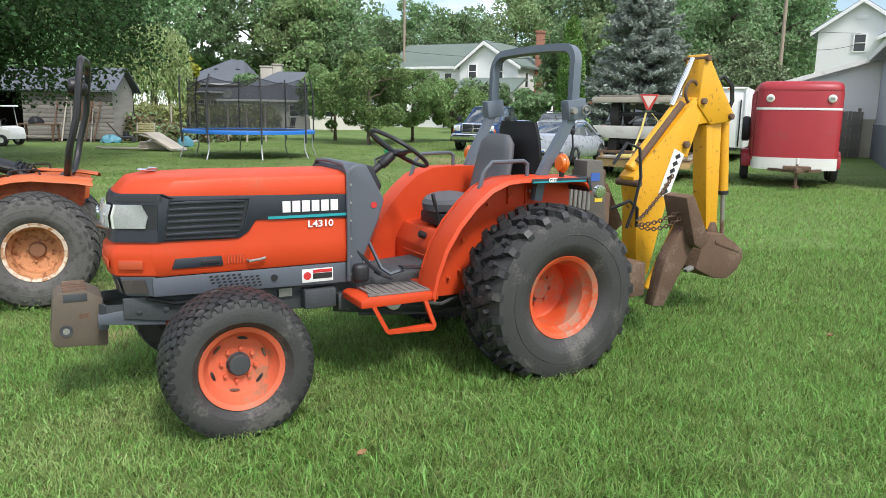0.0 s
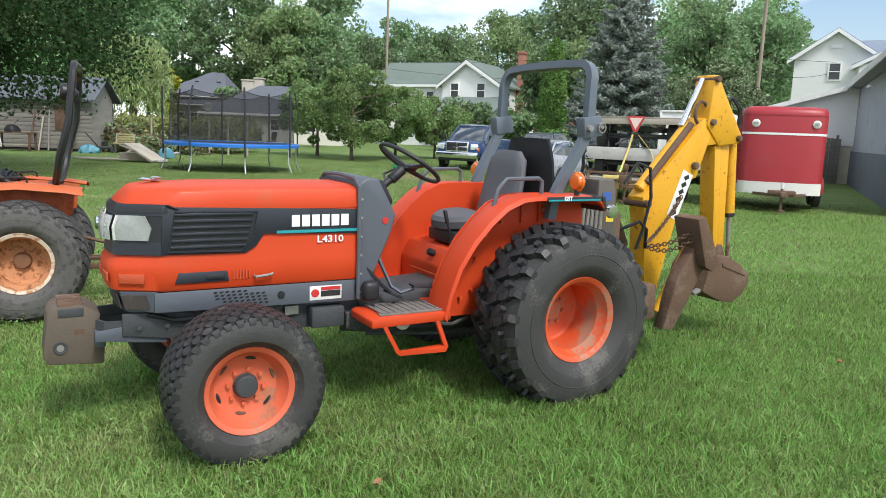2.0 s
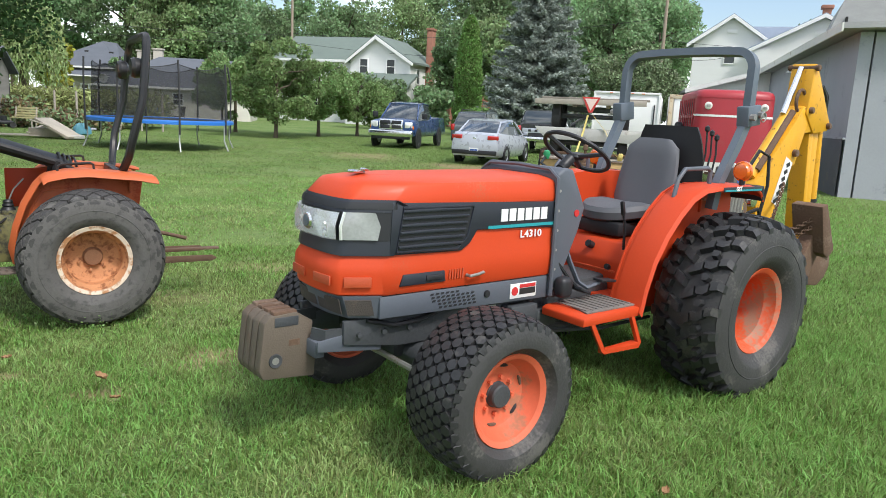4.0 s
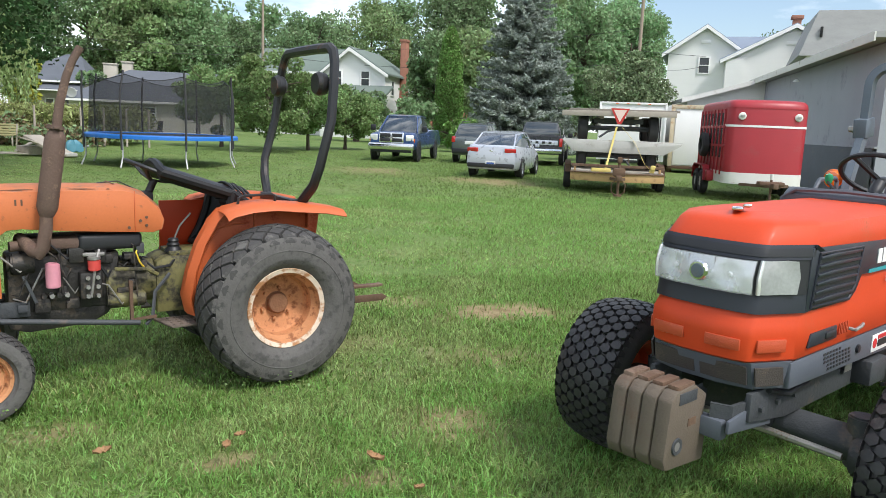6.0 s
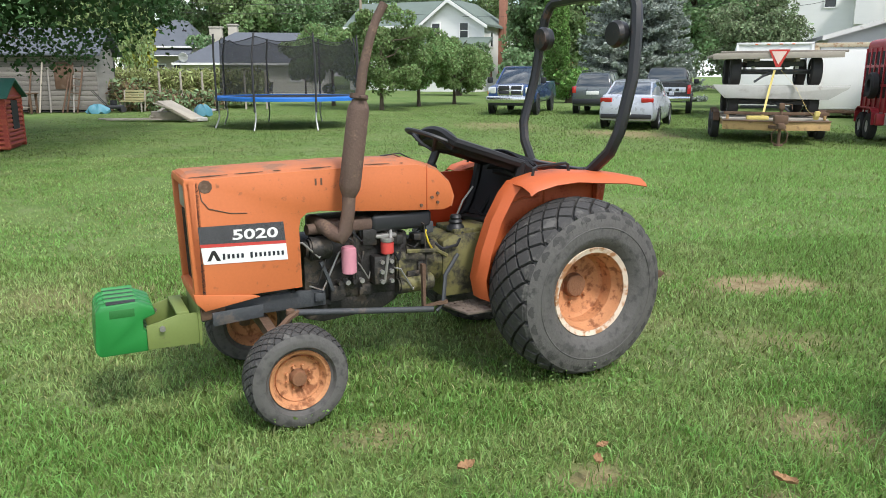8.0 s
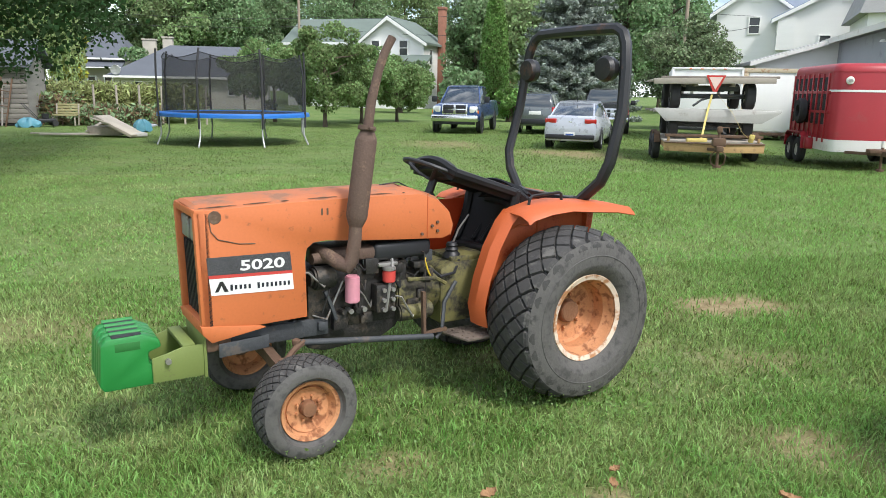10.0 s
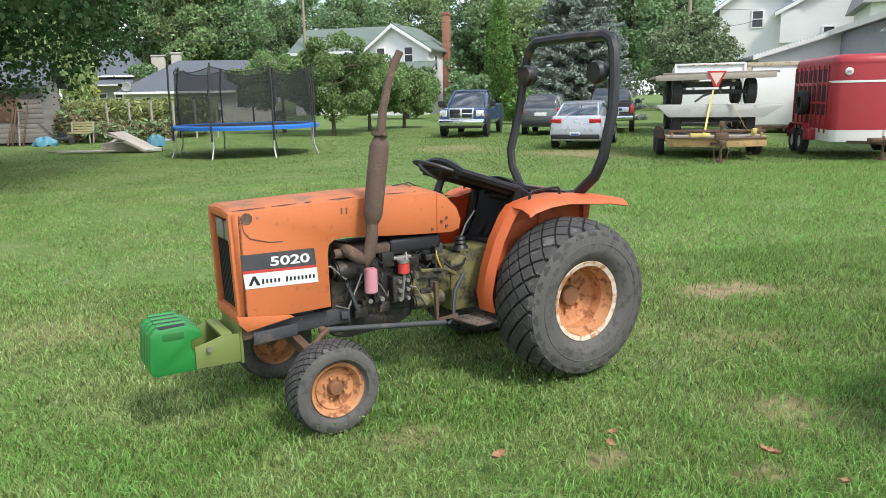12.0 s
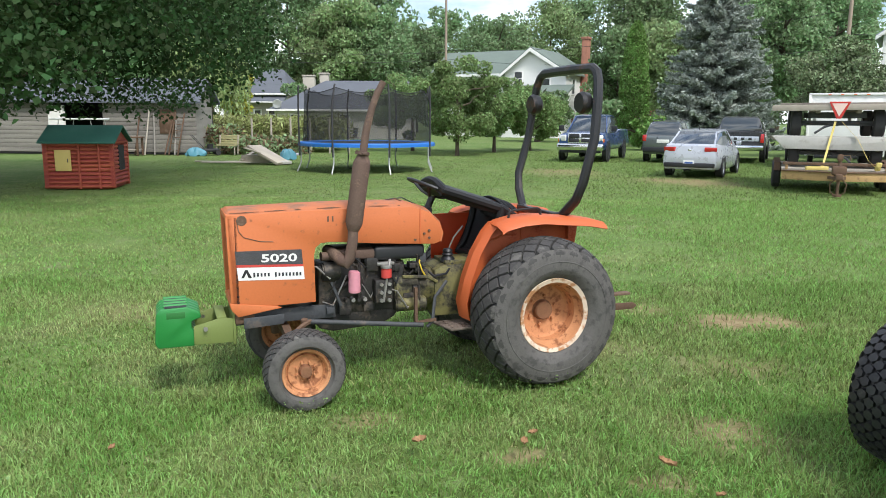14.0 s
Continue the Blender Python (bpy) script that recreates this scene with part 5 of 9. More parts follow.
# drive train below
part("engine_block", Kit().box((1.7, 0, 0.62), (0.75, 0.34, 0.3), bevel=0.02), M_FRAME, tr)
for s in (1, -1):
    part("frame_rail", Kit().prism([(1.1, 0.47), (1.1, 0.63), (2.42, 0.635), (2.42, 0.52), (2.1, 0.47)], min(s * 0.2, s * 0.225), max(s * 0.2, s * 0.225), bevel=0.004), M_FRAME, tr)
    for x in (1.2, 1.35, 1.55, 2.05, 2.2, 2.34):
        part("bolt", Kit().cyl((x, s * 0.222, 0.56), (x, s * 0.24, 0.56), 0.014, n=6), M_FRAME, tr, smooth=0)
    part("hose", Kit().tube([(2.3, s * 0.235, 0.63), (2.15, s * 0.25, 0.59), (2.0, s * 0.25, 0.6), (1.85, s * 0.24, 0.635)], 0.013, 7), M_BLACK, tr)
    part("loader_bracket", Kit().box((1.32, s * 0.26, 0.54), (0.2, 0.1, 0.12), bevel=0.01).box((1.12, s * 0.25, 0.5), (0.16, 0.08, 0.1), bevel=0.01), M_FRAME, tr)
    part("serial_plate", Kit().box((1.52, s * 0.243, 0.585), (0.08, 0.003, 0.05)), M_STEEL, tr)
    part("rear_axle_tube", Kit().cyl((0, s * 0.15, 0.53), (0, s * 0.62, 0.53), 0.1, 0.09, 20), M_FRAME, tr)
    part("final_drive", Kit().cyl((1.95, s * 0.46, 0.36), (1.95, s * 0.62, 0.36), 0.1, 0.085, 20, 0.01), M_FRAME, tr)
    part("knuckle", Kit().cyl((1.95, s * 0.47, 0.3), (1.95, s * 0.47, 0.52), 0.055, n=14, bevel=0.008), M_FRAME, tr)
    part("fuel_line", Kit().tube([(0.68, s * 0.4, 0.47), (0.55, s * 0.42, 0.45), (0.42, s * 0.4, 0.48)], 0.012, 6), M_FRAME, tr)
part("front_axle", Kit().cyl((1.95, -0.46, 0.39), (1.95, 0.46, 0.39), 0.075, n=20), M_FRAME, tr)
part("axle_pivot", Kit().box((1.95, 0, 0.45), (0.26, 0.3, 0.16), bevel=0.03), M_FRAME, tr)
part("tie_rod", Kit().tube([(2.1, 0.46, 0.38), (2.12, 0.1, 0.4), (2.12, -0.1, 0.4), (2.1, -0.46, 0.38)], 0.016, 8), M_STEEL, tr)
part("transmission", Kit().prism([(1.1, 0.4), (1.1, 0.62), (0.7, 0.66), (-0.3, 0.72), (-0.38, 0.5), (-0.3, 0.36), (0.5, 0.32)], -0.17, 0.17, bevel=0.03), M_FRAME, tr)
part("oil_filter", Kit().cyl((0.84, 0.24, 0.47), (0.84, 0.34, 0.47), 0.05, n=18, bevel=0.008), M_PAINTWHITE, tr)
part("brake_rod", Kit().tube([(1.05, 0.25, 0.4), (0.6, 0.27, 0.36), (0.1, 0.25, 0.36)], 0.012, 6), M_FRAME, tr)
part("pipe", Kit().tube([(1.2, 0.2, 0.44), (0.9, 0.22, 0.4), (0.5, 0.2, 0.4)], 0.02, 8), M_FRAME, tr)
part("pedal_arm", Kit().tube([(1.06, 0.27, 1.02), (0.98, 0.3, 0.82), (0.93, 0.33, 0.7), (0.88, 0.36, 0.665), (0.8, 0.38, 0.69)], 0.012, 6, rx=0.018), M_GREY, tr)
part("pedal_pad", Kit().box((0.76, 0.39, 0.705), (0.13, 0.07, 0.014), (0, -6, 0), 0.004), M_BLACK, tr)
part("muffler_shroud", Kit().box((1.08, 0.36, 0.69), (0.1, 0.08, 0.12), bevel=0.03, seg=3), M_BLACK, tr)

# front weights on their bracket
for s in (1, -1):
    part("weight_bracket_arm", Kit().tube([(2.34, s * 0.205, 0.565), (2.5, s * 0.19, 0.565), (2.53, s * 0.12, 0.565)], 0.045, 4, rx=0.012), M_FRAME, tr)
    part("bracket_plate", Kit().prism([(2.2, 0.46), (2.3, 0.47), (2.55, 0.5), (2.55, 0.55), (2.2, 0.59)], min(s * 0.198, s * 0.212), max(s * 0.198, s * 0.212), bevel=0.004), M_GREY, tr)
part("weight_bar", Kit().box((2.52, 0, 0.5), (0.05, 0.36, 0.08), bevel=0.008), M_GREY, tr)
for i in range(4):
    y = 0.06 - i * 0.066
    prof = [(2.5, 0.345), (2.765, 0.365), (2.785, 0.41), (2.76, 0.635), (2.73, 0.665), (2.6, 0.675), (2.51, 0.62), (2.525, 0.52), (2.49, 0.5)]
    wgt = part("front_weight", Kit().prism(prof, y - 0.029, y + 0.033, bevel=0.01), M_IRON, tr, "brown cast iron front weight")
    part("weight_grip", Kit().box((2.65, y, 0.668), (0.12, 0.05, 0.03), bevel=0.008), M_RUST, wgt)
    if i == 0:
        part("weight_slot", Kit().box((2.65, y + 0.033, 0.635), (0.12, 0.006, 0.045), bevel=0.002), M_FRAME, wgt)
        part("weight_hole", Kit().lathe([(0.018, 0.004), (0.032, 0.006), (0.034, 0.0)], (2.705, y + 0.034, 0.452), "y", 20), M_FRAME, wgt)
        part("weight_bolt", Kit().cyl((2.705, y + 0.028, 0.452), (2.705, y + 0.038, 0.452), 0.018, n=12), M_STEEL, wgt)
        part("cast_mark", Kit().box((2.61, y + 0.0335, 0.53), (0.055, 0.004, 0.03)), M_RUST, wgt)

# ---- backhoe mounted behind ----
bh = thing("backhoe", TRACTOR, "chipped yellow backhoe with rusty bucket mounted behind the tractor", "backhoe")
part("tower", Kit().box((-0.820, 0, 0.75), (0.3, 0.5, 0.7), bevel=0.02).box((-0.87, 0.1, 1.12), (0.16, 0.22, 0.3), bevel=0.02), M_RUST, bh)
k = Kit().prism([(-0.72, 0.9), (-0.72, 1.34), (-0.87, 1.34), (-0.93, 0.86)], 0.1, 0.26, bevel=0.012)
part("valve_box", k, mat("brown_grey_steel_box", (0.13, 0.115, 0.1), 0.6, 0.2, var=0.15, dirt=(0.2, 0.17, 0.14), dirt_amount=0.35), bh)
part("box_label", Kit().box((-0.8, 0.263, 1.22), (0.08, 0.003, 0.06)), M_BLUE_TAG, bh)
part("box_label", Kit().box((-0.840, 0.263, 1.06), (0.07, 0.003, 0.05)), M_YELLOW_TAG, bh)
for i in range(5):
    part("coupler", Kit().cyl((-0.5 - i * 0.04, 0.36, 1.0), (-0.5 - i * 0.04, 0.37, 1.18), 0.016, n=10), M_STEEL, bh)
part("work_lamp", Kit().lathe([(0, 0.03), (0.045, 0.028), (0.05, 0), (0.02, -0.03), (0, -0.03)], (-0.72, 0.4, 1.13), "y", 18), M_CHROME, bh)
for i, (x, y) in enumerate(((-0.680, 0.1), (-0.740, 0.02), (-0.800, -0.06))):
    part("control_lever", Kit().tube([(x, y, 1.3), (x - 0.03, y, 1.42), (x - 0.02, y, 1.52 + 0.03 * i)], 0.007, 6), M_BLACK, bh)
    part("lever_knob", Kit().lathe([(0, 0.03), (0.018, 0.015), (0.018, -0.01), (0, -0.03)], (x - 0.02, y, 1.54 + 0.03 * i), "z", 10), M_BLACK, bh)
boom = part("boom", Kit().prism([(-1.33, 1.19), (-1.84, 1.70), (-1.93, 1.82), (-2.06, 1.8), (-2.13, 1.62), (-2.0, 1.60), (-1.93, 1.42), (-1.9, 1.34), (-1.83, 1.33), (-1.74, 1.1), (-1.64, 0.75), (-1.55, 0.4), (-1.5, 0.36), (-1.44, 0.4), (-1.4, 0.6), (-1.38, 1.0)], -0.085, 0.085, bevel=0.008), M_YELLOW_PAINT, bh)
part("sign_plate", Kit().prism([(-1.6, 1.05), (-1.705, 1.0), (-1.855, 1.36), (-1.745, 1.41)], 0.086, 0.09), M_PAINTWHITE, boom, "white name plate with black word shapes")
for i in range(6):
    t = i / 5
    x, z = -1.66 - 0.125 * t, 1.06 + 0.285 * t
    part("word_shape", Kit().box((x, 0.0915, z), (0.05 if i else 0.075, 0.003, 0.032), (0, 22, 0)), M_LABELBLACK, boom, smooth=0)
part("boom_pin", Kit().cyl((-1.86, -0.12, 1.44), (-1.86, 0.12, 1.44), 0.03, n=14, bevel=0.004), M_RUST, boom)
part("boom_pin", Kit().cyl((-1.36, -0.13, 1.14), (-1.36, 0.13, 1.14), 0.03, n=14, bevel=0.004), M_RUST, boom)
head = part("dipper_head", Kit().prism([(-2.000, 2.16), (-2.040, 2.165), (-2.380, 1.7), (-2.360, 1.63), (-2.120, 1.6), (-1.960, 1.76)], -0.1, 0.1, bevel=0.012), M_YELLOW_PAINT, bh)
for x, z in ((-2.020, 2.13), (-2.010, 1.79), (-2.340, 1.67)):
    part("pin", Kit().cyl((x, -0.13, z), (x, 0.13, z), 0.026, n=14, bevel=0.004), M_RUST, head)
part("dipper", Kit().prism([(-2.13, 1.64), (-2.29, 1.66), (-2.34, 0.66), (-2.19, 0.66)], -0.06, 0.06, bevel=0.008).prism([(-2.1, 1.6), (-2.17, 1.6), (-2.24, 0.72), (-2.19, 0.72)], -0.075, 0.075, bevel=0.006), M_YELLOW_PAINT, bh)
part("dipper_cylinder", Kit().cyl((-2.380, 0, 1.68), (-2.440, 0, 1.03), 0.045, n=18, bevel=0.01), M_YELLOW_PAINT, bh)
part("cylinder_gland", Kit().cyl((-2.439, 0, 1.04), (-2.442, 0, 1.005), 0.05, n=18, bevel=0.005), M_BLACK, bh)
part("cylinder_rod", Kit().cyl((-2.440, 0, 1.04), (-2.480, 0, 0.58), 0.019, n=12), M_STEEL, bh)
part("boom_cylinder", Kit().cyl((-1.36, 0, 1.24), (-1.85, 0, 1.76), 0.05, n=18, bevel=0.008), M_YELLOW_PAINT, bh)
part("cylinder_strip", Kit().cyl((-1.4, 0.04, 1.3), (-1.84, 0.04, 1.77), 0.028, n=12), M_RUST, bh)
part("boom_rod", Kit().cyl((-1.770, 0, 1.75), (-1.970, 0, 2.13), 0.024, n=14), M_CHROME, bh)
part("hose_coil", Kit().tube([(-1.930 + 0.07 * math.cos(q), 0.05, 1.86 + 0.09 * math.sin(q)) for q in np.linspace(0, 6.28, 19)[:-1]], 0.014, 6, closed=True), M_RUST, bh)
for i in range(2):
    part("hose", Kit().tube([(-2.2, 0.03 - 0.05 * i, 1.95), (-2.3 - 0.02 * i, 0.03, 2.0), (-2.4 - 0.025 * i, 0.03, 1.92), (-2.43 - 0.02 * i, 0.02, 1.8), (-2.41, 0.01, 1.7)], 0.012, 7), M_BLACK, bh)
part("hose", Kit().tube([(-1.06, 0.15, 1.3), (-1.16, 0.18, 1.46), (-1.27, 0.2, 1.42), (-1.3, 0.2, 1.2), (-1.26, 0.18, 0.95), (-1.22, 0.16, 0.8)], 0.013, 7), M_BLACK, bh)
part("hose", Kit().tube([(-1.1, 0.1, 0.95), (-1.2, 0.2, 1.02), (-1.32, 0.16, 0.95), (-1.36, 0.12, 0.8)], 0.014, 7), M_BLACK, bh)
# bucket
prof = [(-2.111, 0.7), (-2.248, 0.7), (-2.400, 0.62), (-2.522, 0.54), (-2.529, 0.46), (-2.461, 0.36), (-2.339, 0.3), (-2.187, 0.32), (-2.005, 0.4), (-1.967, 0.42), (-2.020, 0.6)]
bucket = part("bucket", Kit().prism(prof, -0.2, 0.2, bevel=0.012), M_RUST, bh, "rusty digging bucket")
part("bucket_rim", Kit().prism([(-2.172, 0.62), (-2.476, 0.52), (-2.484, 0.535), (-2.172, 0.645)], -0.207, 0.207), M_RUST, bucket)
part("bucket_ear", Kit().prism([(-2.187, 0.68), (-2.339, 0.68), (-2.294, 0.78), (-2.233, 0.78)], -0.085, 0.085, bevel=0.01), M_RUST, bucket)
for i in range(3):
    part("bucket_tooth", Kit().box((-1.967, -0.15 + i * 0.15, 0.42), (0.14, 0.05, 0.03), (0, 18, 0), 0.006), M_STEEL, bucket)
# stabiliser legs with pads, chains
for s in (1, -1):
    leg = part("stabiliser_leg", Kit().prism([(-1.2, 0.26), (-1.31, 0.25), (-1.6, 0.72), (-1.56, 0.84), (-1.46, 0.86), (-1.3, 0.62)], min(s * 0.42, s * 0.52), max(s * 0.42, s * 0.52), bevel=0.01), M_RUST, bh, "rusty folded stabiliser leg")
    part("pad", Kit().prism([(-1.38, 1.08), (-1.46, 1.1), (-1.66, 0.74), (-1.58, 0.68), (-1.5, 0.72)], min(s * 0.36, s * 0.6), max(s * 0.36, s * 0.6), bevel=0.012), M_RUST, leg)
    part("leg_cylinder", Kit().cyl((-1.25, s * 0.4, 0.36), (-1.5, s * 0.42, 0.84), 0.04, n=14, bevel=0.006), M_YELLOW_PAINT, leg)
    part("leg_pivot", Kit().box((-1.08, s * 0.36, 0.46), (0.18, 0.2, 0.26), bevel=0.02), M_RUST, leg)
part("main_frame", Kit().box((-0.85, 0, 0.52), (0.4, 0.8, 0.14), bevel=0.015), M_RUST, bh)


def chain(p, q, sag, links, parent):
    p, q = Vector(p), Vector(q)
    for i in range(links):
        t = (i + 0.5) / links
        c = p.lerp(q, t) - Vector((0, 0, sag * 4 * t * (1 - t)))
        d = (q - p).normalized()
        u = d.cross(Vector((0, 1, 0.2))).normalized()
        w = d.cross(u)
        side = u if i % 2 else w
        h = (q - p).length / links * 0.62
        part("chain_link", Kit().tube([c + d * h * math.cos(a) + side * 0.014 * math.sin(a) for a in np.linspace(0, 6.283, 9)[:-1]], 0.0055, 5, closed=True), M_RUST, parent)


chain((-1.2, 0.3, 0.85), (-1.42, 0.52, 0.98), 0.03, 14, bh)
chain((-1.2, 0.3, 0.88), (-1.74, 0.1, 1.2), 0.03, 22, bh)
chain((-1.2, 0.3, 0.84), (-1.42, 0.52, 0.92), 0.05, 14, bh)

# ---- old small tractor ----
M_FADED = mat("faded_orange_paint", (0.54, 0.15, 0.046), 0.6, var=0.1, scale=2.5, fine=70, bump=0.05, dirt=(0.3, 0.1, 0.04), dirt_amount=0.25, dirt_scale=24)
M_FENDER_OLD = mat("worn_orange_paint", (0.52, 0.11, 0.03), 0.55, var=0.1, scale=3, fine=70, bump=0.06, dirt=(0.36, 0.055, 0.015), dirt_amount=0.36, dirt_scale=5)
M_HOODTOP = mat("rust_worn_orange_paint", (0.47, 0.15, 0.06), 0.7, var=0.14, scale=4, fine=60, bump=0.1, dirt=(0.27, 0.13, 0.075), dirt_amount=0.5, dirt_scale=7)
M_RIM_RUST = mat("rusty_cream_orange_rim", (0.56, 0.26, 0.12), 0.75, 0.1, var=0.2, scale=9, fine=70, bump=0.3, dirt=(0.27, 0.105, 0.045), dirt_amount=0.5, dirt_scale=19)
M_HUB_RUST = mat("brown_rusty_hub", (0.24, 0.115, 0.06), 0.8, 0.2, var=0.25, scale=14, fine=80, bump=0.4)
M_RIM_EDGE = mat("bleached_rim_edge", (0.7, 0.58, 0.46), 0.75, var=0.2, scale=8, fine=60, bump=0.2, dirt=(0.42, 0.2, 0.09), dirt_amount=0.56, dirt_scale=16)
M_OLIVE = mat("oily_olive_casting", (0.17, 0.155, 0.055), 0.6, var=0.2, scale=5, fine=50, bump=0.2, dirt=(0.04, 0.036, 0.026), dirt_amount=0.56, dirt_scale=5)
M_ENGINE = mat("oily_black_engine", (0.03, 0.028, 0.026), 0.55, 0.2, var=0.3, scale=12, fine=60, bump=0.4, dirt=(0.1, 0.08, 0.06), dirt_amount=0.45, dirt_scale=12)
M_EXHAUST = mat("brown_rusted_exhaust", (0.13, 0.085, 0.065), 0.8, 0.2, var=0.2, scale=10, fine=80, bump=0.3, dirt=(0.24, 0.16, 0.11), dirt_amount=0.35, dirt_scale=12)
M_BLACKPAINT = mat("worn_black_paint", (0.018, 0.018, 0.019), 0.4, var=0.2, scale=6, fine=70, bump=0.06, dirt=(0.1, 0.055, 0.035), dirt_amount=0.3, dirt_scale=9)
M_PINK = mat("faded_pink_filter", (0.62, 0.26, 0.32), 0.55, var=0.1, scale=9, fine=60, bump=0.05)
M_RED = mat("red_filter", (0.55, 0.06, 0.05), 0.5, var=0.1, scale=9, fine=60, bump=0.05)
M_GREEN_WEIGHT = mat("bright_green_paint", (0.02, 0.215, 0.045), 0.4, var=0.08, scale=5, fine=120, bump=0.06, coat=0.15)
M_OLIVE_PAINT = mat("olive_green_paint", (0.17, 0.22, 0.06), 0.6, var=0.08, scale=5, fine=80, bump=0.06, dirt=(0.12, 0.11, 0.06), dirt_amount=0.3)
M_SPECKLE = mat("speckled_black_decal", (0.06, 0.06, 0.065), 0.6, var=1.2, scale=220, fine=420, bump=0)
M_CHECKER = mat("rusty_foot_plate", (0.17, 0.135, 0.11), 0.75, 0.2, var=0.2, scale=9, fine=70, bump=0.3, dirt=(0.08, 0.06, 0.05), dirt_amount=0.4, dirt_scale=10)

OLD = pose(-3.789, 7.021, -0.015, 0, 0, 200.8)
ot = thing("tractor", OLD, "old faded orange tractor with upright exhaust and black roll bar", "tractor")
for sx, sy, r, hw, rim, kind, dish, bl in ((-0.08, 0.53, 0.505, 0.182, 0.238, "diamond", -0.02, 6), (1.545, 0.485, 0.254, 0.086, 0.142, "small", 0.02, 8)):
    for s in (1, -1):
        w = wheel(ot, pose(sx, s * sy, r - 0.06, 0, 20 * s, 0 if s > 0 else 180), r, hw, rim, kind, M_RUBBER_OLD, M_RIM_RUST, M_HUB_RUST, dish, 0.024 if kind == "diamond" else 0.016, bl)
        e = hw * 0.86
        if kind == "diamond":
            part("rim_edge", Kit().lathe([(rim * 0.94, e + 0.0), (rim * 1.0, e + 0.004), (rim * 1.055, e + 0.009), (rim * 1.07, e + 0.001), (rim * 1.04, e - 0.006)], (0, 0, 0), "y", 48), M_RIM_EDGE, w)

# hood with its cut-out sides
HW = 0.2


def arc2(cx, cz, r, a0, a1, n=5):
    return [(cx + r * math.cos(radians(a)), cz + r * math.sin(radians(a))) for a in np.linspace(a0, a1, n)]


side = [(1.89, 0.505), (1.9, 0.56), (1.915, 1.085), (1.9, 1.1), (1.5, 1.112), (1.1, 1.118), (0.72, 1.113)] + [(0.6, 1.075), (0.52, 1.0), (0.495, 0.93), (0.515, 0.872), (0.56, 0.855), (0.8, 0.868), (1.05, 0.885), (1.27, 0.905), (1.34, 0.9), (1.375, 0.872), (1.385, 0.82), (1.38, 0.515)]
for s in (1, -1):
    part("hood_side", Kit().prism(side, min(s * (HW - 0.012), s * HW), max(s * (HW - 0.012), s * HW), bevel=0.003), M_FADED, ot)
    part("apron", Kit().prism([(1.91, 0.5), (1.92, 0.545), (1.63, 0.508), (1.6, 0.495), (1.87, 0.455)], min(s * (HW - 0.02), s * (HW + 0.005)), max(s * (HW - 0.02), s * (HW + 0.005)), bevel=0.003), M_FADED, ot)
top = [(1.92, 1.087), (1.9, 1.103), (1.5, 1.114), (1.1, 1.12), (0.72, 1.115), (0.6, 1.077), (0.52, 1.002), (0.495, 0.93), (0.51, 0.875)]
part("hood_top", Kit().sheet([[(x, -HW, z - 0.006), (x, -HW + 0.025, z + 0.012), (x, -0.08, z + 0.022), (x, 0.08, z + 0.022), (x, HW - 0.025, z + 0.012), (x, HW, z - 0.006)] for x, z in top], 0.006), M_HOODTOP, ot, "rust-worn bonnet top")
part("hood_seam", Kit().box((0.665, HW + 0.001, 0.985), (0.006, 0.004, 0.25), bevel=0.001), M_FENDER_OLD, ot)
for x, z in ((0.6, 0.95), (0.6, 0.9), (0.635, 0.93), (0.7, 0.89)):
    part("rivet", Kit().cyl((x, HW - 0.005, z), (x, HW + 0.009, z), 0.009, n=8), M_RUST, ot)
part("tear_scar", Kit().tube([(1.86, HW + 0.002, 1.07), (1.85, HW + 0.003, 1.0), (1.82, HW + 0.003, 0.96), (1.72, HW + 0.001, 0.93), (1.64, HW + 0.001, 0.925)], 0.0028, 5), M_RUST, ot)
part("rust_spot", Kit().lathe([(0, 0.002), (0.03, 0.002), (0.033, 0)], (1.83, HW, 1.065), "y", 9), M_RUST, ot)
for x in (1.29, 1.26):
    part("rust_spot", Kit().box((x, HW + 0.0005, 1.055), (0.01, 0.003, 0.035)), M_RUST, ot)
# nose
nose = part("nose_frame", Kit().prism([(-HW, 0.52), (HW, 0.52), (HW, 1.085), (-HW, 1.085)], 1.86, 1.875, "x"), M_BLACK, ot)
for s in (1, -1):
    part("nose_border", Kit().box((1.895, s * (HW - 0.02), 0.8), (0.05, 0.04, 0.58), (0, 1.5, 0), 0.006), M_FADED, nose)
part("nose_border", Kit().box((1.9, 0, 1.085), (0.05, 2 * HW, 0.04), bevel=0.008), M_FADED, nose)
part("nose_border", Kit().box((1.89, 0, 0.53), (0.05, 2 * HW, 0.06), bevel=0.008), M_FADED, nose)
for i in range(11):
    part("grille_bar", Kit().box((1.884, -0.15 + i * 0.03, 0.74), (0.012, 0.01, 0.36), (0, 1.5, 0)), M_BLACK, nose, smooth=0)
for s in (1, -1):
    part("headlight", Kit().box((1.893, s * 0.085, 0.99), (0.02, 0.13, 0.11), bevel=0.008), M_STEEL, nose)
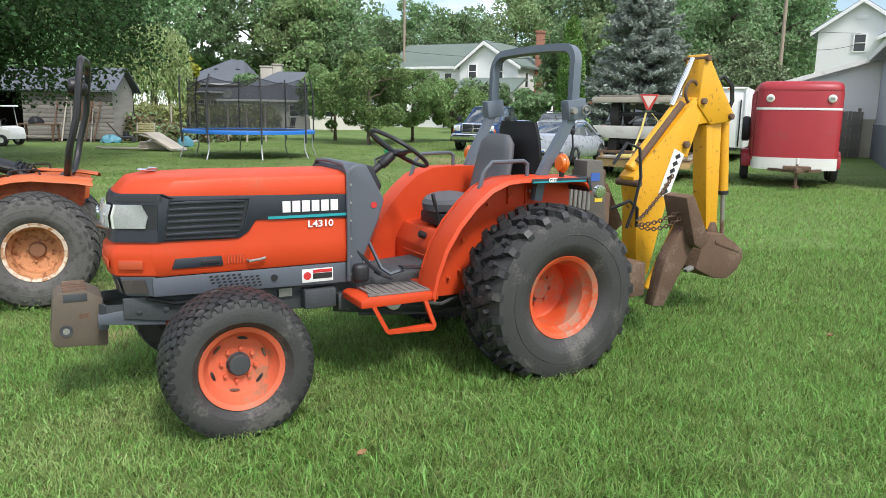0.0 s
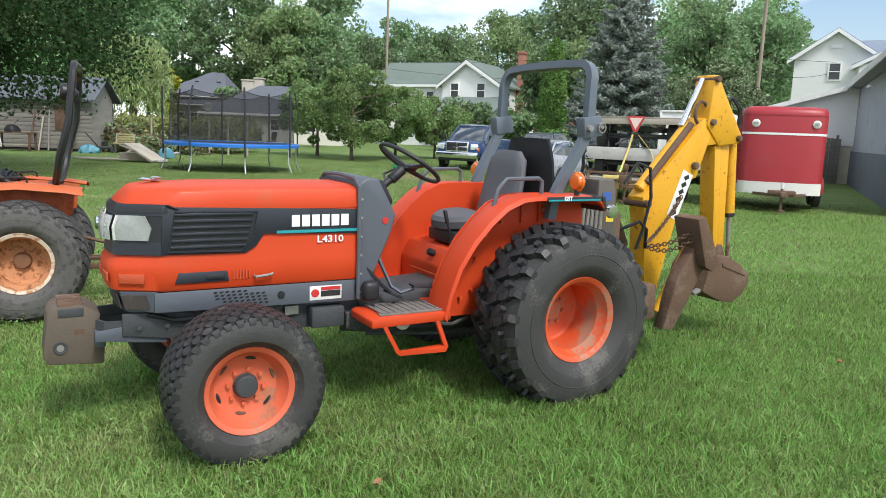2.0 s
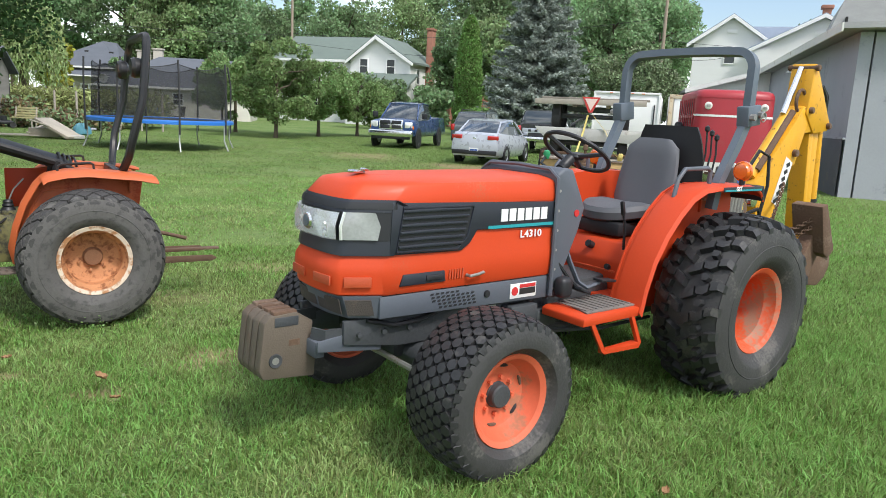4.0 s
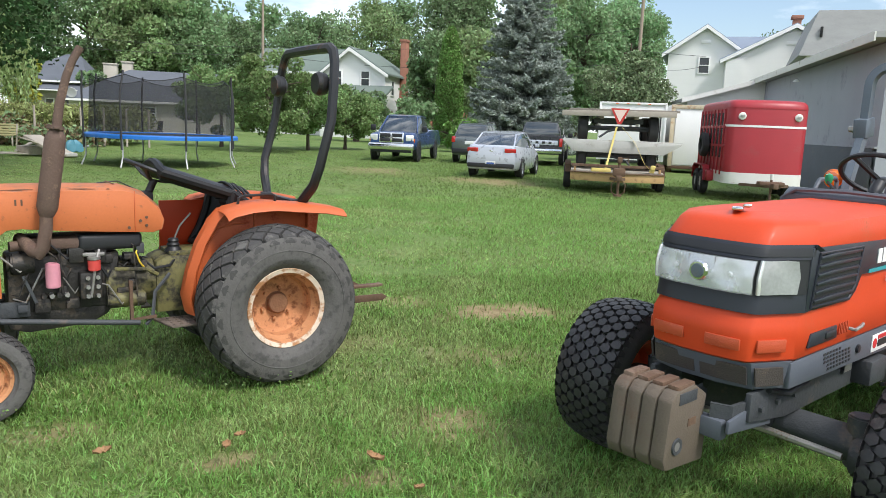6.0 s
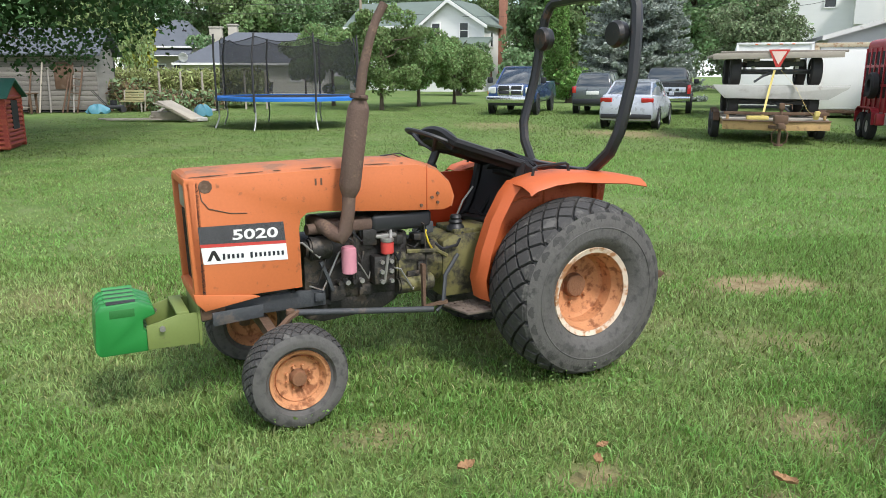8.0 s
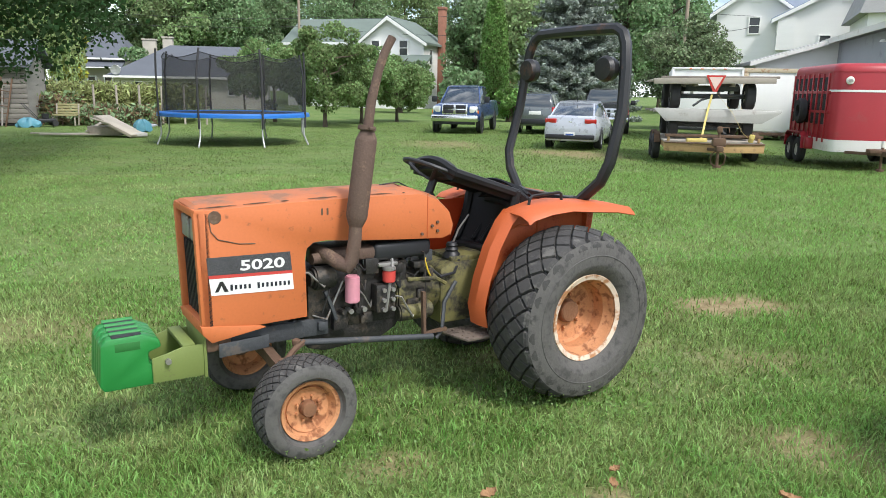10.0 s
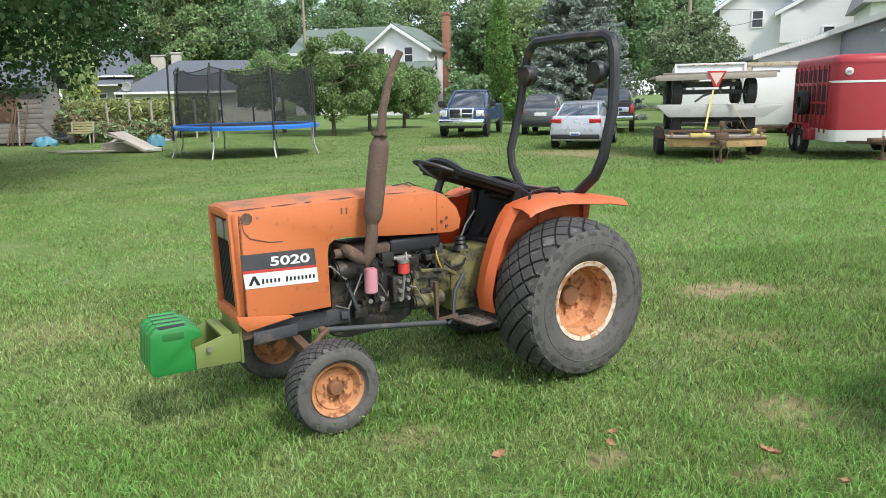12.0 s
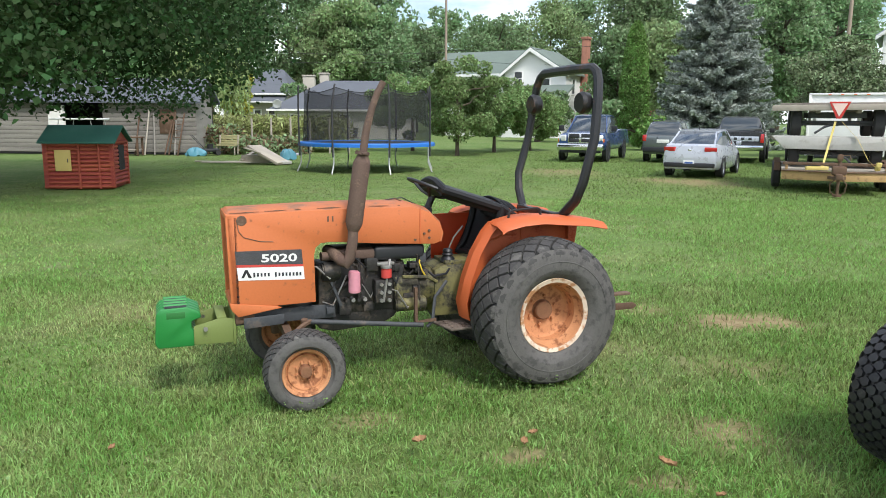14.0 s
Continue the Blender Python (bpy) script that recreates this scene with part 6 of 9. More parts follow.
# decals
part("number_plate_band", Kit().prism([(1.878, 0.875), (1.465, 0.868), (1.458, 0.772), (1.872, 0.79)], HW, HW + 0.003), M_SPECKLE, ot, "worn black decal with model number")
part("red_band", Kit().prism([(1.872, 0.789), (1.457, 0.771), (1.456, 0.757), (1.871, 0.774)], HW, HW + 0.0028), M_RED, ot)
lettering("model_number", "5020", 0.07, M_PAINTWHITE, ot, Matrix.Translation((1.722, HW + 0.004, 0.8)) @ pose(0, 0, 0, 90, 0, 180) @ pose(0, 0, 0, 0, 0, -1.5), 0.001, width=1.62, bold=0.0016)
part("name_band", Kit().prism([(1.87, 0.772), (1.456, 0.756), (1.45, 0.672), (1.862, 0.69)], HW, HW + 0.003), M_PAINTWHITE, ot, "white name decal with grey word shapes")
part("mark", Kit().prism([(1.845, 0.705), (1.82, 0.755), (1.805, 0.755), (1.78, 0.702), (1.8, 0.703), (1.813, 0.735), (1.828, 0.705)], HW + 0.003, HW + 0.0045), M_LABELBLACK, ot)
for i in range(14):
    if i == 5:
        continue
    part("word_shape", Kit().box((1.765 - i * 0.0222, HW + 0.0038, 0.72 - i * 0.0008), (0.0115, 0.0015, 0.022 if i not in (0, 6) else 0.03)), M_NAVY, ot, smooth=0)

for s in (1, -1):
    for x0, x1 in ((1.9, 1.72), (1.69, 1.55), (1.5, 1.46), (1.36, 1.2), (1.02, 0.88), (0.82, 0.8)):
        zz = np.interp([x0, (x0 + x1) / 2, x1], [q[0] for q in top[5::-1]], [q[1] for q in top[5::-1]])
        part("rust_spot", Kit().tube([(x, s * (HW - 0.012), z + 0.0085) for x, z in zip((x0, (x0 + x1) / 2, x1), zz)], [0.0012, 0.003, 0.0012], 5), M_RUST, ot, "rusted bonnet edge")
# the bonnet stands a little forward on its hinges
HOOD = Matrix.Translation((0.03, 0, 0.03))
for ob in ot.children:
    if ob.name.split(".")[0] in ("hood_side", "hood_top", "hood_seam", "apron", "rivet", "tear_scar", "rust_spot", "nose_frame", "number_plate_band", "red_band", "model_number", "name_band", "mark", "word_shape"):
        ob.matrix_basis = HOOD @ ob.matrix_basis
# exhaust
part("exhaust_elbow", Kit().tube([(1.3, 0.05, 0.86), (1.28, 0.16, 0.85), (1.25, 0.26, 0.82), (1.225, 0.295, 0.81), (1.205, 0.3, 0.84), (1.185, 0.3, 0.95), (1.18, 0.3, 1.03)], [0.035, 0.036, 0.038, 0.04, 0.036, 0.034, 0.034], 12), M_EXHAUST, ot)
part("muffler", Kit().tube([(1.182, 0.3, 1.015), (1.176, 0.3, 1.05), (1.174, 0.3, 1.07), (1.12, 0.3, 1.44), (1.115, 0.3, 1.46), (1.112, 0.3, 1.495)], [0.035, 0.05, 0.055, 0.055, 0.05, 0.034], 16), M_EXHAUST, ot)
part("exhaust_pipe", Kit().tube([(1.115, 0.3, 1.47), (1.09, 0.3, 1.64), (1.05, 0.303, 1.79), (1.015, 0.304, 1.88), (0.975, 0.305, 1.95)], [0.026, 0.024, 0.022, 0.021, 0.022], 14), M_EXHAUST, ot)
part("exhaust_clamp", Kit().cyl((1.117, 0.3, 1.495), (1.113, 0.3, 1.52), 0.046, n=16, bevel=0.004).box((1.115, 0.35, 1.507), (0.03, 0.03, 0.015), bevel=0.003), M_EXHAUST, ot)

# engine
part("engine_block", Kit().box((1.08, 0, 0.6), (0.6, 0.26, 0.34), bevel=0.02).box((1.05, 0, 0.8), (0.5, 0.2, 0.14), bevel=0.02), M_ENGINE, ot)
part("oil_pan", Kit().prism([(1.4, 0.46), (1.38, 0.34), (1.28, 0.31), (0.95, 0.33), (0.85, 0.38), (0.8, 0.46)], -0.12, 0.12, bevel=0.015), M_ENGINE, ot)
part("alternator", Kit().cyl((1.36, 0.15, 0.73), (1.24, 0.15, 0.73), 0.062, n=20, bevel=0.01).cyl((1.38, 0.15, 0.73), (1.365, 0.15, 0.73), 0.04, n=16), M_ENGINE, ot)
part("alternator_strap", Kit().tube([(1.3, 0.17, 0.66), (1.27, 0.18, 0.58), (1.24, 0.17, 0.5)], 0.012, 4, rx=0.02), M_FRAME, ot)
part("oil_filter", Kit().cyl((1.15, 0.19, 0.585), (1.15, 0.19, 0.73), 0.04, n=20, bevel=0.006), M_PINK, ot, "faded pink oil filter")
part("fuel_filter", Kit().cyl((0.93, 0.19, 0.67), (0.93, 0.19, 0.735), 0.036, n=20, bevel=0.005), M_RED, ot, "red fuel filter")
part("filter_cap", Kit().cyl((0.93, 0.19, 0.735), (0.93, 0.19, 0.755), 0.038, n=20, bevel=0.004).box((0.93, 0.16, 0.765), (0.12, 0.05, 0.02), bevel=0.004), M_STEEL, ot)
part("fuel_tank", Kit().box((0.83, 0.09, 0.835), (0.36, 0.17, 0.1), bevel=0.025, seg=3), M_BLACK, ot)
part("manifold", Kit().box((1.14, 0.12, 0.835), (0.34, 0.09, 0.07), bevel=0.02).cyl((1.28, 0.13, 0.83), (1.36, 0.14, 0.83), 0.03, n=12), M_EXHAUST, ot)
pump = part("injection_pump", Kit().box((0.95, 0.16, 0.58), (0.12, 0.08, 0.16), bevel=0.012), M_ENGINE, ot)
for i in range(2):
    for j in range(3):
        part("banjo_bolt", Kit().cyl((0.915 + i * 0.055, 0.19, 0.52 + j * 0.055), (0.915 + i * 0.055, 0.222, 0.52 + j * 0.055), 0.013, n=6), M_STEEL, pump, smooth=0)
for i in range(4):
    part("fitting", Kit().cyl((1.2 - i * 0.04, 0.14, 0.535), (1.2 - i * 0.04, 0.2, 0.535), 0.014, n=8), M_STEEL if i % 2 else M_ENGINE, ot)
orng = random.Random(3)
for i in range(14):
    x0, z0 = orng.uniform(0.62, 1.32), orng.uniform(0.5, 0.85)
    x1, z1 = x0 + orng.uniform(-0.25, 0.25), orng.uniform(0.48, 0.82)
    y = orng.uniform(0.14, 0.19)
    part("hose" if i % 2 else "cable", Kit().tube([(x0, y - 0.04, z0), (x0 + (x1 - x0) * 0.3, y + 0.015, z0 - orng.uniform(0.0, 0.07)), (x0 + (x1 - x0) * 0.7, y + 0.015, z1 - orng.uniform(-0.02, 0.06)), (x1, y - 0.04, z1)], orng.choice((0.004, 0.006, 0.009)), 6), orng.choice((M_BLACK, M_ENGINE, M_STEEL)), ot)
for i in range(16):
    x0, z0 = orng.uniform(0.64, 1.34), orng.uniform(0.46, 0.8)
    part("engine_boss", Kit().box((x0, 0.13, z0), (orng.uniform(0.03, 0.09), orng.uniform(0.04, 0.09), orng.uniform(0.03, 0.09)), bevel=0.006), orng.choice((M_ENGINE, M_ENGINE, M_FRAME, M_ENGINE)), ot)
part("wiring", Kit().tube([(0.66, 0.15, 0.82), (0.69, 0.17, 0.76), (0.67, 0.17, 0.7), (0.64, 0.15, 0.66)], 0.006, 5), M_YELLOW_TAG, ot)
# transmission
part("clutch_housing", Kit().cyl((0.86, 0, 0.56), (0.56, 0, 0.56), 0.165, 0.14, 24, 0.01), M_OLIVE, ot)
part("gearbox", Kit().prism([(0.57, 0.36), (0.57, 0.69), (0.5, 0.72), (-0.1, 0.72), (-0.15, 0.36)], -0.15, 0.15, bevel=0.015), M_OLIVE, ot)
part("gearbox_lid", Kit().box((0.3, 0, 0.73), (0.36, 0.24, 0.03), bevel=0.006), M_OLIVE, ot)
part("starter", Kit().cyl((0.86, 0.15, 0.47), (0.64, 0.15, 0.47), 0.05, n=18, bevel=0.01), M_OLIVE, ot)
part("lever_boot", Kit().lathe([(0.0, 0.09), (0.028, 0.085), (0.036, 0.07), (0.03, 0.06), (0.042, 0.045), (0.034, 0.035), (0.05, 0.018), (0.055, 0), (0, 0)], (0.44, 0.06, 0.735), "z", 16), M_BLACK, ot)
part("gear_lever", Kit().tube([(0.44, 0.06, 0.8), (0.4, 0.07, 0.9), (0.33, 0.07, 0.98)], 0.006, 6), M_STEEL, ot)
part("side_lever", Kit().tube([(0.18, 0.2, 0.62), (0.22, 0.22, 0.7), (0.27, 0.23, 0.79)], 0.007, 6), M_BLACK, ot)
part("lever_grip", Kit().cyl((0.262, 0.228, 0.775), (0.285, 0.232, 0.835), 0.013, n=10, bevel=0.004), mat("pale_green_grip", (0.45, 0.55, 0.42), 0.5, var=0.05), ot)
part("pedal_frame", Kit().tube([(0.74, 0.24, 0.6), (0.74, 0.25, 0.36), (0.6, 0.26, 0.37)], 0.014, 4, rx=0.02), M_RUST, ot)
part("pedal_link", Kit().tube([(0.5, 0.2, 0.62), (0.6, 0.24, 0.52), (0.62, 0.25, 0.36), (0.66, 0.25, 0.32)], 0.012, 6), M_FRAME, ot)
part("brake_cross", Kit().tube([(0.82, 0.2, 0.67), (0.64, 0.21, 0.66), (0.57, 0.2, 0.62)], 0.012, 6), M_OLIVE, ot)
for s in (1, -1):
    fp = part("foot_plate", Kit().prism([(0.6, s * 0.17), (0.54, s * 0.4), (0.2, s * 0.4), (0.16, s * 0.17)], 0.318, 0.332, "z", bevel=0.003), M_CHECKER, ot, "rusty perforated foot plate")
    for i in range(8):
        for j in range(4):
            part("plate_stud", Kit().box((0.22 + i * 0.043, s * (0.21 + j * 0.052), 0.335), (0.02, 0.012, 0.005), (0, 0, 45 if (i + j) % 2 else -45)), M_CHECKER, fp, smooth=0)
    part("rear_axle_tube", Kit().cyl((0.02, s * 0.14, 0.475), (0.02, s * 0.5, 0.475), 0.085, 0.075, 18), M_OLIVE, ot)
    # fender
    c = [(0.43, 0.385), (0.455, 0.5), (0.42, 0.66), (0.36, 0.83), (0.28, 0.97), (0.22, 1.035)]
    fnd = part("fender", Kit().prism(c + [(-0.2, 1.06), (-0.48, 1.02), (-0.45, 0.8), (-0.2, 0.7), (0.1, 0.6), (0.3, 0.385)], min(s * 0.27, s * 0.283), max(s * 0.27, s * 0.283), bevel=0.003), M_FENDER_OLD, ot)
    tp = [(0.235, 1.02), (0.2, 1.045), (0.08, 1.072), (-0.06, 1.082), (-0.22, 1.068), (-0.4, 1.055), (-0.54, 1.03)]
    part("fender_top", Kit().sheet([[(x, s * 0.265, z - 0.01), (x, s * 0.295, z + 0.004), (x, s * (0.44 + 0.012 * i), z), (x - 0.01, s * (0.5 + 0.007 * i), z - 0.025), (x - 0.012, s * (0.515 + 0.007 * i), z - 0.045)] for i, (x, z) in enumerate(tp)], 0.007), M_FENDER_OLD, fnd)
    part("front_face", Kit().sheet([[(x + 0.002, s * 0.265, z), (x + 0.004, s * 0.34, z), (x - 0.03, s * 0.39, z - 0.01)] for x, z in c], 0.007), M_FENDER_OLD, fnd)
    part("pressed_rib", Kit().tube([(0.36, s * 0.285, 0.45), (0.35, s * 0.285, 0.62), (0.29, s * 0.285, 0.8), (0.22, s * 0.285, 0.9), (0.12, s * 0.285, 0.93), (0.02, s * 0.285, 0.93)], 0.008, 6), M_FENDER_OLD, fnd)
    part("brace", Kit().box((-0.02, s * 0.287, 0.97), (0.014, 0.014, 0.17), bevel=0.003), M_FENDER_OLD, fnd)
    part("brace", Kit().box((-0.38, s * 0.305, 0.95), (0.014, 0.04, 0.12), bevel=0.003), M_FENDER_OLD, fnd)
    part("grab_rail", Kit().tube([(0.12, s * 0.37, 1.06), (0.115, s * 0.37, 1.1), (0.09, s * 0.37, 1.115), (-0.1, s * 0.37, 1.125), (-0.12, s * 0.37, 1.115), (-0.125, s * 0.37, 1.075)], 0.009, 7), M_BLACKPAINT, fnd)
part("seat_deck", Kit().box((-0.1, 0, 0.74), (0.55, 0.53, 0.04), bevel=0.01).box((-0.3, 0, 0.9), (0.05, 0.53, 0.34), bevel=0.01), M_FENDER_OLD, ot)
# tipped-forward seat
rows = []
for t in np.linspace(0, 1, 8):
    x, z = 0.2 - 0.24 * t + 0.1 * t * t, 0.75 + 0.36 * t
    rows.append([(x + 0.05 * (abs(y) / 0.24) ** 2, y * (1.0 - 0.15 * (1 - t)), z) for y in np.linspace(-0.24, 0.24, 11)])
pan_rows = rows
part("seat_pan", Kit().sheet(rows, 0.06), M_BLACKVINYL, ot, "black seat tipped forward onto the steering wheel")
rows = []
for t in np.linspace(0, 1, 8):
    x, z = 0.06 - 0.07 * math.sin(min(t, 0.2) / 0.2 * 1.57) + 0.62 * max(t - 0.12, 0), 1.04 + 0.06 * min(t, 0.2) / 0.2 + 0.2 * t
    rows.append([(x, y, z - 0.05 * (abs(y) / 0.23) ** 2) for y in np.linspace(-0.23, 0.23, 11)])
back_rows = rows
part("seat_backrest", Kit().sheet(rows, 0.05), M_BLACKVINYL, ot)
for y in (-0.16, -0.08, 0.0, 0.08, 0.16):
    part("seat_rib", Kit().tube([(0.19, y, 0.79), (0.1, y, 0.9), (0.05, y, 1.02), (0.05, y, 1.07)], 0.018, 6), M_BLACKVINYL, ot)
for i in range(4):
    part("bellows_fold", Kit().tube([(-0.02 + 0.035 * i, y, 1.135 + 0.012 * i - 0.05 * (abs(y) / 0.23) ** 2) for y in np.linspace(-0.225, 0.225, 9)], 0.009, 6), M_BLACKVINYL, ot)
for rr, er, nm in ((pan_rows, 0.03, "seat_piping"), (back_rows, 0.03, "backrest_piping")):
    loop = list(rr[0]) + [q[-1] for q in rr[1:]] + list(rr[-1][-2::-1]) + [q[0] for q in rr[-2:0:-1]]
    part(nm, Kit().tube(loop, er, 8, closed=True), M_BLACKVINYL, ot)
# steering
sw = Matrix.Translation((0.53, 0, 1.245)) @ pose(0, 0, 0, 0, -22, 0)
swo = part("steering_wheel", Kit().tube([sw @ Vector((0.185 * math.cos(a), 0.185 * math.sin(a), 0)) for a in np.linspace(0, 2 * math.pi, 29)[:-1]], 0.012, 8, closed=True), M_BLACK, ot)
for a in (60, 180, 300):
    part("spoke", Kit().tube([sw @ Vector((0, 0, -0.06)), sw @ Vector((0.09 * math.cos(radians(a)), 0.09 * math.sin(radians(a)), -0.04)), sw @ Vector((0.183 * math.cos(radians(a)), 0.183 * math.sin(radians(a)), 0))], 0.008, 6, rx=0.014), M_BLACK, swo)
part("steering_column", Kit().cyl((0.62, 0, 1.0), (0.535, 0, 1.19), 0.024, n=12).box((0.6, 0, 1.06), (0.1, 0.1, 0.12), bevel=0.015), M_BLACK, ot)
part("choke_wire", Kit().tube([(0.7, 0.02, 1.12), (0.76, 0.03, 1.16), (0.83, 0.04, 1.19)], 0.004, 5), M_RUST, ot)
part("throttle_wire", Kit().tube([(0.62, -0.05, 1.12), (0.74, -0.06, 1.18), (0.86, -0.06, 1.17)], 0.004, 5), M_BLACK, ot)
part("inner_panel", Kit().box((0.25, -0.262, 0.86), (0.4, 0.012, 0.34), bevel=0.004), M_ORANGE, ot)
# roll bar
pst = [(-0.3, 0.2, 1.04), (-0.33, 0.3, 1.05), (-0.36, 0.44, 1.18), (-0.38, 0.49, 1.3), (-0.46, 0.485, 1.6), (-0.485, 0.465, 1.84), (-0.5, 0.44, 1.98), (-0.508, 0.405, 2.045), (-0.51, 0.35, 2.075), (-0.51, 0.15, 2.08)]
part("roll_bar", Kit().tube(pst + [(x, -y, z) for x, y, z in pst[::-1]], 0.036, 8, rx=0.03), M_BLACKPAINT, ot)
part("roll_bar_foot", Kit().box((-0.29, 0, 1.05), (0.05, 0.56, 0.05), bevel=0.008), M_BLACKPAINT, ot)
for s in (1, -1):
    lamp = part("work_lamp", Kit().lathe([(0, 0.045), (0.065, 0.04), (0.078, 0.015), (0.07, -0.03), (0.03, -0.06), (0, -0.06)], (-0.44, s * 0.36, 1.84), "x", 20), M_BLACKPAINT, ot)
    part("lamp_bracket", Kit().box((-0.475, s * 0.41, 1.84), (0.03, 0.12, 0.03), bevel=0.004), M_BLACKPAINT, lamp)
# underbody
for s in (1, -1):
    part("frame_rail", Kit().box((1.6, s * 0.13, 0.46), (0.66, 0.03, 0.09), bevel=0.004), M_FRAME, ot)
    part("side_plate", Kit().prism([(1.87, 0.405), (1.87, 0.475), (1.62, 0.485), (1.62, 0.42)], min(s * 0.2, s * 0.21), max(s * 0.2, s * 0.21), bevel=0.003), M_FRAME, ot)
    part("spindle", Kit().cyl((1.6, s * 0.36, 0.2), (1.6, s * 0.36, 0.4), 0.03, n=12, bevel=0.004), M_RUST, ot)
    part("steering_arm", Kit().tube([(1.6, s * 0.36, 0.38), (1.52, s * 0.3, 0.42), (1.46, s * 0.27, 0.44)], 0.016, 6), M_RUST, ot)
    part("stub_axle", Kit().cyl((1.6, s * 0.36, 0.243), (1.6, s * 0.47, 0.243), 0.03, n=12), M_RUST, ot)
part("front_axle", Kit().tube([(1.6, -0.36, 0.33), (1.6, -0.1, 0.36), (1.6, 0.1, 0.36), (1.6, 0.36, 0.33)], 0.04, 4, rx=0.035), M_RUST, ot)
part("drag_link", Kit().cyl((1.5, 0.27, 0.44), (0.7, 0.28, 0.345), 0.017, n=12), M_FRAME, ot)
part("ball_joint", Kit().lathe([(0, 0.025), (0.022, 0.016), (0.024, 0), (0.018, -0.02), (0, -0.025)], (1.5, 0.27, 0.44), "z", 12), M_RUST, ot)
part("bolster", Kit().box((1.86, 0, 0.47), (0.12, 0.36, 0.08), bevel=0.01), M_RUST, ot)
part("drawbar", Kit().box((-0.75, 0.02, 0.37), (0.75, 0.06, 0.02), bevel=0.004), M_RUST, ot)
for s in (1, -1):
    part("lower_link", Kit().prism([(-0.1, 0.3), (-0.1, 0.36), (-1.02, 0.35), (-1.06, 0.325), (-1.02, 0.3)], min(s * 0.22, s * 0.235), max(s * 0.22, s * 0.235), bevel=0.003), M_RUST, ot)
part("top_link", Kit().cyl((-0.3, 0, 0.62), (-0.86, 0, 0.46), 0.016, n=10), M_RUST, ot)
# green weights on an olive bracket
for s in (1, -1):
    part("weight_bracket", Kit().prism([(1.92, 0.315), (1.92, 0.475), (2.03, 0.475), (2.1, 0.455), (2.17, 0.44), (2.17, 0.32)], min(s * 0.15, s * 0.162), max(s * 0.15, s * 0.162), bevel=0.003), M_OLIVE_PAINT, ot)
    part("bracket_bolt", Kit().cyl((2.1, s * 0.15, 0.42), (2.1, s * 0.185, 0.42), 0.014, n=6), M_STEEL, ot, smooth=0)
part("bracket_back", Kit().box((1.925, 0, 0.42), (0.016, 0.34, 0.23), bevel=0.003), M_OLIVE_PAINT, ot)
part("bracket_bar", Kit().box((2.0, 0, 0.476), (0.06, 0.32, 0.02), bevel=0.003), M_OLIVE_PAINT, ot)
for i in range(4):
    y = 0.115 - i * 0.072
    wgt = part("front_weight", Kit().prism([(2.16, 0.31), (2.38, 0.31), (2.4, 0.34), (2.385, 0.53), (2.36, 0.56), (2.2, 0.565), (2.13, 0.53), (2.12, 0.49), (2.18, 0.47), (2.18, 0.42), (2.15, 0.4)], y - 0.034, y + 0.034, bevel=0.011), M_GREEN_WEIGHT, ot, "bright green front weight")
    # no hollow here: a black block stands for the shade in the grip slot
    part("grip_slot", Kit().box((2.27, y + 0.008, 0.557), (0.13, 0.036, 0.022), bevel=0.004), M_BLACK, wgt)
    part("grip_bar", Kit().cyl((2.34, y - 0.026, 0.566), (2.2, y - 0.026, 0.566), 0.011, n=8), M_GREEN_WEIGHT, wgt)
    if i == 0:
        # flat plate in darker green, the recess's shade put into its colour
        part("grip_recess", Kit().box((2.27, y + 0.0335, 0.515), (0.11, 0.004, 0.04), bevel=0.0015), mat("shaded_weight_green", (0.02, 0.15, 0.03), 0.6, var=0.1), wgt)

# ---- yard things ----
M_PAD_BLUE = mat("blue_trampoline_pad", (0.02, 0.16, 0.55), 0.45, var=0.1, scale=4, fine=60, bump=0.1)
M_NET = mat("black_netting", (0.02, 0.02, 0.022), 0.8, var=0.1, bump=0, alpha=0.55)
M_FOAM = mat("black_foam_sleeve", (0.03, 0.03, 0.033), 0.7, var=0.15, bump=0.05)
M_LOG = mat("red_stained_log", (0.32, 0.06, 0.035), 0.7, var=0.15, scale=5, fine=40, bump=0.2, stretch=(0.4, 1, 1), island=0.2)
M_GREENROOF = mat("dark_green_roof", (0.02, 0.1, 0.075), 0.6, var=0.12, scale=3, fine=40, bump=0.1)
M_SHUTTER = mat("pale_yellow_shutter", (0.62, 0.48, 0.16), 0.6, var=0.05, bump=0.02)
M_CARBLUE = mat("dark_blue_car_paint", (0.024, 0.065, 0.19), 0.3, 0.3, var=0.05, bump=0, coat=0.8)
M_CARSILVER = mat("silver_car_paint", (0.5, 0.53, 0.6), 0.3, 0.25, var=0.04, bump=0, coat=0.8)
M_CARGREY = mat("green_grey_car_paint", (0.15, 0.17, 0.17), 0.32, 0.5, var=0.04, bump=0, coat=0.7)
M_CARBLACK = mat("charcoal_car_paint", (0.025, 0.026, 0.03), 0.3, 0.2, var=0.05, bump=0, coat=0.8)
M_CARGLASS = mat("car_glass", (0.035, 0.045, 0.05), 0.05, var=0.05, bump=0, coat=1.0, spec=0.8)
M_TYRE = mat("car_tyre", (0.025, 0.025, 0.026), 0.8, var=0.15, bump=0.1)
M_ALLOY = mat("alloy_rim", (0.42, 0.43, 0.44), 0.35, 0.8, var=0.08, bump=0)
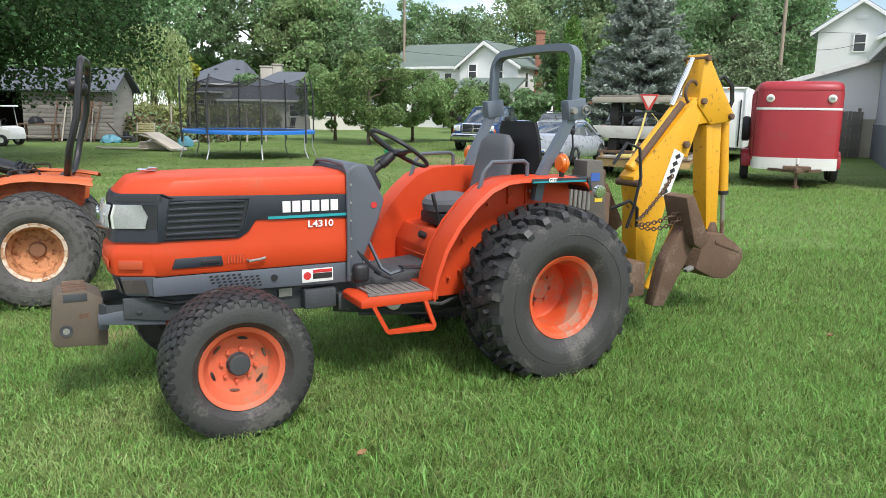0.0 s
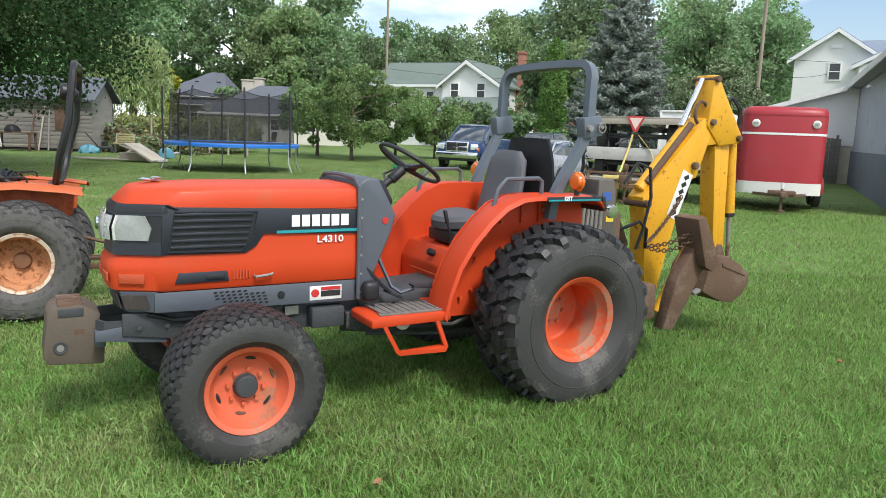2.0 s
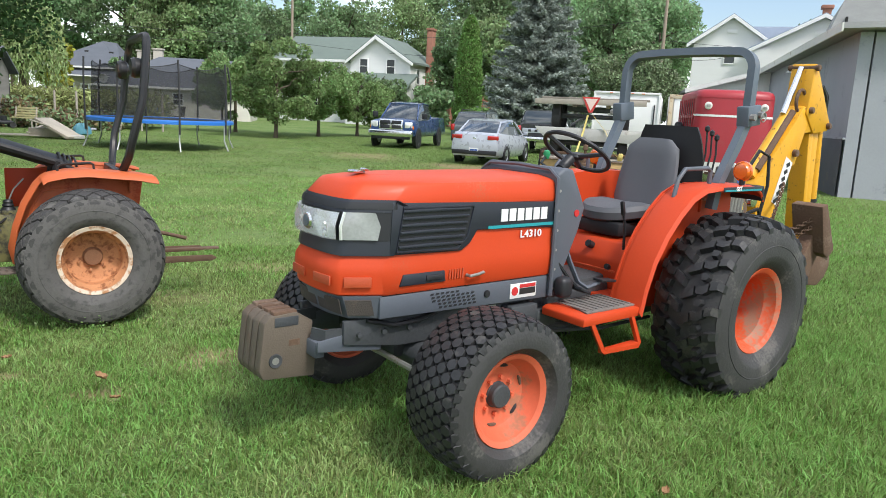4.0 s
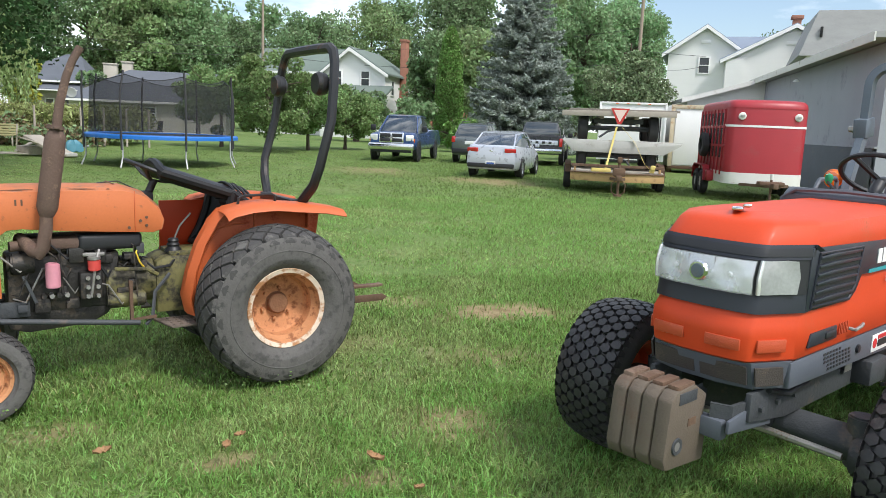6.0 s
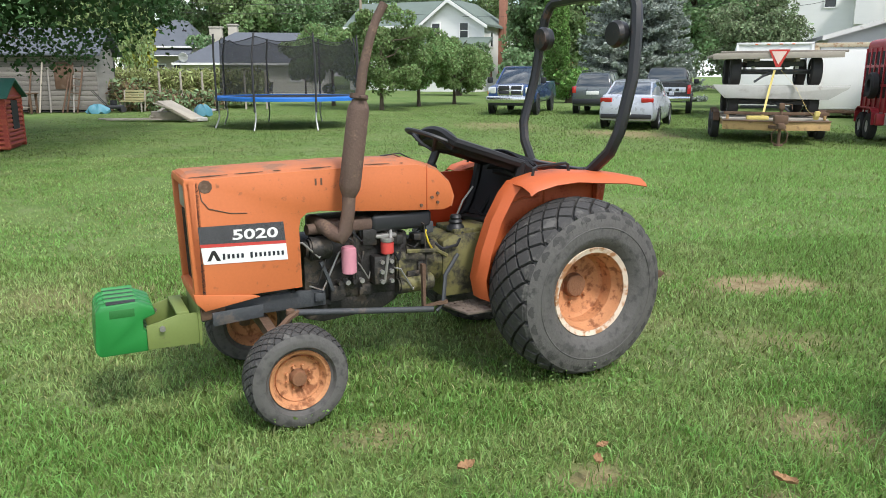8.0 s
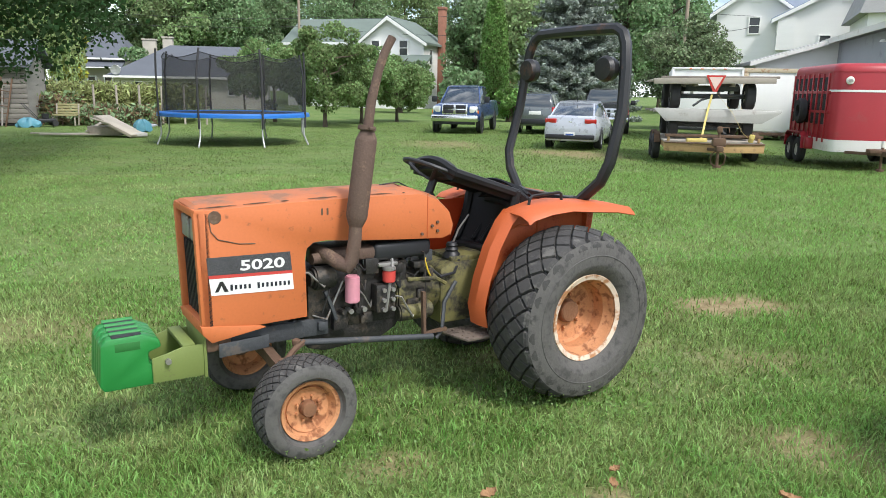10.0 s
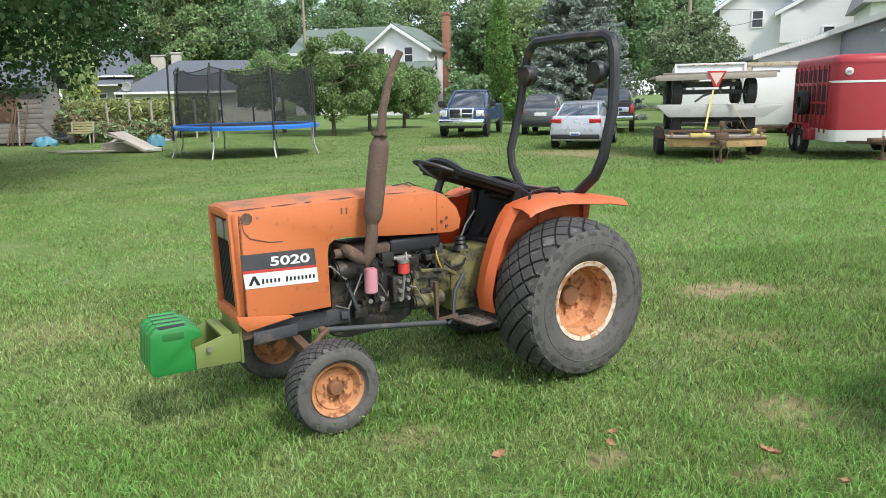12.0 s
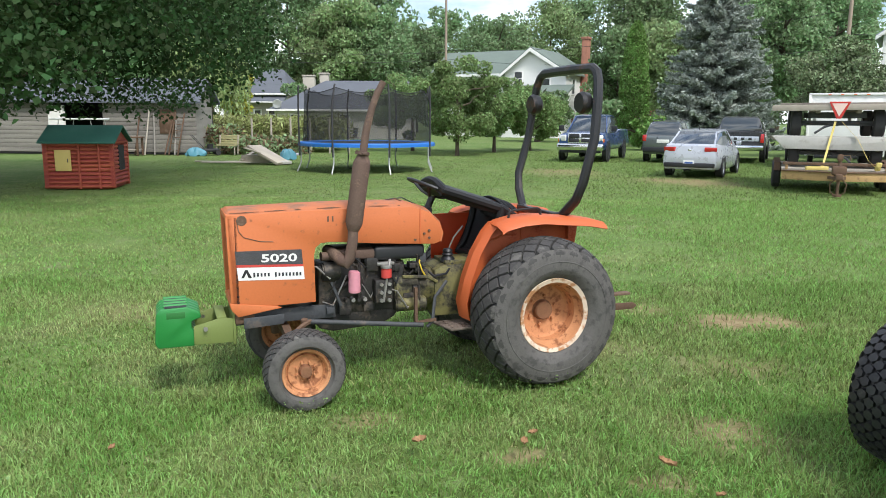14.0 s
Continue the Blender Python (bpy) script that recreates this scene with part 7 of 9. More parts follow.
M_REDTRAILER = mat("red_trailer_paint", (0.35, 0.024, 0.033), 0.42, var=0.1, scale=1.5, fine=40, bump=0.03, dirt=(0.3, 0.05, 0.05), dirt_amount=0.25, dirt_scale=2)
M_DIRTYWHITE = mat("dirty_white_paint", (0.68, 0.67, 0.63), 0.55, var=0.06, scale=2, fine=30, bump=0.03, dirt=(0.42, 0.38, 0.32), dirt_amount=0.25, dirt_scale=3)
M_PLANK = mat("weathered_deck_plank", (0.42, 0.38, 0.32), 0.85, var=0.18, scale=2, fine=25, bump=0.3, stretch=(1, 0.3, 1), island=0.25)
M_GREYPLY = mat("grey_weathered_ply", (0.5, 0.49, 0.47), 0.85, var=0.12, scale=2, fine=25, bump=0.2, dirt=(0.34, 0.31, 0.28), dirt_amount=0.3, dirt_scale=3)
M_TANBEAM = mat("tan_wooden_beam", (0.42, 0.27, 0.12), 0.8, var=0.2, scale=2, fine=25, bump=0.3, dirt=(0.22, 0.13, 0.07), dirt_amount=0.35)
M_PALETAN = mat("rusty_cream_paint", (0.55, 0.47, 0.33), 0.7, var=0.12, scale=3, fine=30, bump=0.1, dirt=(0.33, 0.17, 0.08), dirt_amount=0.4, dirt_scale=6)
M_STRAP = mat("yellow_strap", (0.62, 0.5, 0.16), 0.7, var=0.1, bump=0.05)
M_TARP = mat("teal_tarp", (0.08, 0.25, 0.32), 0.5, var=0.2, scale=4, fine=30, bump=0.5)

# trampoline
tp = thing("trampoline", pose(-6.81, 27.0, gz(0, 27), 0, 0, 12), "large round trampoline with blue pad and black safety net", "trampoline")
TR, TZ, TT = 2.26, 0.9, 2.45
part("frame", Kit().tube([(TR * math.cos(a), TR * math.sin(a), TZ - 0.05) for a in np.linspace(0, 2 * math.pi, 49)[:-1]], 0.03, 8, closed=True), M_GALV, tp)
part("jumping_mat", Kit().lathe([(0, TZ), (TR - 0.3, TZ), (TR - 0.3, TZ - 0.01), (0, TZ - 0.01)], (0, 0, 0), "z", 48), M_BLACK, tp)
part("pad", Kit().lathe([(TR - 0.34, TZ + 0.01), (TR - 0.3, TZ + 0.035), (TR + 0.02, TZ + 0.03), (TR + 0.045, TZ), (TR + 0.045, TZ - 0.09), (TR + 0.03, TZ - 0.09), (TR + 0.02, TZ - 0.02), (TR - 0.34, TZ - 0.01)], (0, 0, 0), "z", 64, closed=True), M_PAD_BLUE, tp, "blue safety pad")
for i in range(8):
    a = i * math.pi / 4 + 0.2
    c, s_ = math.cos(a), math.sin(a)
    part("leg", Kit().tube([(TR * c, TR * s_, TZ - 0.05), (TR * c * 1.0, TR * s_ * 1.0, 0.3), (TR * c * 1.02, TR * s_ * 1.02, 0.18), (TR * c * 1.06, TR * s_ * 1.06, -0.02)], 0.025, 8), M_GALV, tp)
    lean = 0.1 * math.sin(i * 2.1)
    part("net_pole", Kit().tube([((TR + 0.05) * c, (TR + 0.05) * s_, TZ - 0.4), ((TR + 0.06) * c, (TR + 0.06) * s_, 2.1), ((TR - 0.05 + lean) * c, (TR - 0.05 + lean) * s_, TT + 0.3)], 0.03, 8), M_FOAM, tp)
rows = []
for z in np.linspace(TZ + 0.05, TT, 7):
    rows.append([((TR - 0.12 - 0.03 * math.sin(4 * a) ** 2 - 0.05 * (z - TZ)) * math.cos(a), (TR - 0.12 - 0.03 * math.sin(4 * a) ** 2 - 0.05 * (z - TZ)) * math.sin(a), z + (0.15 * (1 - abs(math.sin(4 * (a - 0.2)))) + 0.05 if z > TT - 0.1 else 0)) for a in np.linspace(0.2, 0.2 + 2 * math.pi, 65)])
b = bmesh.new()
vs = [[b.verts.new(p) for p in row] for row in rows]
for p, q in zip(vs, vs[1:]):
    for j in range(len(p) - 1):
        b.faces.new((p[j], p[j + 1], q[j + 1], q[j]))
part("safety_net", b, M_NET, tp, "sagging black safety net")
part("net_rope", Kit().tube(rows[-1][:-1], 0.012, 5, closed=True), M_FOAM, tp)

# log playhouse
ph = thing("playhouse", pose(-13.65, 19.3, gz(0, 19.3), 0, 0, 9), "small red log playhouse with green roof on the lawn", "playhouse")
PW, PD, PH = 1.48, 1.3, 1.14
part("inner_box", Kit().box((PW / 2, PD / 2, PH / 2), (PW - 0.06, PD - 0.06, PH), bevel=0.004), M_LOG, ph)
nlog = 11
for i in range(nlog):
    z = 0.06 + i * (PH - 0.05) / nlog
    for x0, x1, y in ((-0.06, PW + 0.06, 0.0), (-0.06, PW + 0.06, PD)):
        segs = ((x0, x1),)
        if y == 0.0 and 4 <= i <= 8:
            segs = ((x0, 0.2), (0.58, x1))
        for a_, b_ in segs:
            part("log", Kit().cyl((a_, y, z), (b_, y, z), 0.052, n=10, bevel=0.008), M_LOG, ph)
    for y0, y1, x in ((-0.06, PD + 0.06, 0.0), (-0.06, PD + 0.06, PW)):
        segs = ((y0, y1),)
        if x == PW and 4 <= i <= 9:
            segs = ((y0, 0.45), (0.95, y1))
        for a_, b_ in segs:
            part("log", Kit().cyl((x, a_, z + 0.05), (x, b_, z + 0.05), 0.052, n=10, bevel=0.008), M_LOG, ph)
part("gable", Kit().prism([(-0.02, PH), (PD + 0.02, PH), (PD / 2, PH + 0.3)], PW - 0.03, PW + 0.03, "x"), M_LOG, ph)
part("gable", Kit().prism([(-0.02, PH), (PD + 0.02, PH), (PD / 2, PH + 0.3)], -0.03, 0.03, "x"), M_LOG, ph)
for y0, y1 in ((-0.18, PD / 2), (PD + 0.18, PD / 2)):
    part("roof_panel", Kit().prism([(y0, PH - 0.06), (y0, PH - 0.02), (y1, PH + 0.37), (y1, PH + 0.32)], -0.12, PW + 0.14, "x", bevel=0.004), M_GREENROOF, ph)
part("window_hole", Kit().box((PW + 0.01, 0.7, 0.72), (0.08, 0.5, 0.62)), M_DARK, ph)
part("shutter", Kit().box((0.39, -0.045, 0.68), (0.36, 0.03, 0.5), bevel=0.006), M_SHUTTER, ph, "pale yellow shutter")
part("shutter_handle", Kit().box((0.5, -0.066, 0.68), (0.02, 0.014, 0.09), bevel=0.003), M_BLACK, ph)
for i in range(2):
    part("post", Kit().cyl((0.75 + i * 0.45, -0.06, 0.0), (0.75 + i * 0.45, -0.06, PH - 0.02), 0.03, n=8), M_LOG, ph)


# ---- vehicles ----
def ring_at(x, zs, ws):
    half = list(zip(ws, zs))
    return [(x, w, z) for w, z in half] + [(x, -w, z) for w, z in half[::-1]]


def car_wheel(parent, x, y, r, w=0.22):
    wo = thing("wheel", pose(x, y, r, 0, 0, 0 if y > 0 else 180), "", "")
    wo.parent = parent
    part("tyre", Kit().lathe([(r * 0.62, -w / 2), (r * 0.9, -w / 2), (r, -w / 2 + 0.03), (r, w / 2 - 0.03), (r * 0.9, w / 2), (r * 0.62, w / 2)], (0, 0, 0), "y", 32, closed=True), M_TYRE, wo)
    k = Kit().lathe([(0, w / 2 - 0.04), (r * 0.12, w / 2 - 0.035), (r * 0.2, w / 2 - 0.06), (r * 0.5, w / 2 - 0.05), (r * 0.62, w / 2 - 0.01), (r * 0.64, w / 2 - 0.01), (r * 0.63, -w / 2), (0, -w / 2 + 0.05)], (0, 0, 0), "y", 28)
    part("rim", k, M_ALLOY, wo)
    for i in range(5):
        a = i * 2 * math.pi / 5
        part("spoke_gap", Kit().box((r * 0.38 * math.cos(a), w / 2 - 0.045, r * 0.38 * math.sin(a)), (r * 0.26, 0.012, r * 0.2), (0, -math.degrees(a), 0), 0.004), M_BLACK, wo)


def vehicle(name, m, label, paint, L, W, H, prof, roof, wheels, r, glass_rows):
    """Body from stations along x: (x, sill z, shoulder z, top z, half width); the cabin from (x, belt z, roof z)."""
    v = thing(name, m, label, "pickup truck" if "truck" in name else "car")
    rings = []
    for x, z0, z1, z2, w in prof:
        rings.append(ring_at(x, [z0, z0 + 0.06, (z0 + z1) / 2, z1, z2 - 0.03, z2], [w * 0.9, w * 0.97, w, w * 0.985, w * 0.9, w * 0.8]))
    part("body", Kit().loft(rings), paint, v, smooth=40)
    cab = [ring_at(x, [zb - 0.03, zb + (zr - zb) * 0.5, zr - 0.04, zr], [w, w * 0.93 if zr - zb > 0.1 else w, w * 0.82 if zr - zb > 0.1 else w * 0.95, w * 0.72 if zr - zb > 0.1 else w * 0.9]) for x, zb, zr, w in roof]
    part("cabin_glass", Kit().loft(cab), M_CARGLASS, v, "dark car glass", smooth=40)
    top = [(x, zr, w) for x, zb, zr, w in roof if zr > H - 0.12]
    part("roof", Kit().loft([[(x, w * 0.84, z - 0.045), (x, w * 0.8, z + 0.004), (x, w * 0.5, z + 0.022), (x, -w * 0.5, z + 0.022), (x, -w * 0.8, z + 0.004), (x, -w * 0.84, z - 0.045)] for x, z, w in top]), paint, v, smooth=40)
    for s in (1, -1):
        for x0, z0, x1, z1, w0, w1 in glass_rows:
            part("pillar", Kit().tube([(x0, s * w0, z0), ((x0 + x1) / 2, s * (w0 * 0.45 + w1 * 0.56), (z0 + z1) / 2), (x1, s * w1, z1)], 0.035, 6, rx=0.03), paint, v)
    for x in wheels:
        for s in (1, -1):
            part("wheel_arch", Kit().lathe([(r * 1.16, -0.02), (r * 1.16, 0.012), (0, 0.012), (0, -0.02)], (x, s * (W / 2 - 0.015), r), "y", 28), M_BLACK, v)
            car_wheel(v, x, s * (W / 2 - 0.1), r)
    return v


# silver sedan, rear towards the lawn
kia = vehicle("sedan", pose(4.33, 26.06, gz(0, 26), 0, 0, 59.7), "silver sedan parked on bare soil seen from behind", M_CARSILVER, 4.37, 1.72, 1.45,
              [(-2.16, 0.36, 0.62, 0.72, 0.68), (-2.12, 0.26, 0.66, 0.96, 0.78), (-1.95, 0.24, 0.7, 1.02, 0.83), (-1.3, 0.22, 0.72, 1.0, 0.86), (0, 0.2, 0.7, 0.95, 0.86), (1.1, 0.22, 0.7, 0.94, 0.86), (1.8, 0.24, 0.66, 0.8, 0.82), (2.15, 0.3, 0.5, 0.62, 0.66)],
              [(-1.85, 0.99, 1.01, 0.66), (-1.15, 0.97, 1.38, 0.74), (-0.6, 0.95, 1.43, 0.76), (0.1, 0.95, 1.44, 0.76), (0.5, 0.94, 1.36, 0.75), (1.3, 0.92, 0.95, 0.7)], (-1.28, 1.29), 0.31,
              [(-1.85, 0.99, -1.15, 1.36, 0.66, 0.56), (0.0, 0.95, -0.05, 1.41, 0.76, 0.6), (1.3, 0.93, 0.5, 1.36, 0.7, 0.58)])
for s in (1, -1):
    part("tail_lamp", Kit().box((-2.1, s * 0.6, 0.86), (0.12, 0.36, 0.13), (0, -8, -s * 14), 0.02), M_RED_LENS, kia, "red tail lamp")
    part("mirror", Kit().box((0.85, s * 0.92, 1.0), (0.1, 0.16, 0.12), bevel=0.03), M_CARSILVER, kia)
part("rear_bumper", Kit().box((-2.13, 0, 0.38), (0.16, 1.5, 0.14), bevel=0.03), M_BLACK, kia)
part("plate", Kit().box((-2.2, 0, 0.46), (0.015, 0.32, 0.13), bevel=0.003), M_PAINTWHITE, kia)
part("plate_print", Kit().box((-2.209, 0, 0.455), (0.004, 0.24, 0.05)), M_BLUE_TAG, kia)
part("emblem", Kit().box((-2.14, 0, 0.84), (0.01, 0.1, 0.05), bevel=0.002), M_CHROME, kia)
part("antenna", Kit().cyl((-0.9, 0, 1.43), (-1.05, 0, 1.58), 0.01, n=6), M_BLACK, kia)

# dark blue pickup facing the lawn
ram = vehicle("pickup_truck", pose(2.28, 34.3, gz(0, 35.2), 0, 0, 246.4), "dark blue pickup truck facing the lawn", M_CARBLUE, 5.8, 2.0, 1.92,
              [(-3.7, 0.5, 0.8, 1.2, 0.95), (-3.6, 0.48, 0.85, 1.3, 0.98), (-1.2, 0.46, 0.85, 1.3, 0.99), (-0.9, 0.46, 0.85, 1.2, 0.99), (0.9, 0.46, 0.82, 1.16, 0.99), (1.2, 0.46, 0.85, 1.2, 0.99), (2.0, 0.46, 0.85, 1.14, 0.97), (2.15, 0.5, 0.8, 1.05, 0.9)],
              [(-1.3, 1.22, 1.8, 0.84), (-1.2, 1.22, 1.88, 0.86), (-0.2, 1.2, 1.92, 0.88), (0.3, 1.19, 1.86, 0.87), (1.05, 1.16, 1.2, 0.84)], (-2.35, 1.3), 0.4,
              [(-1.25, 1.2, -1.2, 1.84, 0.86, 0.66), (-0.1, 1.2, -0.15, 1.86, 0.88, 0.68), (1.05, 1.18, 0.3, 1.85, 0.84, 0.66)])
part("grille", Kit().box((2.14, 0, 0.96), (0.14, 1.06, 0.44), (0, -4, 0), 0.05, 3), M_CHROME, ram, "chrome crossbar grille")
for y in (-0.25, 0.25):
    for z in (0.865, 1.055):
        part("grille_mesh", Kit().box((2.2, y, z), (0.04, 0.42, 0.15), (0, -4, 0), 0.012), M_BLACK, ram)
part("hood_bulge", Kit().loft([[(x, 0.62, z - 0.05), (x, 0.5, z + 0.01), (x, 0, z + 0.035), (x, -0.5, z + 0.01), (x, -0.62, z - 0.05)] for x, z in ((0.98, 1.2), (1.5, 1.19), (2.0, 1.15), (2.13, 1.08))]), M_CARBLUE, ram, smooth=50)
for s in (1, -1):
    part("headlamp", Kit().box((2.08, s * 0.75, 0.96), (0.18, 0.34, 0.26), (0, 0, s * 16), 0.05), M_LENS_BRIGHT, ram)
    part("mirror", Kit().box((0.95, s * 1.12, 1.35), (0.12, 0.22, 0.24), bevel=0.03), M_BLACK, ram)
    part("marker_lamp", Kit().box((2.02, s * 0.93, 0.86), (0.1, 0.06, 0.14), bevel=0.01), M_AMBER, ram)
part("front_bumper", Kit().box((2.2, 0, 0.6), (0.22, 1.94, 0.28), bevel=0.07, seg=3), M_CHROME, ram)
part("air_dam", Kit().box((2.16, 0, 0.42), (0.16, 1.7, 0.12), bevel=0.03), M_BLACK, ram)

# grey-green estate seen from behind
suv = vehicle("estate_car", pose(5.8, 34.2, gz(0, 36), 0, 0, 62.6), "grey-green estate car parked beyond the sedan", M_CARGREY, 4.5, 1.78, 1.68,
              [(-2.2, 0.4, 0.75, 1.0, 0.78), (-2.15, 0.34, 0.78, 1.08, 0.84), (-1.5, 0.3, 0.8, 1.05, 0.88), (0.5, 0.3, 0.8, 1.02, 0.88), (1.2, 0.32, 0.78, 1.0, 0.87), (2.0, 0.36, 0.7, 0.86, 0.8), (2.25, 0.42, 0.6, 0.7, 0.66)],
              [(-2.12, 1.05, 1.1, 0.74), (-1.95, 1.04, 1.55, 0.72), (-1.75, 1.03, 1.64, 0.74), (0.0, 1.01, 1.68, 0.76), (0.5, 1.0, 1.58, 0.75), (1.3, 0.98, 1.01, 0.72)], (-1.35, 1.3), 0.34,
              [(-2.1, 1.05, -1.85, 1.6, 0.74, 0.58), (-0.9, 1.02, -0.95, 1.65, 0.76, 0.6), (0.1, 1.0, 0.05, 1.65, 0.76, 0.6)])
for s in (1, -1):
    part("tail_lamp", Kit().box((-2.16, s * 0.76, 0.98), (0.1, 0.16, 0.26), bevel=0.02), M_RED_LENS, suv)
    part("roof_rail", Kit().tube([(-1.6, s * 0.56, 1.66), (-1.5, s * 0.56, 1.73), (0.2, s * 0.56, 1.74), (0.35, s * 0.56, 1.66)], 0.02, 6), M_BLACK, suv)
part("plate", Kit().box((-2.225, 0, 0.86), (0.015, 0.5, 0.14), bevel=0.003), M_PAINTWHITE, suv)
part("rear_bumper", Kit().box((-2.2, 0, 0.5), (0.14, 1.6, 0.22), bevel=0.04), M_BLACK, suv)

# charcoal pickup with cap seen from behind
frd = vehicle("pickup_truck", pose(9.1, 34.8, gz(0, 36), 0, 0, 64.6), "charcoal pickup truck with cap seen from behind", M_CARBLACK, 5.2, 1.98, 1.9,
              [(-2.7, 0.55, 0.9, 1.25, 0.92), (-2.62, 0.52, 0.92, 1.3, 0.97), (-0.5, 0.5, 0.9, 1.28, 0.98), (1.0, 0.5, 0.9, 1.22, 0.98), (2.3, 0.5, 0.85, 1.15, 0.95), (2.5, 0.55, 0.8, 1.0, 0.85)],
              [(-2.6, 1.26, 1.5, 0.86), (-2.45, 1.26, 1.84, 0.86), (-0.5, 1.26, 1.9, 0.88), (0.4, 1.22, 1.88, 0.86), (1.1, 1.2, 1.24, 0.84)], (-1.7, 1.6), 0.38,
              [(-2.58, 1.26, -2.42, 1.82, 0.86, 0.68), (-0.6, 1.24, -0.6, 1.86, 0.88, 0.7), (0.0, 1.22, 0.0, 1.86, 0.87, 0.69)])
part("tailgate_band", Kit().box((-2.72, 0, 0.98), (0.04, 1.5, 0.2), bevel=0.01), M_CARSILVER, frd)
for i in range(4):
    part("tailgate_mark", Kit().box((-2.745, -0.42 + i * 0.28, 0.98), (0.01, 0.13, 0.1), bevel=0.002), M_CARBLACK, frd)
part("rear_bumper", Kit().box((-2.78, 0, 0.62), (0.2, 1.9, 0.2), bevel=0.03), M_CHROME, frd)
for s in (1, -1):
    part("tail_lamp", Kit().box((-2.7, s * 0.88, 1.0), (0.08, 0.14, 0.36), bevel=0.02), M_RED_LENS, frd)
    part("mirror", Kit().box((0.7, s * 1.12, 1.3), (0.1, 0.22, 0.2), bevel=0.03), M_BLACK, frd)


# ---- trailers ----
def small_wheel(parent, x, y, z, r, w=0.2, rim=M_RUST):
    wo = thing("wheel", pose(x, y, z), "", "")
    wo.parent = parent
    part("tyre", Kit().lathe([(r * 0.5, -w / 2), (r * 0.88, -w / 2), (r, -w / 2 + 0.03), (r, w / 2 - 0.03), (r * 0.88, w / 2), (r * 0.5, w / 2)], (0, 0, 0), "y", 28, closed=True), M_TYRE, wo)
    part("rim", Kit().lathe([(0, w * 0.2), (r * 0.2, w * 0.25), (r * 0.3, w * 0.05), (r * 0.52, w * 0.4), (r * 0.52, -w * 0.4), (0, -w * 0.2)], (0, 0, 0), "y", 22), rim, wo)


TA = 247
tq = pose(5.284, 19.616, gz(0, 20), 0, 0, TA)
flat = thing("flatbed_trailer", tq, "flatbed trailer with tan beam frame and rusty coupler", "trailer")
part("front_beam", Kit().prism([(0.2, -1.19), (0.56, 0), (0.2, 1.19), (0.1, 1.19), (0.46, 0), (0.1, -1.19)], 0.32, 0.52, "z", bevel=0.006), M_TANBEAM, flat)
part("beam_flange", Kit().prism([(0.23, -1.2), (0.6, 0), (0.23, 1.2), (0.09, 1.2), (0.44, 0), (0.09, -1.2)], 0.52, 0.545, "z", bevel=0.004), M_RUST, flat)
part("cross_rail", Kit().box((0.02, 0, 0.7), (0.07, 2.34, 0.07), bevel=0.006), M_RUST, flat)
for y in (-1.12, -0.4, 0.4, 1.12):
    part("frame_rail", Kit().box((-1.9, y, 0.45), (4.0, 0.08, 0.14), bevel=0.006), M_TANBEAM, flat)
for i in range(15):
    part("plank", Kit().box((-0.1 - i * 0.25, 0, 0.55), (0.235, 2.36, 0.04), bevel=0.004), M_PLANK, flat)
part("tongue", Kit().tube([(1.0, 0, 0.42), (0.5, 0.16, 0.41), (-0.6, 0.55, 0.4)], 0.05, 4).tube([(1.0, 0, 0.42), (0.5, -0.16, 0.41), (-0.6, -0.55, 0.4)], 0.05, 4), M_RUST, flat)
part("coupler", Kit().box((1.02, 0, 0.46), (0.34, 0.15, 0.13), bevel=0.025).box((0.86, 0, 0.55), (0.12, 0.2, 0.14), bevel=0.02), M_RUST, flat)
part("jack", Kit().cyl((0.92, 0, 0.04), (0.92, 0, 0.98), 0.035, n=12).cyl((0.92, 0, 0.0), (0.92, 0, 0.05), 0.1, n=14).box((0.92, 0, 0.6), (0.26, 0.3, 0.2), bevel=0.03).box((0.92, 0, 0.9), (0.12, 0.12, 0.14), bevel=0.02), M_RUST, flat)
part("jack_crank", Kit().tube([(0.92, 0.05, 0.95), (0.94, 0.2, 0.95), (0.95, 0.22, 0.84)], 0.012, 6), M_RUST, flat)
for sd in (1, -1):
    part("safety_chain", Kit().tube([(1.05, sd * 0.06, 0.42), (1.0, sd * 0.17, 0.3), (0.96, sd * 0.15, 0.1), (0.93, sd * 0.05, 0.03)], 0.016, 5), M_RUST, flat)
    part("stake", Kit().box((0.02, sd * 1.08, 0.63), (0.06, 0.06, 0.14), bevel=0.005), M_TANBEAM, flat)
    for x in (-1.5, -2.35):
        small_wheel(flat, x, sd * 1.27, 0.33, 0.34)
        part("mudguard", Kit().tube([(x + 0.38, sd * 1.27, 0.45), (x + 0.3, sd * 1.27, 0.66), (x, sd * 1.27, 0.73), (x - 0.3, sd * 1.27, 0.66), (x - 0.38, sd * 1.27, 0.45)], 0.01, 4, rx=0.11), M_RUST, flat)
chk = thing("wheel_chock", tq @ pose(0.2, -0.42, 0.57, 0, 0, 12), "short yellow timber block lying on the trailer", "timber")
part("block", Kit().box((0, 0, 0.035), (0.12, 0.5, 0.09), bevel=0.006), M_STRAP, chk)
hook = thing("strap_ratchet", tq @ pose(0.14, 0.88, 0.57), "rusty ratchet and coiled strap on the trailer", "ratchet")
part("buckle", Kit().box((0, 0, 0.1), (0.08, 0.12, 0.2), (0, 20, 30), 0.02).cyl((-0.08, 0, 0.14), (0.08, 0, 0.14), 0.05, n=10), M_STRAP, hook)

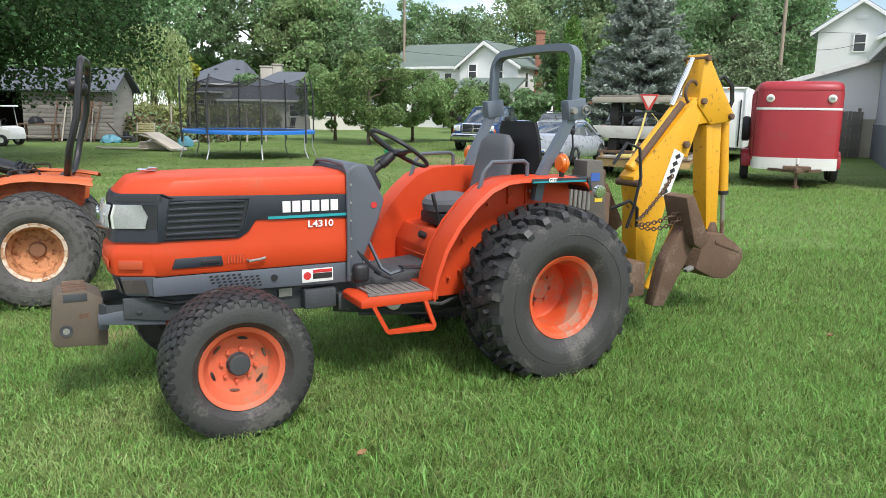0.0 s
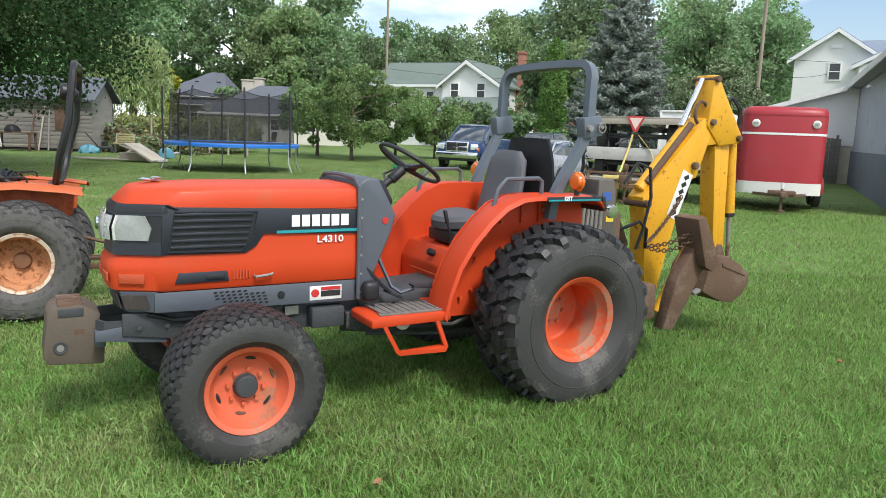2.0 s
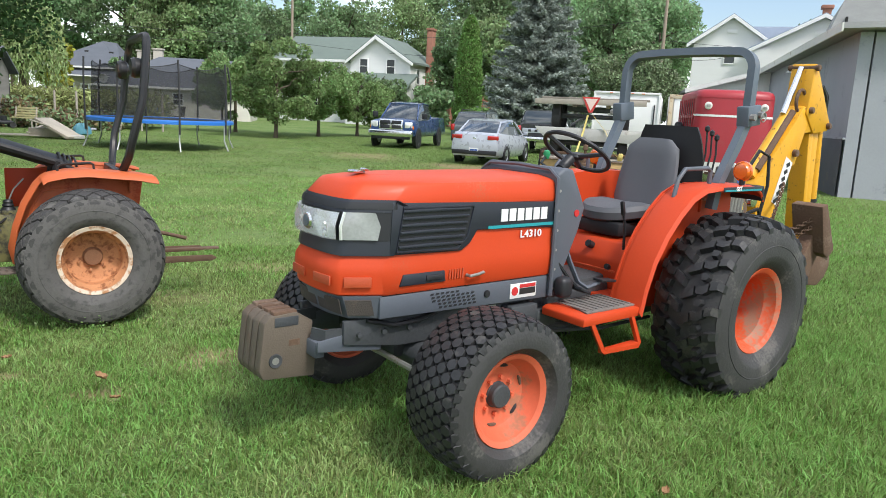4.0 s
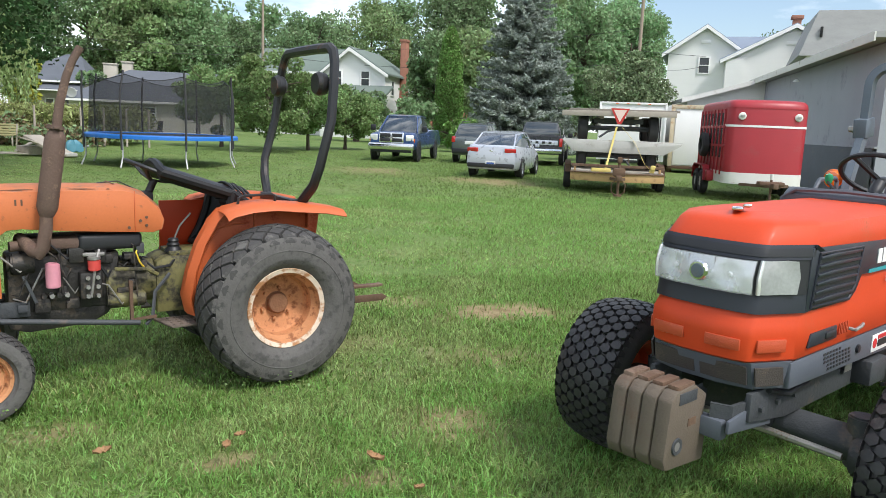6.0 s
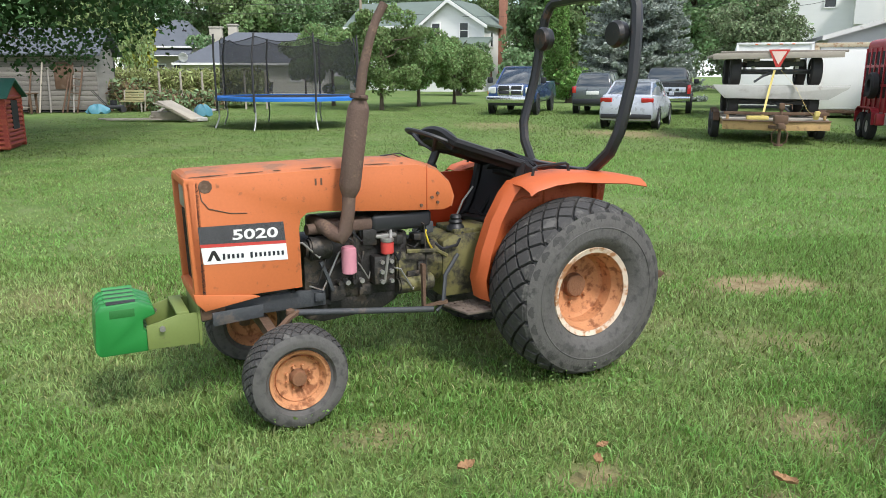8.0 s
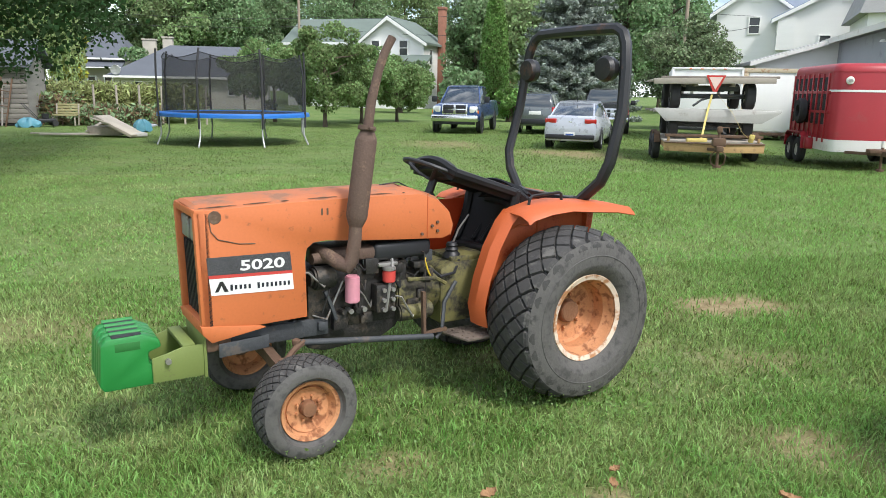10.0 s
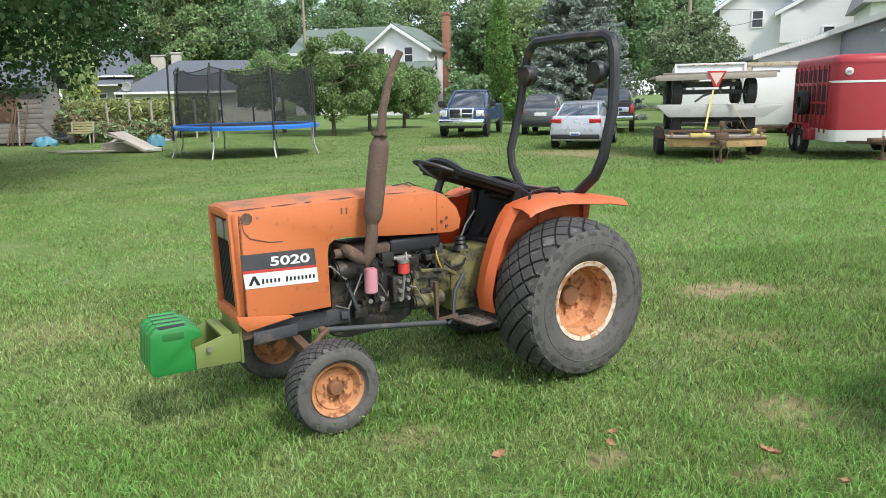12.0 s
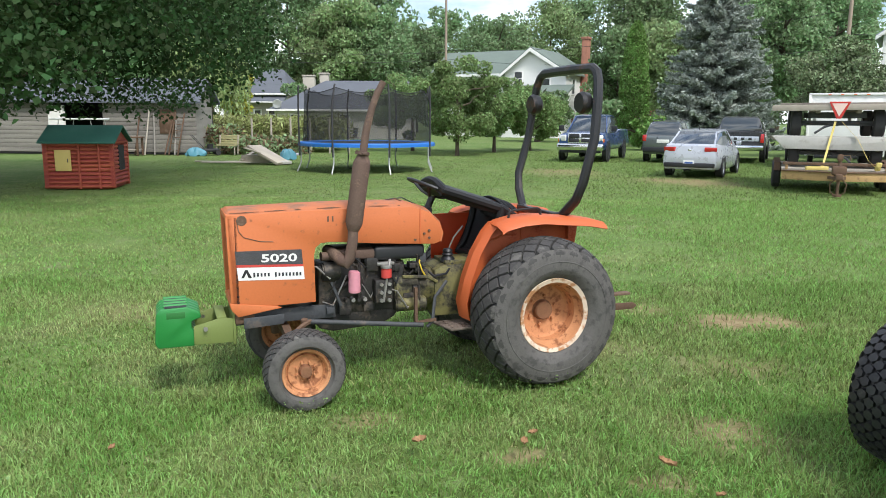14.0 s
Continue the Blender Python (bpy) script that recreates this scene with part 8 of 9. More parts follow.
for lvl, z, tz in ((0, 1.28, 0.94), (1, 2.1, 1.68)):
    wag = thing("hay_wagon", tq, ("weathered plank hay wagon loaded on the flatbed trailer", "weathered plank hay wagon stacked on another wagon")[lvl], "wagon", "stacked hay wagons")
    for i in range(13):
        part("plank", Kit().box((-0.62 - i * 0.27, 0.02 * math.sin(i * 3), z + 0.01 * math.sin(i * 5)), (0.255, 2.84 + 0.06 * math.sin(i * 2.7), 0.045), bevel=0.004), M_PLANK, wag)
    if lvl:
        part("deck_edge", Kit().box((-0.47, -0.03, z - 0.04), (0.07, 2.95, 0.14), (0.8, 0, 0), 0.008), M_PLANK, wag)
        part("deck_edge", Kit().box((-0.5, 0.1, z + 0.05), (0.09, 2.85, 0.06), (0.4, 0, 0), 0.008), M_OLDWOOD_X, wag)
    else:
        part("head_panel", Kit().prism([(-1.45, z + 0.06), (1.65, z + 0.05), (1.62, z), (1.2, z - 0.26), (-1.15, z - 0.24)], -0.47, -0.42, "x", bevel=0.008), M_GREYPLY, wag, "grey weathered sloping head panel")
        part("panel_lip", Kit().box((-0.5, 0.1, z + 0.07), (0.12, 3.1, 0.03), bevel=0.005), M_GREYPLY, wag)
    for y in (-0.45, 0.45):
        part("bed_beam", Kit().box((-2.2, y, z - 0.1), (3.3, 0.1, 0.15), bevel=0.006), M_OLDWOOD_X, wag)
    part("reach_pole", Kit().box((-2.0, 0.0, tz - 0.02), (2.6, 0.1, 0.1), bevel=0.008), M_FRAME, wag)
    part("drawbar", Kit().tube([(-0.7, 0.0, tz), (-0.35, 0.25, tz - 0.12), (-0.05, 0.3, tz - 0.2)] if lvl == 0 else [(-0.7, 0.0, tz), (-0.5, -0.3, tz - 0.1), (-0.48, -0.5, tz - 0.25)], 0.03, 6), M_FRAME, wag)
    for x in (-0.95, -3.2):
        part("axle", Kit().box((x, 0, tz), (0.12, 1.66, 0.12), bevel=0.01), M_FRAME, wag)
        part("bolster", Kit().box((x, 0, z - 0.22), (0.16, 1.3, 0.14), bevel=0.008), M_FRAME, wag)
        for sd in (1, -1):
            small_wheel(wag, x, sd * 0.92, tz, 0.345, 0.25, M_DIRTYWHITE)
            part("spring_hanger", Kit().box((x, sd * 0.5, z - 0.26), (0.06, 0.08, 0.28), bevel=0.006), M_DIRTYWHITE if lvl else M_FRAME, wag)
            part("tie_rod", Kit().cyl((x + 0.12, sd * 0.75, tz + 0.03), (x + 0.2, 0, tz - 0.02), 0.018, n=8), M_FRAME, wag)
    if lvl == 1:
        sgn = part("slow_vehicle_sign", Kit().prism([(-0.24, 0.2), (0.24, 0.2), (0.05, -0.21), (-0.05, -0.21)], -0.42, -0.41, "x"), M_RED_LENS, wag, "faded slow vehicle triangle")
        sgn.location = (0, 0, z - 0.1)
        part("sign_face", Kit().prism([(-0.17, 0.155), (0.17, 0.155), (0.0, -0.155)], -0.41, -0.404, "x"), mat("faded_pink_sign", (0.75, 0.55, 0.5), 0.6, var=0.06), sgn)
        part("strap", Kit().tube([(-0.44, -0.06, 1.72), (-0.38, -0.14, 1.3), (0.0, -0.27, 0.72), (0.12, -0.32, 0.58)], 0.004, 4, rx=0.035), M_STRAP, wag)
        part("strap", Kit().tube([(-0.44, 0.08, 1.72), (-0.38, 0.45, 1.3), (0.0, 0.68, 0.8), (0.12, 0.86, 0.62)], 0.004, 4, rx=0.035), M_STRAP, wag)

# white box trailer behind the wagons
boxt = thing("box_trailer", pose(10.0, 28.1, gz(0, 25) + 0.06, 0, 0, 243), "white enclosed box trailer behind the hay wagons", "trailer")
part("box", Kit().box((-3.35, 0, 1.55), (6.5, 2.5, 2.2), bevel=0.03), M_TRIM, boxt)
part("front_frame", Kit().box((-0.08, 0, 2.62), (0.06, 2.5, 0.08), bevel=0.01).box((-0.08, 1.22, 1.55), (0.06, 0.08, 2.2), bevel=0.01).box((-0.08, -1.22, 1.55), (0.06, 0.08, 2.2), bevel=0.01), M_TRIM, boxt)
part("corner_seal", Kit().box((-0.07, 1.05, 1.35), (0.04, 0.05, 1.7), bevel=0.008), M_BLACK, boxt)
part("chassis", Kit().box((-3.3, 0, 0.42), (6.4, 1.9, 0.1), bevel=0.01), M_BLACK, boxt)
for i in range(4):
    part("marker_lamp", Kit().box((-0.04, -0.6 + i * 0.4, 2.6), (0.02, 0.1, 0.03), bevel=0.004), M_AMBER, boxt)
for s in (1, -1):
    small_wheel(boxt, -3.9, s * 1.1, 0.36, 0.36)

# red horse trailer
ht = thing("horse_trailer", pose(8.15, 17.13, gz(0, 19) + 0.02, 0, 0, 249) @ Matrix.Scale(0.95, 4), "red horse trailer with rounded nose and white stripes", "trailer")
BW = 0.99


def nose_plan(z, inset=0.0, x1=-1.0):
    half = [(-4.5, BW - inset), (-2.0, BW - inset), (x1 - 0.35, BW - inset), (x1 - 0.13, BW - 0.03 - inset), (x1 - 0.03, BW - 0.16 - inset), (x1 + 0.06, 0.45), (x1 + 0.09, 0.0)]
    return [(x, y, z) for x, y in half] + [(x, -y, z) for x, y in half[-2::-1]]


part("body", Kit().loft([nose_plan(0.42), nose_plan(2.42), nose_plan(2.51, 0.01, -1.02), nose_plan(2.58, 0.05, -1.08), nose_plan(2.62, 0.14, -1.2)]), M_REDTRAILER, ht, smooth=50)
part("lower_band", Kit().loft([nose_plan(0.42, -0.006, -0.99), nose_plan(0.72, -0.006, -0.99)], caps=False), M_DIRTYWHITE, ht, "dirty white lower band", smooth=50)
part("stripe", Kit().loft([nose_plan(1.91, -0.006, -0.99), nose_plan(1.965, -0.006, -0.99)], caps=False), M_PAINTWHITE, ht, smooth=50)
part("roof_seam", Kit().loft([nose_plan(2.395, -0.008, -0.988), nose_plan(2.415, -0.008, -0.988)], caps=False), M_REDTRAILER, ht, smooth=50)
for s in (1, -1):
    part("vent", Kit().lathe([(0, 0.02), (0.07, 0.02), (0.09, 0.012), (0.1, 0.0)], (-0.958, s * 0.7, 2.19), "x", 24), M_DIRTYWHITE, ht, "round dull white vent")
    part("vent_grille", Kit().box((-0.93, s * 0.7, 2.19), (0.01, 0.11, 0.018)).box((-0.93, s * 0.7, 2.215), (0.01, 0.09, 0.012)).box((-0.93, s * 0.7, 2.165), (0.01, 0.09, 0.012)), M_STEEL, ht)
    part("fender", Kit().tube([(-2.55, s * 1.14, 0.4), (-2.6, s * 1.14, 0.72), (-2.8, s * 1.14, 0.82), (-3.95, s * 1.14, 0.82), (-4.12, s * 1.14, 0.72), (-4.17, s * 1.14, 0.4)], 0.02, 4, rx=0.13), M_REDTRAILER, ht)
    part("side_step", Kit().box((-2.35, s * 1.1, 0.55), (0.2, 0.2, 0.3), bevel=0.03), M_REDTRAILER, ht)
    for x in (-3.0, -3.72):
        small_wheel(ht, x, s * 1.12, 0.34, 0.34, 0.2, M_DIRTYWHITE)
    for i in range(7):
        part("slat_gap", Kit().box((-1.76 - i * 0.42, s * (BW + 0.002), 1.68), (0.27, 0.012, 1.2), bevel=0.003), M_DARK, ht)
    for z in (1.4, 1.9):
        part("side_rail", Kit().box((-2.9, s * (BW + 0.012), z), (3.1, 0.022, 0.07), bevel=0.005), M_REDTRAILER, ht)
    for i in range(8):
        part("side_post", Kit().box((-1.55 - i * 0.42, s * (BW + 0.02), 1.5), (0.07, 0.03, 1.75), bevel=0.006), M_REDTRAILER, ht)
sp = thing("spare", pose(-3.1, -1.16, 1.4), "", "")
sp.parent = ht
part("spare_tyre", Kit().lathe([(0.17, -0.1), (0.3, -0.1), (0.34, -0.06), (0.34, 0.06), (0.3, 0.1), (0.17, 0.1)], (0, 0, 0), "y", 28, closed=True), M_TYRE, sp)
part("tongue", Kit().tube([(-1.0, 0.6, 0.42), (-0.1, 0.06, 0.44)], 0.05, 4).tube([(-1.0, -0.6, 0.42), (-0.1, -0.06, 0.44)], 0.05, 4).box((-0.35, 0, 0.5), (0.3, 0.62, 0.1), bevel=0.02), M_RUST, ht)
part("coupler", Kit().box((0.0, 0, 0.46), (0.3, 0.14, 0.14), bevel=0.03), M_RUST, ht)
part("jack", Kit().cyl((-0.3, 0, 0.06), (-0.3, 0, 0.62), 0.032, n=10).cyl((-0.3, 0, 0.02), (-0.3, 0, 0.07), 0.09, n=12), M_RUST, ht)
part("jack_top", Kit().cyl((-0.3, 0, 0.6), (-0.3, 0, 0.75), 0.04, n=10, bevel=0.006), M_DIRTYWHITE, ht)

# ---- buildings by the trailers ----
gb = thing("garage_building", pose(0, 0, gz(0, 26)), "long grey building with corrugated steel skirt and overhanging roof", "building")
A_, B_ = Vector((18.7, 32.4, 0)), Vector((11.35, 17.6, 0))
dirw = (B_ - A_).normalized()
nrm = Vector((dirw.y, -dirw.x, 0))
if nrm.x > 0:
    nrm = -nrm
lw = (B_ - A_).length
ang = math.degrees(math.atan2(dirw.y, dirw.x))
W2 = Matrix.Translation(A_) @ pose(0, 0, 0, 0, 0, ang)


def in_wall(kit):
    bmesh.ops.transform(kit.bm, matrix=W2, verts=kit.bm.verts)
    return kit


sgn_y = 1 if (W2.to_3x3() @ Vector((0, 1, 0))).dot(nrm) < 0 else -1
part("wall", in_wall(Kit().prism([(0, -0.2), (lw, -0.2), (lw, 4.05), (0, 4.05)], min(0, sgn_y * 0.3), max(0, sgn_y * 0.3))), M_GREYWALL, gb)
part("end_wall", in_wall(Kit().box((lw - 0.15, sgn_y * 3.8, 1.85), (0.3, 6.9, 4.4))), M_GREYWALL, gb)
part("end_wall", in_wall(Kit().box((0.15, sgn_y * 3.8, 1.75), (0.3, 6.9, 4.1))), M_GREYWALL, gb)
k = Kit()
n = int(lw / 0.16)
k.loft([[(lw * i / n, -sgn_y * (0.03 + 0.05 * (i % 2)), z) for i in range(n + 1)] for z in (-0.1, 1.42)], caps=False, closed=False)
part("steel_skirt", in_wall(k), M_GREYTIN, gb, "grey corrugated steel skirt", smooth=0)
part("skirt_cap", in_wall(Kit().box((lw / 2, -sgn_y * 0.03, 1.44), (lw, 0.08, 0.05))), M_GREYWALL, gb)
part("roof", in_wall(Kit().prism([(-sgn_y * 0.5, 4.07), (-sgn_y * 0.5, 4.21), (sgn_y * 7.0, 4.5), (sgn_y * 7.0, 4.35)], -0.5, lw + 0.5, "x")), M_SHINGLE_GREY, gb)
part("fascia", in_wall(Kit().box((lw / 2, -sgn_y * 0.52, 4.1), (lw + 1.0, 0.04, 0.22))), M_DIRTYWHITE, gb)
part("rake_board", in_wall(Kit().box((-0.52, sgn_y * 3.2, 4.2), (0.04, 7.4, 0.2), (sgn_y * 2.2, 0, 0))), M_DIRTYWHITE, gb)
part("gooseneck_lamp", in_wall(Kit().lathe([(0, 0.05), (0.06, 0.03), (0.12, -0.05), (0.1, -0.05), (0, 0.02)], (8.0, -sgn_y * 0.3, 3.65), "z", 16)), M_TRIM, gb)

wg = thing("garage", pose(15.35, 33.4, gz(0, 36), 0, 0, -24), "white lean-to garage on a stone foundation", "building")
part("foundation", Kit().box((3.3, 2.95, 0.7), (6.5, 5.7, 1.9)), M_OLDWOOD_X, wg, "rough grey stone foundation")
part("wall", Kit().prism([(0.1, 1.6), (6.6, 1.6), (6.6, 5.0), (0.1, 3.1)], 0, 6), M_WHITE, wg)
part("roof", Kit().prism([(-0.2, 3.05), (-0.2, 3.2), (6.9, 5.3), (6.9, 5.15)], -0.4, 6.3), M_SHINGLE_GREY, wg)
part("rake_board", Kit().prism([(-0.2, 3.0), (-0.2, 3.2), (6.9, 5.3), (6.9, 5.1)], -0.47, -0.4), M_DIRTYWHITE, wg)

cn = thing("storage_container", pose(12.7, 29.9, gz(0, 33.5), 0, 0, -24), "white storage container with rusty tan frame", "container")
part("box", Kit().box((0.95, 1.05, 1.47), (1.86, 2.1, 2.5), bevel=0.01), M_DIRTYWHITE, cn)
part("door", Kit().box((1.0, -0.03, 1.45), (1.66, 0.05, 2.3), bevel=0.01), M_TRIM, cn, "plain white container door")
part("top_rail", Kit().box((0.95, -0.03, 2.68), (1.96, 0.14, 0.16), bevel=0.01), M_PALETAN, cn, "rusty cream top rail")
part("corner_post", Kit().box((0.05, -0.03, 1.45), (0.16, 0.12, 2.4), bevel=0.01), M_PALETAN, cn)
part("bottom_rail", Kit().box((0.95, -0.02, 0.2), (1.9, 0.1, 0.12), bevel=0.01), M_RUST, cn)
for x in (0.1, 1.75):
    part("foot", Kit().box((x, 0.3, 0.08), (0.2, 0.2, 0.2), bevel=0.01), M_RUST, cn)
    part("foot", Kit().box((x, 1.9, 0.08), (0.2, 0.2, 0.2), bevel=0.01), M_RUST, cn)

gh = thing("house", pose(32.4, 47.6, gz(0, 50), 0, 0, -33), "white house with tall light grey shingle roof", "house")
part("wall", Kit().box((7, 5.0, 3.7), (13, 9, 7.4)), M_WHITE, gh)
part("roof", Kit().loft([[(x0, y0, z), (x1, y0, z), (x1, y1, z), (x0, y1, z)] for x0, x1, y0, y1, z in ((-0.1, 14.0, 0.0, 10.1, 7.3), (0.95, 13, 0.6, 9.4, 10.4), (2.5, 11, 4.6, 5.6, 10.7))]), M_SHINGLE_GREY, gh, smooth=0)
part("roof_vent", Kit().box((1.2, 0.3, 8.9), (0.15, 0.4, 0.7), bevel=0.02), M_DARK, gh)

# board fence between shed and grey building
fen = thing("board_fence", pose(15.4, 31.6, gz(0, 33)), "weathered vertical board fence", "fence")
for i in range(15):
    part("board", Kit().box((i * 0.16, 0.01 * math.sin(i * 4), 0.95 + 0.02 * math.sin(i * 7)), (0.145, 0.025, 1.9), bevel=0.003), M_OLDWOOD, fen)
for z in (0.5, 1.5):
    part("rail", Kit().box((1.12, 0.05, z), (2.4, 0.05, 0.1), bevel=0.004), M_OLDWOOD, fen)
for x in (0.0, 2.2):
    part("post", Kit().box((x, 0.1, 1.0), (0.1, 0.1, 2.1), bevel=0.006), M_OLDWOOD, fen)

# ---- old shed and garden at the edge ----
sh = thing("shed", pose(0, 0, gz(0, 36)), "old weathered grey board shed with dark open bay", "shed")
SX0, SX1, SY, SH = -27.5, -15.6, 36.2, 2.4
nb = 12
for i in range(nb):
    z = 0.1 + i * SH / nb
    for x0, x1 in ((SX0, -22.35), (-19.9, SX1)):
        part("board", Kit().box(((x0 + x1) / 2, SY - 0.01 * math.sin(i * 5), z + 0.08), (x1 - x0, 0.03, SH / nb - 0.012), (0, 0, 0.1 * math.sin(i * 3)), 0.003), M_OLDWOOD, sh)
part("inner_wall", Kit().box(((SX0 + SX1) / 2, SY + 2.4, 1.2), (SX1 - SX0, 0.1, 2.4)), M_DARK, sh)
part("inner_floor", Kit().box(((SX0 + SX1) / 2, SY + 1.2, 0.02), (SX1 - SX0, 2.4, 0.04)), M_DARK, sh)
part("end_wall", Kit().prism([(SY, 0), (SY + 2.4, 0), (SY + 2.4, SH), (SY + 1.2, 3.35), (SY, SH)], SX1 - 0.06, SX1, "x"), M_OLDWOOD, sh)
part("end_wall", Kit().prism([(SY, 0), (SY + 2.4, 0), (SY + 2.4, SH), (SY + 1.2, 3.35), (SY, SH)], SX0, SX0 + 0.06, "x"), M_OLDWOOD, sh)
part("partition", Kit().box((-19.8, SY + 1.2, 1.2), (0.06, 2.4, 2.4)), M_DARK, sh)
for y0, y1 in ((SY - 0.35, SY + 1.2), (SY + 2.75, SY + 1.2)):
    part("roof", Kit().prism([(y0, SH - 0.08), (y0, SH), (y1, 3.5), (y1, 3.4)], SX0 - 0.3, SX1 + 0.3, "x"), M_SHINGLE, sh)
part("open_door", Kit().box((-21.98, SY - 0.1, 1.1), (0.76, 0.05, 2.2), (0, 0, 4), 0.006), M_DIRTYWHITE, sh, "open white plank door")
part("red_patch", Kit().box((-16.9, SY - 0.04, 1.5), (0.8, 0.02, 1.1), bevel=0.004), M_RUST, sh)

crng = random.Random(11)


def lean_pole(name, p, q, r, material, label, cat):
    t = thing(name, pose(*p), label, cat)
    part("pole", Kit().cyl((0, 0, 0), Vector(q) - Vector(p), r, n=8), material, t)
    return t


lad = thing("ladder", pose(-16.7, 35.5, gz(0, 36), -12, 8, 0), "old red wooden ladder leaning on the shed", "ladder")
for s in (0, 0.4):
    part("rail", Kit().box((s, 0, 1.0), (0.06, 0.05, 2.0), bevel=0.006), M_RUST, lad)
for i in range(6):
    part("rung", Kit().cyl((0, 0, 0.25 + i * 0.3), (0.4, 0, 0.25 + i * 0.3), 0.018, n=8), M_RUST, lad)
for i in range(5):
    x = -18.2 + i * 0.45
    lean_pole("lumber", (x, 35.4, gz(0, 36)), (x + crng.uniform(-0.4, 0.6), 36.1, gz(0, 36) + crng.uniform(1.5, 2.2)), 0.035, crng.choice((M_OLDWOOD_X, M_RUST, M_OLDWOOD)), "loose lumber leaning on the shed wall", "lumber")
tb = thing("work_table", pose(-19.3, 34.6, gz(0, 35)), "rusty brown work table in front of the shed", "table")
part("top", Kit().box((0.8, 0.3, 0.8), (1.7, 0.7, 0.06), bevel=0.008), M_RUST, tb)
for x in (0.05, 1.55):
    for y in (0.02, 0.58):
        part("leg", Kit().box((x, y, 0.39), (0.08, 0.08, 0.78), bevel=0.006), M_RUST, tb)
part("shelf", Kit().box((0.8, 0.3, 0.25), (1.5, 0.5, 0.04), bevel=0.006), M_OLDWOOD_X, tb)
cv = thing("covered_machine", pose(-18.6, 34.8, gz(0, 35) + 0.83), "dark machine covered with black sheet on the table", "machine")
part("cover", Kit().loft([[(0.35 * f * math.cos(a) * (1 + 0.15 * math.sin(3 * a)), 0.28 * f * math.sin(a), z) for a in np.linspace(0, 6.283, 17)[:-1]] for z, f in ((0, 1.0), (0.12, 0.95), (0.24, 0.7), (0.32, 0.35))]), M_BLACKVINYL, cv)
trp = thing("tarp", pose(-15.4, 35.2, gz(0, 35.4)), "crumpled teal tarp lying by the shed", "tarp")
part("sheet", Kit().loft([[(0.45 * f * math.cos(a) * (1 + 0.25 * math.sin(3 * a + z * 9)), 0.3 * f * math.sin(a), z + 0.06 * math.sin(5 * a)) for a in np.linspace(0, 6.283, 25)[:-1]] for z, f in ((0.0, 1.0), (0.14, 0.9), (0.26, 0.6), (0.32, 0.25))]), M_TARP, trp)
mw = thing("mower", pose(-14.9, 35.8, gz(0, 35.6), 0, 0, 30), "small black push mower by the shed", "mower")
part("deck", Kit().box((0, 0, 0.22), (0.7, 0.5, 0.16), bevel=0.05), M_BLACK, mw)
part("engine", Kit().cyl((0, 0, 0.3), (0, 0, 0.5), 0.14, n=14, bevel=0.02), M_BLACK, mw)
for x in (-0.3, 0.3):
    for s in (1, -1):
        part("wheel", Kit().cyl((x, s * 0.24, 0.12), (x, s * 0.3, 0.12), 0.12, n=16), M_TYRE, mw)
part("handle", Kit().tube([(-0.3, 0.2, 0.3), (-0.8, 0.2, 0.9), (-0.8, -0.2, 0.9), (-0.3, -0.2, 0.3)], 0.014, 6), M_BLACK, mw)
ch = thing("garden_bench", pose(-14.3, 36.1, gz(0, 35.6), 0, 0, -10), "old yellow-green slatted garden bench", "bench")
M_SLAT = mat("yellow_green_slat", (0.29, 0.27, 0.13), 0.6, var=0.1, bump=0.05)
for i in range(4):
    part("slat", Kit().box((0, 0.1 * i, 0.42 + 0.01 * i), (1.0, 0.085, 0.03), bevel=0.005), M_SLAT, ch)
    part("slat", Kit().box((0, 0.42 + 0.03 * i, 0.52 + 0.11 * i), (1.0, 0.03, 0.085), (-14, 0, 0), 0.005), M_SLAT, ch)
for s in (-0.45, 0.45):
    part("leg", Kit().box((s, 0.02, 0.2), (0.05, 0.05, 0.42), bevel=0.005).box((s, 0.4, 0.45), (0.05, 0.05, 0.9), (-8, 0, 0), 0.005), M_OLDWOOD_X, ch)
# scrap pile
pile = [(-10.75, 29.45, 0.34, 1.5, 0.8, 0.11, 24, -24, M_OLDWOOD_X, "grey_slab", "large pale grey slab tilted on a scrap pile"), (-11.2, 29.8, 0.17, 1.1, 0.7, 0.3, 0, -10, M_OLDWOOD_X, "crate", "low wooden crate under the scrap"),
        (-12.3, 29.5, 0.05, 1.9, 0.16, 0.05, 0, 4, M_PLANK, "board", "weathered board lying on the lawn"), (-12.2, 29.8, 0.06, 1.5, 0.14, 0.05, 0, 14, M_PLANK, "board", "weathered board lying on the lawn"),
        (-10.3, 29.9, 0.22, 1.3, 0.5, 0.06, -12, 30, M_GREYWALL, "grey_panel", "grey sheet panel on the scrap pile"), (-10.6, 29.6, 0.1, 1.2, 0.2, 0.07, 6, -24, M_RUST, "beam", "rusty beam in the scrap pile"),
        (-11.0, 29.2, 0.42, 1.3, 0.13, 0.05, 18, 40, M_PLANK, "board", "weathered board leaning across the scrap pile"), (-11.6, 29.9, 0.3, 0.9, 0.18, 0.05, -22, 60, M_OLDWOOD_X, "board", "weathered board leaning across the scrap pile"),
        (-12.9, 29.9, 0.05, 1.6, 0.12, 0.05, 0, -8, M_OLDWOOD_X, "board", "weathered board lying on the lawn"), (-10.2, 29.3, 0.07, 0.6, 0.4, 0.12, 0, 30, M_GREYPLY, "block", "broken pale block beside the scrap pile")]
